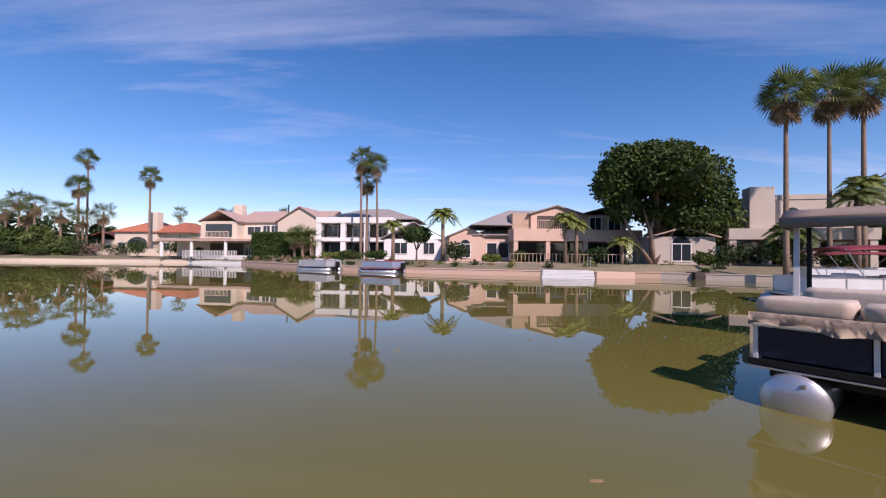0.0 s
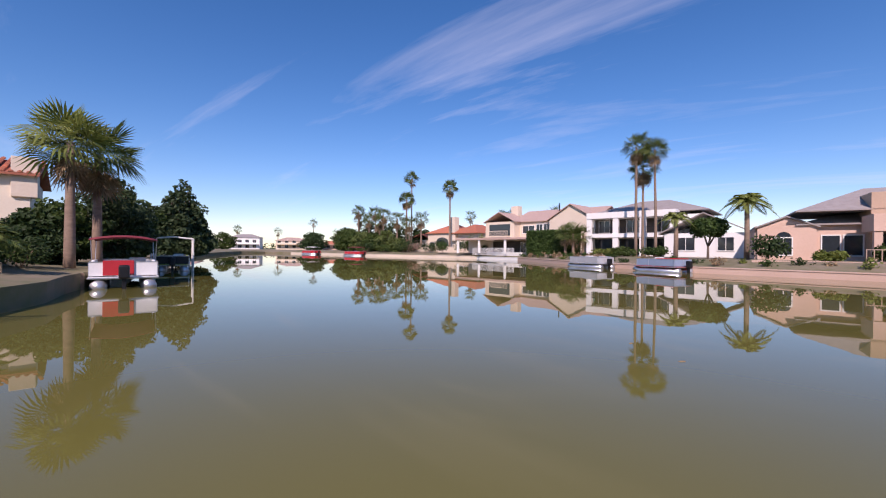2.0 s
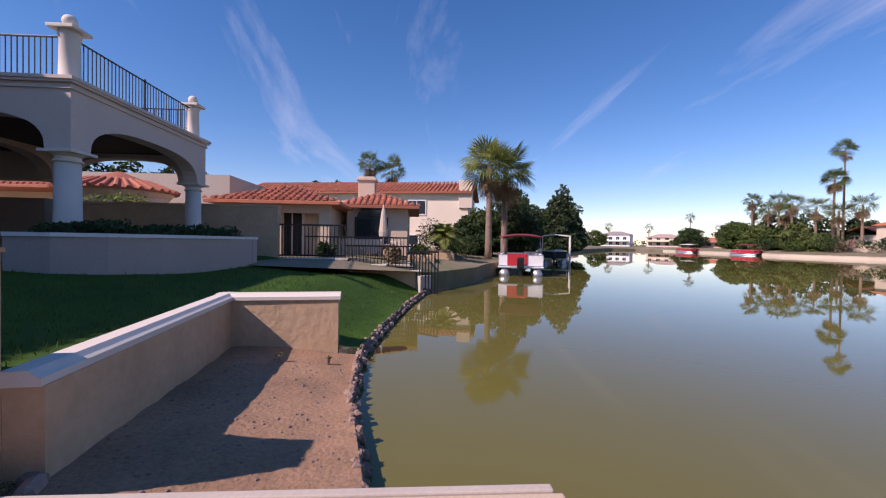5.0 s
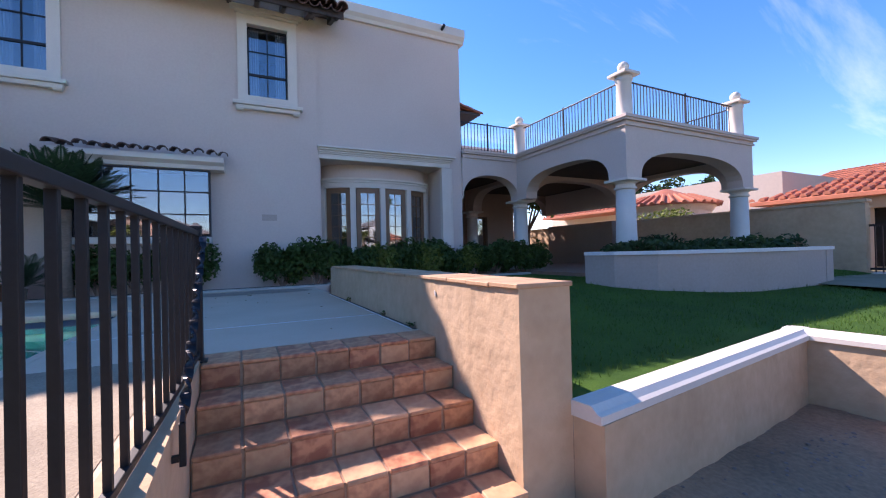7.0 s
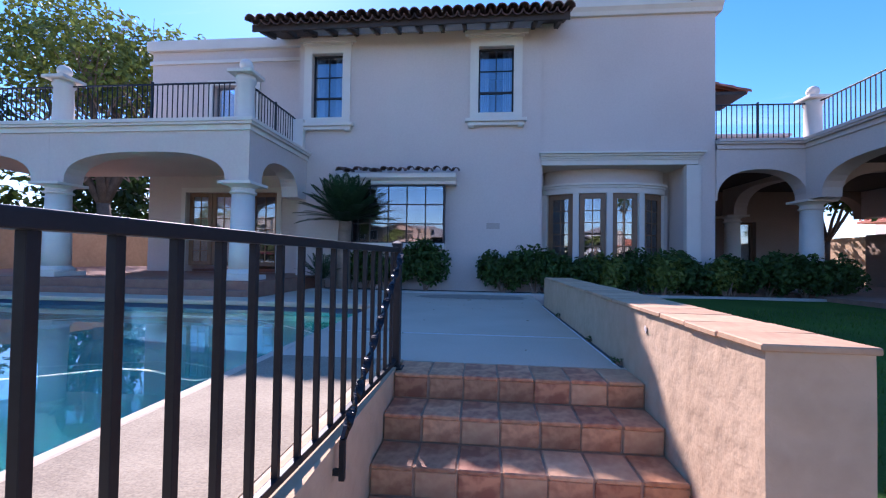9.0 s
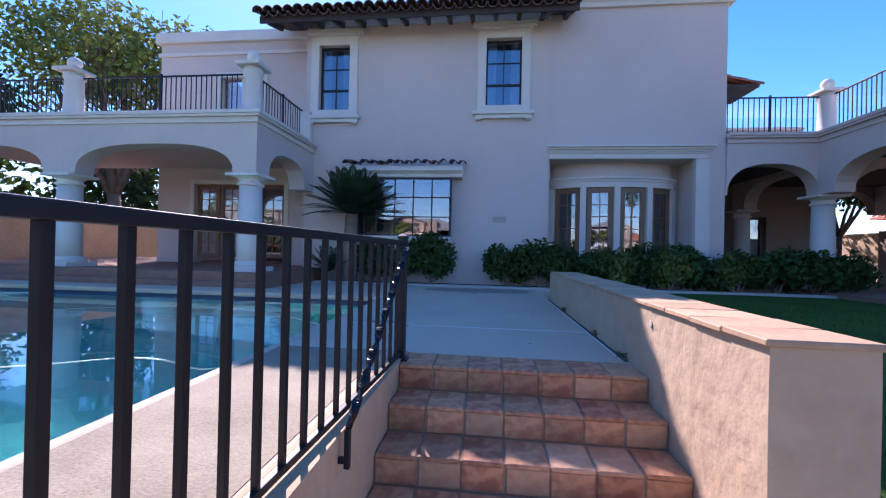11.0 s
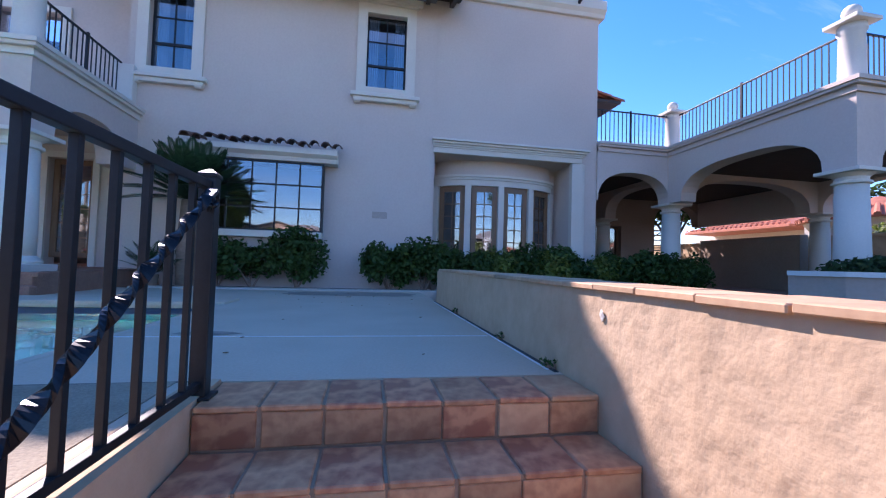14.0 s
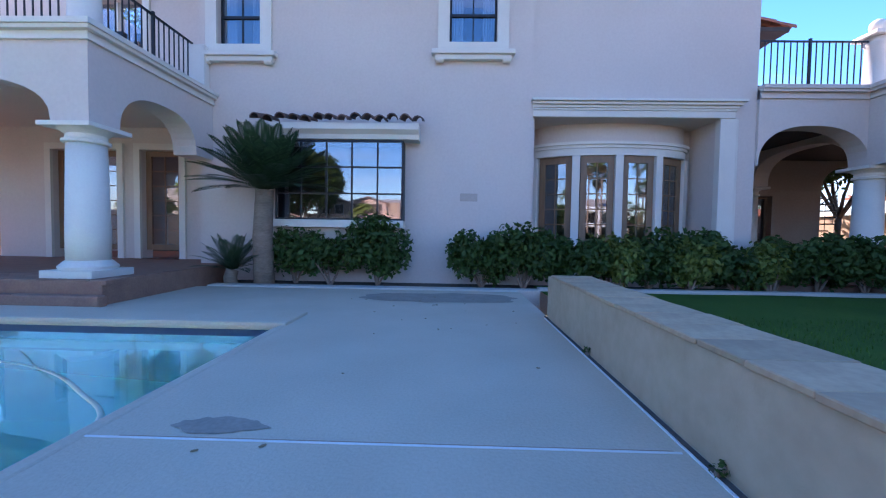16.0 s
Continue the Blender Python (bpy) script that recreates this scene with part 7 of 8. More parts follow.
part("tabletop", lathe(bmesh.new(), [(0.6, 0.68), (0.6, 0.72)], n=20), CONCRETE, tb)
part("stem", tube(bmesh.new(), [(0, 0.05, 0), (0, 0.05, 0.68)], 0.05), IRON, tb)

rnd = thing("neighbour_house", "round stucco garden room with a red tiled cone roof", "house", (-18.4, -13.0, -0.2))
part("wall", lathe(bmesh.new(), [(1.9, 0), (1.9, 2.75)], n=28), CREAM, rnd)
part("eave", lathe(bmesh.new(), [(1.95, 2.55), (2.1, 2.76), (2.1, 2.80)], n=28), CREAM, rnd)
rr_ = part("roof", lathe(bmesh.new(), [(2.3, 2.8), (2.3, 2.86), (0.1, 3.75)], n=28), TILE, rnd, "red clay tile cone")
rib = None
for k in range(34):
    if rib is None:
        rib = part("roof_tile", tube(bmesh.new(), [(2.34, 0, 2.86), (1.2, 0, 3.33)], 0.10, 7, 0.07), TILE, rr_).data
    else:
        share("roof_tile", rib, pose(0, 0, 0, 0, 0, 360 * k / 34), rr_)
wh = thing("neighbour_house", "two-storey white house with a long red tiled roof", "house", (-42.9, -17.5, -0.6), 78)
house_block(wh, 0, 23.5, 0, 9, 0, 6.0, WARMWHITE)
part("roof", gable_roof(bmesh.new(), 0, 23.5, 0, 9, 6.05, 1.5, along="x", o=0.5), TILE, wh, "red clay tile roof")
tile_rows(-0.4, 23.9, -0.45, 6.07, 4.9, 1.6, 0.42, 0.14, TILE_JOINED, wh, hipped=False)
for x in (12.2, 17.6):
    far_window(wh, x, 3.9, 1.7, 1.3)
for x in (9.5, 16.3):
    far_window(wh, x, 0.9, 2.3, 0.9)
part("parapet", box(22.6, 23.9, -0.2, 1.0, 4.5, 7.2, 0.04), CREAM, wh)
tan_h = thing("neighbour_house", "low flat-roofed tan house behind the boundary wall", "house", (-21.5, -18, -0.2), 90)
house_block(tan_h, 0, 8.5, 0, 8, 0, 4.2, BEIGE)
house_block(tan_h, -9.0, -0.5, 2, 9, 0, 3.4, CREAM)
part("roof", hip_roof(bmesh.new(), -7.0, -1.0, 0.2, 7, 3.4, 1.2), TILE, tan_h)
tile_rows(-7.4, -0.6, -0.2, 3.42, 2.6, 0.9, 0.32, 0.11, TILE_JOINED, tan_h)

# ---------------------------------------------------------------- trees and palms beyond
fan_palm("fan_palm", "tall slim fan palm on the far shore", (-11.6, 60.3, -0.2), 15.0, 1.9, 201, 46, 0.26, 0.7)
fan_palm("fan_palm", "tall slim fan palm on the far shore", (-9.4, 61.3, -0.2), 14.3, 1.8, 202, 46, 0.24, 0.3, lean=0.9)
fan_palm("fan_palm", "fan palm with a full crown behind the taller ones", (-11.2, 62.6, -0.2), 12.4, 2.0, 203, 46, 0.24, 0.8)
fan_palm("fan_palm", "tall fan palm before the red-roofed house", (-60.5, 84.0, -0.2), 16.6, 2.2, 204, 46, 0.34, 0.4)
fan_palm("fan_palm", "very tall slim fan palm", (-76.7, 87.5, -0.2), 21.0, 2.2, 205, 44, 0.3, 0.3)
fan_palm("fan_palm", "tall fan palm with drooping skirt", (-76.0, 84.6, -0.2), 14.8, 2.4, 206, 46, 0.36, 0.8)
fan_palm("fan_palm", "tall fan palm beside the boat docks", (26.6, 31.4, -0.9), 14.0, 1.9, 207, 60, 0.25, 0.9)
fan_palm("fan_palm", "tall fan palm with a thick skirt of dead fronds", (35.7, 37.7, -0.3), 16.3, 2.3, 208, 60, 0.26, 1.2)
fan_palm("fan_palm", "tall fan palm with a thick skirt of dead fronds", (39.4, 38.3, -0.3), 17.0, 2.3, 209, 60, 0.3, 1.2)
for k, (x, y, hh) in enumerate(((-86, 84, 9), (-82.5, 82, 10.5), (-80, 85, 9.5), (-90, 86, 12), (-95, 88, 10), (-73.5, 83, 8), (-71.8, 86, 9.2), (-100, 88, 13), (-104, 92, 11))):
    fan_palm("fan_palm", "bushy fan palm in a dense lakeside clump", (x, y, -0.2), hh, 2.4, 220 + k, 44, 0.34, 0.8, 9, group="palm clump")
for k, (x, y, hh) in enumerate(((-40.5, 104, 10.5), (-36.0, 104, 10.5), (-78, 120, 12.5), (-64, 118, 12), (-58, 115, 12))):
    fan_palm("fan_palm", "small distant palm above the roofs", (x, y, -0.2), hh, 2.3, 240 + k, 36, 0.3, 0.4, 9, group="distant palms")
for k, (x, y, hh) in enumerate(((-190, 134, 15), (-175, 138, 9), (-205, 122, 10), (-225, 110, 11), (-165, 148, 12), (-140, 136, 11), (-155, 142, 14))):
    fan_palm("fan_palm", "small distant palm at the lake's end", (x, y, -0.2), hh, 2.6, 250 + k, 30, 0.35, 0.4, 8, group="palms at the lake's end")
fan_palm("fan_palm", "stout fan palm beside the neighbour's dock", (-25.4, 5.3, -0.4), 6.1, 2.0, 260, 52, 0.3, 0.35, 13, PALMLIGHT)
fan_palm("fan_palm", "stout fan palm beside the neighbour's dock", (-26.6, 6.6, -0.4), 5.9, 2.0, 261, 52, 0.3, 0.5, 13)
fan_palm("fan_palm", "fan palm far behind the white house", (-66, -7.2, 0), 13.2, 2.2, 262, 44, 0.3, 0.6)
fan_palm("fan_palm", "fan palm far behind the white house", (-66, -3.6, 0), 12.2, 2.3, 263, 44, 0.3, 0.6)
for k, (x, y) in enumerate(((-20.6, 66.0), (-22.0, 65.4), (-23.6, 66.2))):
    fan_palm("fan_palm", "short bushy fan palm by the hedge", (x, y, -0.2), 3.6, 1.9, 270 + k, 40, 0.3, 0.3, 10, group="short palms")
feather_palm("queen_palm", "queen palm with drooping yellow-green fronds", (0.6, 48.3, -0.3), 5.6, 2.9, 280, 20, 22, 0.2, PALMLIGHT, 0.0, 0.05)
feather_palm("queen_palm", "queen palm leaning before the white house", (-5.4, 49.5, -0.3), 4.4, 2.4, 281, 18, 20, 0.2, PALMLIGHT, 0.0, 0.05)
feather_palm("queen_palm", "queen palm before the tan house", (13.3, 42.6, -0.4), 4.8, 2.6, 282, 20, 22, 0.16, PALMLIGHT, 0.0, 0.05)
feather_palm("queen_palm", "queen palm before the tan house", (14.3, 42.2, -0.4), 4.2, 2.2, 283, 18, 20, 0.16, PALMLIGHT, 0.0, 0.05)
feather_palm("queen_palm", "queen palm beside the big tree", (18.2, 40.5, -0.4), 2.4, 2.2, 284, 18, 20, 0.18, PALMLIGHT, 0.0, 0.05)
for k, (x, y, hh) in enumerate(((34.5, 34.0, 6.0), (37.5, 36.5, 7.5), (31.0, 36.5, 3.2), (33, 38.5, 3.6), (41, 36, 8.5))):
    feather_palm("queen_palm", "feathery palm in the garden by the docks", (x, y, -0.4), hh, 3.0, 290 + k, 20, 22, 0.2, PALMLIGHT if k % 2 else PALMLEAF, 0.0, 0.05)
feather_palm("pygmy_palm", "low feathery palm on the neighbour's terrace", (-20.6, 2.0, 0), 0.9, 1.7, 297, 22, 24, 0.14, PALMLIGHT, 0.2, 0.04)

big_tree = tree("ficus_tree", "huge dense dark green ficus tree at the far shore", (24.0, 44.5, -0.3), 13.2, 6.6, 300, 16, 26000, 0.24, LEAF, 0.7, 0.26, "tree", 0.8)
lob = [(5.6, 1.0, 7.0, 3.0, 3, 3.2), (6.8, 0.5, 5.2, 2.0, 2.4, 2.4), (-4.6, 0, 8.6, 2.4, 2.6, 2.6), (-4.2, 0, 10.4, 1.8, 2, 1.8), (3.4, -0.5, 4.9, 2.9, 2.6, 1.9), (5.4, 0, 4.0, 2.3, 2.3, 1.7), (-3.9, 0, 6.3, 1.9, 2, 1.7), (0.6, 0.4, 5.8, 3.0, 2.6, 1.8)]
leaf_cloud("crown", lob, 11000, 0.26, LEAF, big_tree, 301)
bm = bmesh.new(); rng = random.Random(31)
branches(bm, (-1.0, -0.5, 0), [(-4.5, -1, 5.5), (-2.5, -1.4, 6), (-1.0, -1, 6.2), (1.8, -1.2, 6)], 0.28, rng, 0.3)
part("branching_limb", bm, BARK, big_tree, "pale spreading limbs", True)
t = tree("ball_tree", "neatly clipped round green tree", (-2.6, 50.2, -0.3), 4.4, 1.75, 310, 11, 4800, 0.14, LEAF_HEDGE, 0.14, 0.34, "tree", 1.1)
hedge("hedge", "tall clipped green hedge before the cream house", (-31.6, 68.4, -0.2), 9.6, 1.6, 4.2, 311, 7000, 0.16, LEAF_HEDGE, -10)
for k, (x, y, rx, hh, m) in enumerate(((-57.5, 77, 2.6, 3.4, LEAF_HEDGE), (-52, 77.5, 2.8, 3.6, LEAF), (-64, 80, 3.2, 3.0, LEAF_DARK), (-50.5, 81, 2.5, 5.0, LEAF_YELLOW), (-68, 79, 2.5, 2.6, TWIG), (-70.5, 78, 3.4, 4.2, LEAF_DARK), (-77, 77, 3.2, 2.4, LEAF), (-84, 77, 3, 3, LEAF_DARK), (-15, 59, 2.2, 1.4, LEAF_YELLOW), (-12.5, 58.2, 2.2, 1.6, LEAF), (-9, 58, 1.8, 1.6, LEAF_HEDGE), (1.8, 46.0, 2.0, 2.6, LEAF_DARK), (9.5, 46.6, 1.2, 1.5, LEAF), (14.5, 45, 1.6, 1.6, LEAF_DARK), (17.0, 44, 1.4, 2.0, LEAF_DARK), (28.0, 38.5, 2.4, 2.4, LEAF_DARK), (31, 37, 2.0, 2.6, LEAF), (35, 37, 2.4, 2.2, LEAF_DARK), (25.6, 39, 1.6, 1.6, LEAF), (-44, 75.5, 1.8, 2.2, LEAF_HEDGE), (38, 33, 2.4, 1.6, LEAF_YELLOW), (6.2, 47, 1.0, 1.1, LEAF_YELLOW))):
    shrub("garden_bush", "rounded garden bush on the far shore", (x, y, -0.3), rx, rx * 0.7, hh, 320 + k, 1100, 0.14, m, "far garden bushes", "bush")
for k in range(14):
    x, y = -31 + k * 1.35, 69.0 - k * 1.15
    shrub("border_plant", "small rounded border plant above the sea wall", (x, y - 0.4, -0.35), 0.5, 0.4, 0.75, 350 + k, 160, 0.09, LEAF_HEDGE if k % 3 else THATCH, "border plants")
for k, (x, y, hh, r) in enumerate(((-92, 83, 6.5, 4), (-86.5, 82, 6, 3.6), (-81, 81.5, 6.5, 3.4), (-98, 84, 7, 4.2), (-74.5, 80.5, 4, 2.6), (-104, 86, 7.5, 4.5))):
    tree("tree", "dense green tree in a lakeside clump", (x, y, -0.5), hh, r, 480 + k, 9, 3600, 0.28, LEAF if k % 2 else PALMLEAF, 0.3, 0.05, form="full")
# dense trees behind the clump and beyond the roofs
for k, (x, y, hh, r, m) in enumerate(((-88, 92, 9, 6, LEAF_DARK), (-97, 92, 9.5, 6.5, LEAF_DARK), (-78, 93, 7.5, 5, LEAF_DARK), (-108, 92, 8, 6, LEAF), (-118, 98, 9, 6, LEAF_DARK), (-155, 110, 8, 6.5, LEAF_DARK), (-170, 120, 9, 7, LEAF_DARK), (-186, 85, 8, 6, LEAF), (-135, 120, 7, 6, LEAF_DARK), (-60, 122, 8, 6, LEAF_DARK), (35, 62, 9.0, 5, LEAF_DARK), (42, 60, 9.5, 5, LEAF_DARK), (49, 46, 9, 6, LEAF_YELLOW), (46, 40, 7, 4, LEAF), (-46, 108, 8, 5, LEAF_DARK))):
    tree("tree", "dense green tree beyond the lakeside gardens", (x, y, -0.3), hh, r, 400 + k, 8, 3400, 0.34, m, 0.4, 0.2, form="full")
for k, (x, y, hh, r) in enumerate(((-46.5, 18.0, 8.6, 3.6), (-50, 19.5, 7.6, 3.4), (-43.8, 16.0, 6.8, 2.8), (-54, 21.5, 6.5, 3.2), (-62, 24, 6, 3.4))):
    tree("pine_tree", "feathery dark pine by the shore", (x, y, -0.3), hh, r, 430 + k, 14, 5200, 0.2, LEAF_PINE, 0.25, 0.12, "pine tree", 0.45, "cone")
for k, (x, y, hh, r, m) in enumerate(((-31.5, 8.2, 6.0, 2.6, LEAF_PINE), (-34.5, 9.6, 5.6, 2.6, LEAF), (-30, 5.8, 4.0, 2.2, LEAF), (-28.5, 4.6, 3.2, 1.8, LEAF_DARK), (-38, 11.0, 3.6, 2.0, LEAF_DARK))):
    tree("tree", "leafy tree beside the neighbour's dock", (x, y, -0.4), hh * 0.92, r, 440 + k, 10, 6500, 0.13, m, 0.2, 0.06, form="full")
for k in range(8):
    tree("tree", "dark tree behind the white house roof", (-58 - 1.2 * (k % 2), -14 + k * 2.7, 0), 9.6 + 0.5 * math.sin(k * 2.2), 2.6, 450 + k, 6, 2600, 0.24, LEAF_DARK, 0.3, 0.3, form="full")
for k in range(4):
    tree("tree", "dark tree behind the tan house", (-31, -24 + k * 2.6, 0), 7.0 - 0.4 * k, 2.4, 460 + k, 6, 2400, 0.2, LEAF_DARK, 0.3, 0.3, form="full")
for k, (x, y, rx, hh, m) in enumerate(((-19.0, 0.9, 0.8, 0.9, LEAF), (-23.5, 2.6, 1.6, 1.8, LEAF), (-24.5, 3.5, 1.4, 1.5, LEAF_DARK), (-28, 4.5, 2.0, 2.4, LEAF_DARK), (-14.9, -0.3, 0.45, 0.9, THATCH), (-15.6, -3.0, 0.5, 0.9, LEAF_DARK), (-26.5, 1.5, 2.0, 2.6, LEAF_DARK))):
    shrub("garden_bush", "leafy bush on the neighbour's terrace", (x, y, -0.4), rx, rx * 0.8, hh, 470 + k, 1300, 0.07, m, "", "bush")
# low band of distant trees round the horizon
band = [(2.2 * 130 * math.cos(a) - 60, 2.2 * 130 * math.sin(a) + 40, 1.5, 14, 14, 4.5 + 2 * math.sin(k * 3.1)) for k, a in enumerate(np.linspace(0.2, 6.2, 60))]
tagged(leaf_cloud("distant_trees", band, 14000, 1.0, LEAF_DARK, None, 500, 0.5), "distant belt of green trees", "trees", kind="stuff")
for k in range(34):
    f = k / 33
    x = -33 + 58 * f
    y = np.interp(x, [-33, -22, -12, -3, 5, 12, 20, 27], [68, 57, 48, 42.5, 40, 38, 37, 33])
    shrub("border_plant", "small plant above the far sea wall", (x, float(y) + 1.6 + 0.8 * math.sin(k * 2.7), -0.75), 0.7 + 0.3 * math.sin(k * 1.9), 0.5, 0.9 + 0.35 * math.sin(k * 3.3), 800 + k, 150, 0.1, (LEAF_HEDGE, LEAF_DARK, THATCH, LEAF_YELLOW)[k % 4], "border plants")
# bits of debris floating on the lake
for k, (x, y) in enumerate(((2.4, 4.0), (0.2, 8.5), (-0.8, 9.4), (3.0, 9.6))):
    bm = bmesh.new(); sphere(bm, (0, 0, 0), 0.05, 6, 0.25)
    ob = part("floating_leaf", bm, THATCH, None)
    ob.matrix_basis = pose(x, y, WATER, 0, 0, 40 * k) @ Matrix.Diagonal((1.4, 0.5, 1, 1))
    tagged(ob, "small pale leaf floating on the lake", "leaf", "floating leaves")
# ---------------------------------------------------------------- pieces: tiles and bricks
rng = random.Random(77)
KINDS = (SALTILLO, SALTILLO_RED, SALTILLO_PALE)
risers = [tile_mesh("riser_tile", TW - 0.011, 0.026, RISE - 0.030, 0.005, m, 2) for m in KINDS]
treads = {d: [tile_mesh("tread_tile", TW - 0.011, d, 0.026, 0.006, m, 1) for m in KINDS] for d in (RUN - 0.016, TREAD5 - 0.016)}
kind_of = lambda red: rng.choices((0, 1, 2), (5, red, 2))[0]
for k in range(5):
    z = LAND_Z + RISE * (k + 1)
    y = NOSE_Y - RUN * k
    d = (RUN if k < 4 else TREAD5) - 0.016
    for c in range(COLS):
        x = STAIR_X0 + TW * (c + 0.5)
        share("tread_tile", treads[d][kind_of(9 if k == 4 else 2)], pose(x, y - d / 2 + 0.004, z - 0.012 + rng.uniform(-0.002, 0.002), rng.uniform(-0.5, 0.5), rng.uniform(-0.4, 0.4), rng.uniform(-0.4, 0.4)), steps)
        share("riser_tile", risers[kind_of(2)], pose(x + rng.uniform(-0.004, 0.004), y - 0.012, z - RISE / 2 - 0.012, rng.uniform(-0.4, 0.4), 0, rng.uniform(-0.4, 0.4)), steps)
cap = tile_mesh("cap_tile", 0.43, 0.30 - 0.006, 0.028, 0.005, SALTILLO_CAP, 3)
for k in range(18):
    y = -1.82 - 0.15 - 0.30 * k + 0.012
    share("cap_tile", cap, pose(-1.205 + rng.uniform(-0.006, 0.006), y, 0.484 + rng.uniform(-0.002, 0.002), 0, rng.uniform(-0.6, 0.6), rng.uniform(-0.6, 0.6)), big)
brick = tile_mesh("brick", 0.205, 0.095, 0.06, 0.006, BRICK, 4)
patio, patio_step = bpy.data.objects["patio"], bpy.data.objects["patio_step"]
for k in range(42):
    x = LX - 0.3 + 0.215 * k
    share("brick", brick, pose(x, -7.55, PZ - 0.024, 0, 0, rng.uniform(-0.8, 0.8)), patio)
    share("brick", brick, pose(x, -7.43, 0.106, 0, 0, rng.uniform(-0.8, 0.8)), patio_step)
for k in range(16):
    share("brick", brick, pose(LX - 0.30, -7.7 - 0.215 * k, PZ - 0.024, 0, 0, 90 + rng.uniform(-0.8, 0.8)), patio)
for r_ in range(6):
    for k in range(22):
        share("brick", brick, pose(LX + 0.22 * (k + 0.5 * (r_ % 2)), -7.67 - 0.108 * r_, PZ - 0.026, 0, 0, rng.uniform(-0.8, 0.8)), patio)
# barrel tiles of the main roof and of the window hood
cover, pan = barrel_mesh("roof_tile", 0.46, 0.14, TILE_OLD), barrel_mesh("pan_tile", 0.46, 0.13, TILE_OLD, flip=True)
ang = math.degrees(math.atan(SL))
n = 31
for i in range(n):
    x = RX0 + 0.15 + (RX1 - RX0 - 0.3) * i / (n - 1)
    for j in range(4):
        y = RY + 0.08 - 0.36 * j
        z = RZ + 0.085 - (0.08 - 0.36 * j) * SL + 0.012 * (j % 2)
        share("roof_tile", cover, pose(x + rng.uniform(-0.01, 0.01), y + rng.uniform(-0.02, 0.02), z + 0.03, -ang + rng.uniform(-1, 1), 0, rng.uniform(-1.5, 1.5)), roof)
        if i < n - 1 and j < 2:
            share("pan_tile", pan, pose(x + 0.14, y - 0.03, z + 0.06, -ang, 0, 0), roof)
hood = barrel_mesh("hood_tile", 0.40, 0.10, TILE_OLD)
for i in range(14):
    x = X0 - 0.27 + (X1 - X0 + 0.54) * i / 13
    share("hood_tile", hood, pose(x + rng.uniform(-0.012, 0.012), PY + 0.22 + rng.uniform(-0.03, 0.03), 2.90 + 0.02 * (i % 3), -12 + rng.uniform(-3, 3), 0, rng.uniform(-5, 5)), pw)
# small tiled hood at the back corner of the house, above the terrace
bm = bmesh.new()
bx(bm, -6.75, -5.49, -12.6, -11.4, 5.20, 5.29, 0.01)
part("side_hood", bm, WOOD_DARK, house, "small tiled hood on the side wall")
side = barrel_mesh("side_hood_tile", 0.45, 0.11, TILE)
for i in range(6):
    for j in range(3):
        share("roof_tile", side, pose(-6.88 + 0.4 * j, -12.5 + 0.2 * i, 5.27 + 0.1 * j, -14, 0, 90), house)
# blocks of the far wing seen over the terrace
far_w = thing("west_wing", "low stucco penthouse wall on the roof terrace", "house wing", kind="structure")
part("wall", box(-10.2, -5.5, -15.3, -15.02, 0.1, 5.1), STUCCO, far_w)
part("wall_west", box(-10.2, -9.9, -22.0, -15.302, 0.1, 5.1), STUCCO, far_w)
part("roof", box(-9.898, -5.5, -22.0, -15.302, 4.8, 5.0), CONCRETE, far_w)
part("cap", box(-10.3, -5.5, -15.35, -14.85, 5.102, 5.2, 0.01), STUCCO, far_w)
part("spout", tube(bmesh.new(), [(-10.15, -15.2, 4.85), (-10.55, -15.2, 4.8)], 0.05, 8), TRIM, far_w)
# Tan, darker than the house stucco, stands for deep shade at the back.
part("wall_back", box(-7.7, -5.7, -15.0, -14.7, 0.1, TOP - 0.36), TAN, far_w)
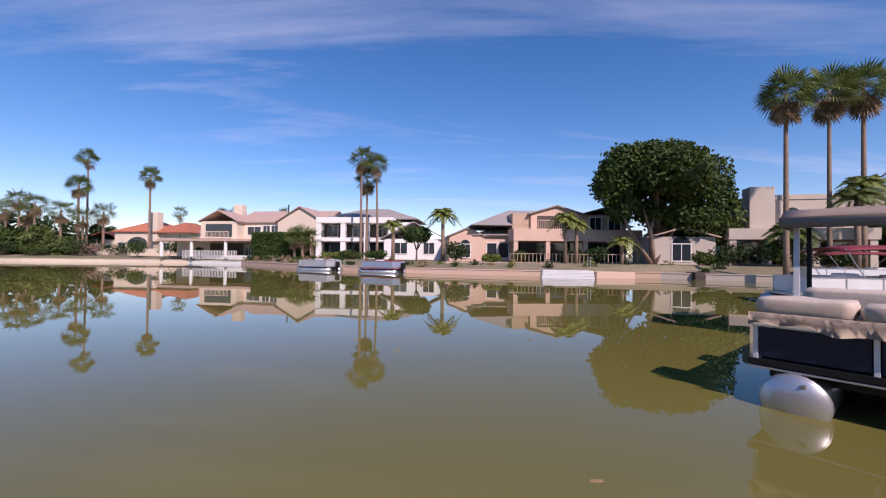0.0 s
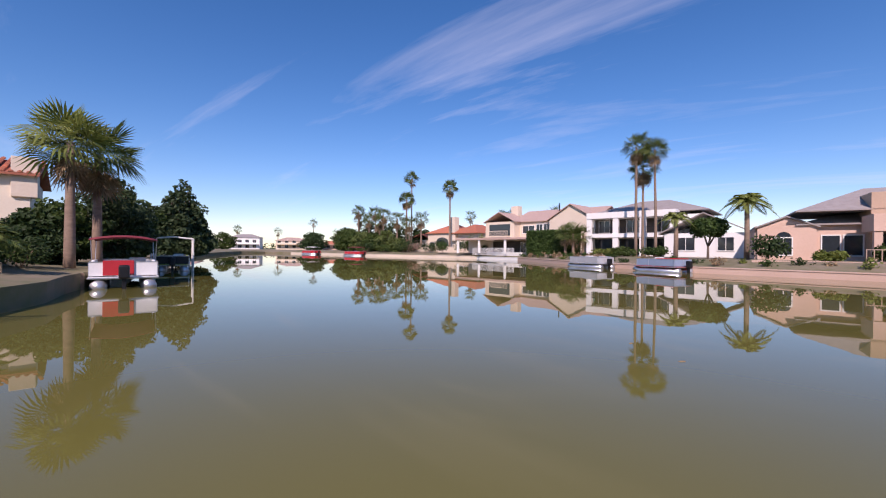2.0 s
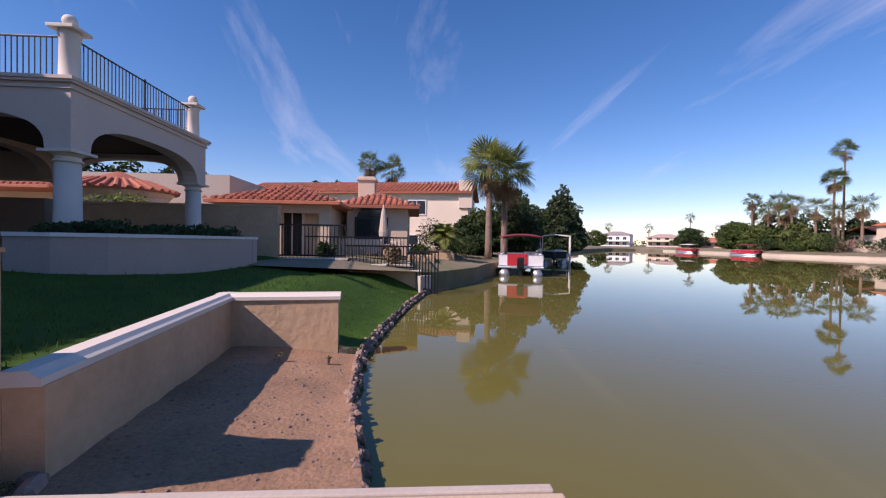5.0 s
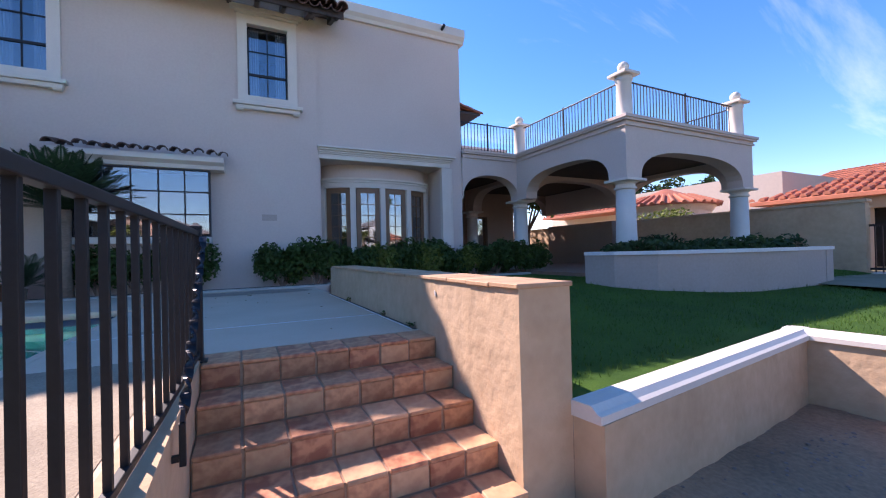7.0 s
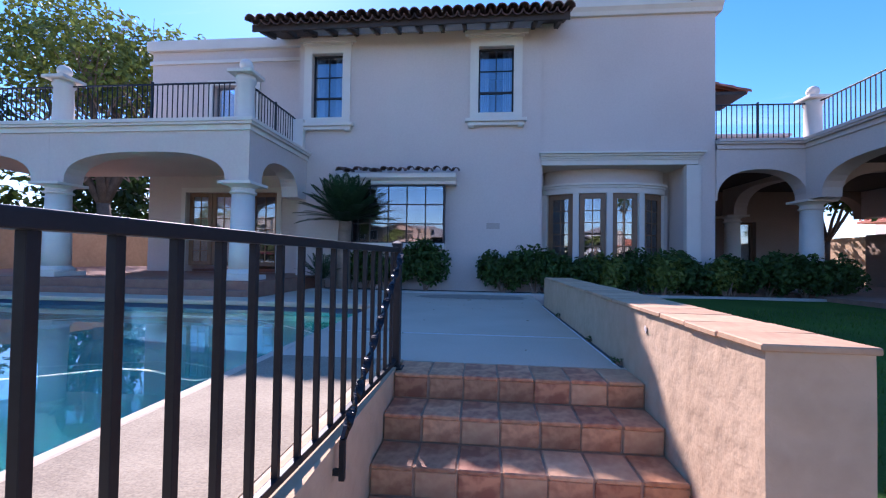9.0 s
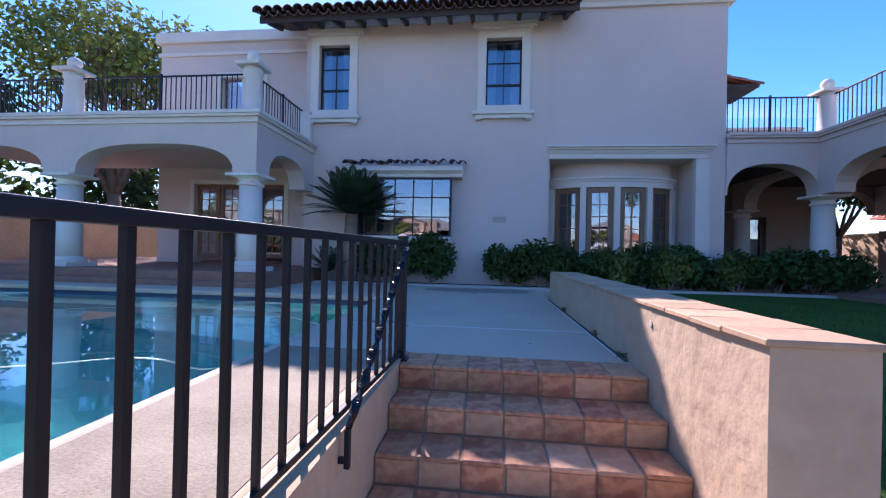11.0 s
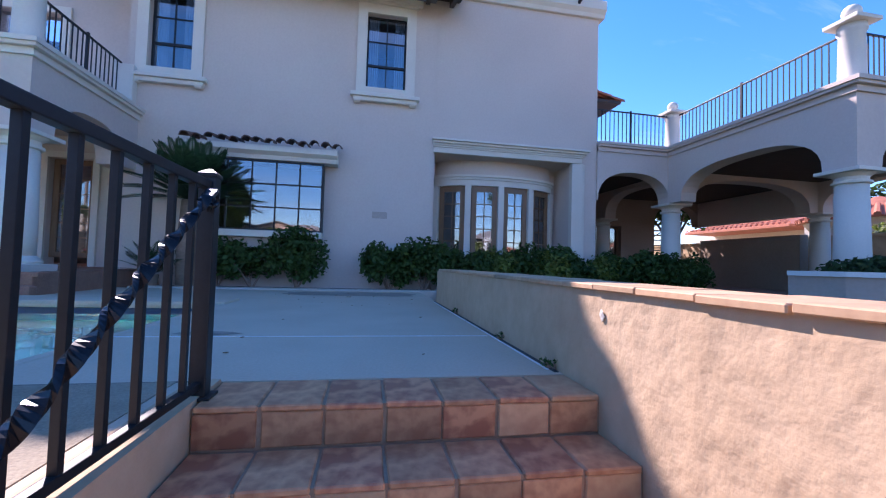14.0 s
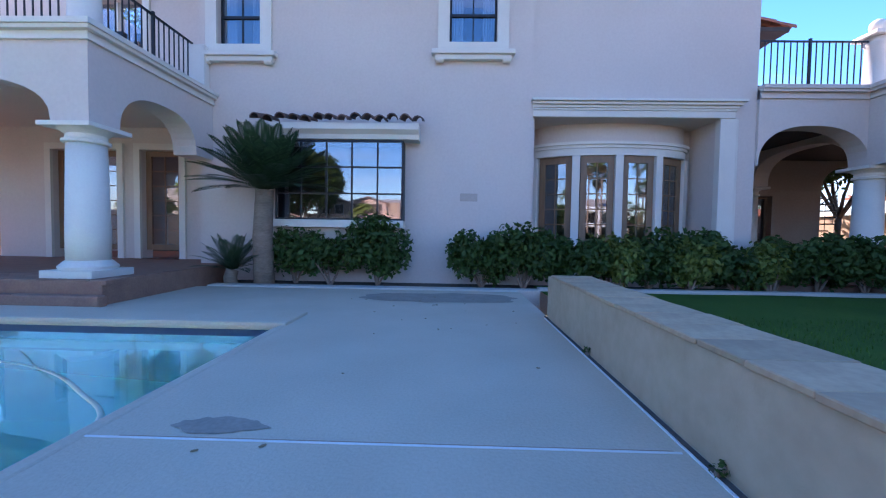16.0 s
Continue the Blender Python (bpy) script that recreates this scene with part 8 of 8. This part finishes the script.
# spiral stair seen through the loggia
sp = thing("spiral_stair", "black iron spiral stair behind the loggia", "spiral stair", (-11.6, -16.6, 0.1))
part("pole", tube(bmesh.new(), [(0, 0, 0), (0, 0, 3.4)], 0.05), IRON, sp)
st = tile_mesh("stair_tread", 0.75, 0.26, 0.04, 0.006, IRON, 6)
for k in range(14):
    a = 22 * k
    share("stair_tread", st, pose(0.4 * math.cos(math.radians(a)), 0.4 * math.sin(math.radians(a)), 0.22 + 0.22 * k, 0, 0, a), sp)
    part("baluster", tube(bmesh.new(), [(0.78 * math.cos(math.radians(a)), 0.78 * math.sin(math.radians(a)), 0.22 + 0.22 * k), (0.78 * math.cos(math.radians(a)), 0.78 * math.sin(math.radians(a)), 1.15 + 0.22 * k)], 0.01, 5), IRON, sp)
part("handrail", tube(bmesh.new(), [(0.78 * math.cos(math.radians(22 * k)), 0.78 * math.sin(math.radians(22 * k)), 1.15 + 0.22 * k) for k in range(14)], 0.02, 6), IRON, sp)

# bits lying on the deck
rng = random.Random(8)
for k in range(26):
    bm = bmesh.new(); sphere(bm, (0, 0, 0), rng.uniform(0.008, 0.016), 6, 0.35)
    ob = part("dry_leaf", bm, THATCH, None)
    ob.matrix_basis = pose(rng.uniform(-0.95, 1.6), rng.uniform(-9, -3.8), 0.006, 0, 0, rng.uniform(0, 180)) @ Matrix.Diagonal((1.6, 0.7, 1, 1))
    tagged(ob, "small dry leaf on the deck", "leaf", "dry leaves on the deck")
# weeds and chipped lumps where wall meets deck and earth
for k, (x, y, z) in enumerate(((-0.99, -3.42, 0.0), (-0.985, -4.3, 0.0), (-0.99, -5.9, 0.0), (-1.3, -1.72, -0.9), (-2.2, -1.9, -0.93), (-3.4, -2.0, -0.93), (-4.4, -1.2, -1.0), (-4.55, -0.6, -1.08))):
    shrub("weed", "small weed in a joint", (x, y, z), 0.06, 0.06, 0.07, 600 + k, 40, 0.012, LEAF, "weeds", "weed", 3)
lump = tile_mesh("stone_lump", 0.16, 0.12, 0.1, 0.03, ROCK, 9)
for x, y, a in ((-1.22, -1.78, 20), (-1.42, -1.66, 70), (-1.34, -1.60, 10)):
    share("stone", lump, pose(x, y, -0.9, 20, 10, a), rocks)
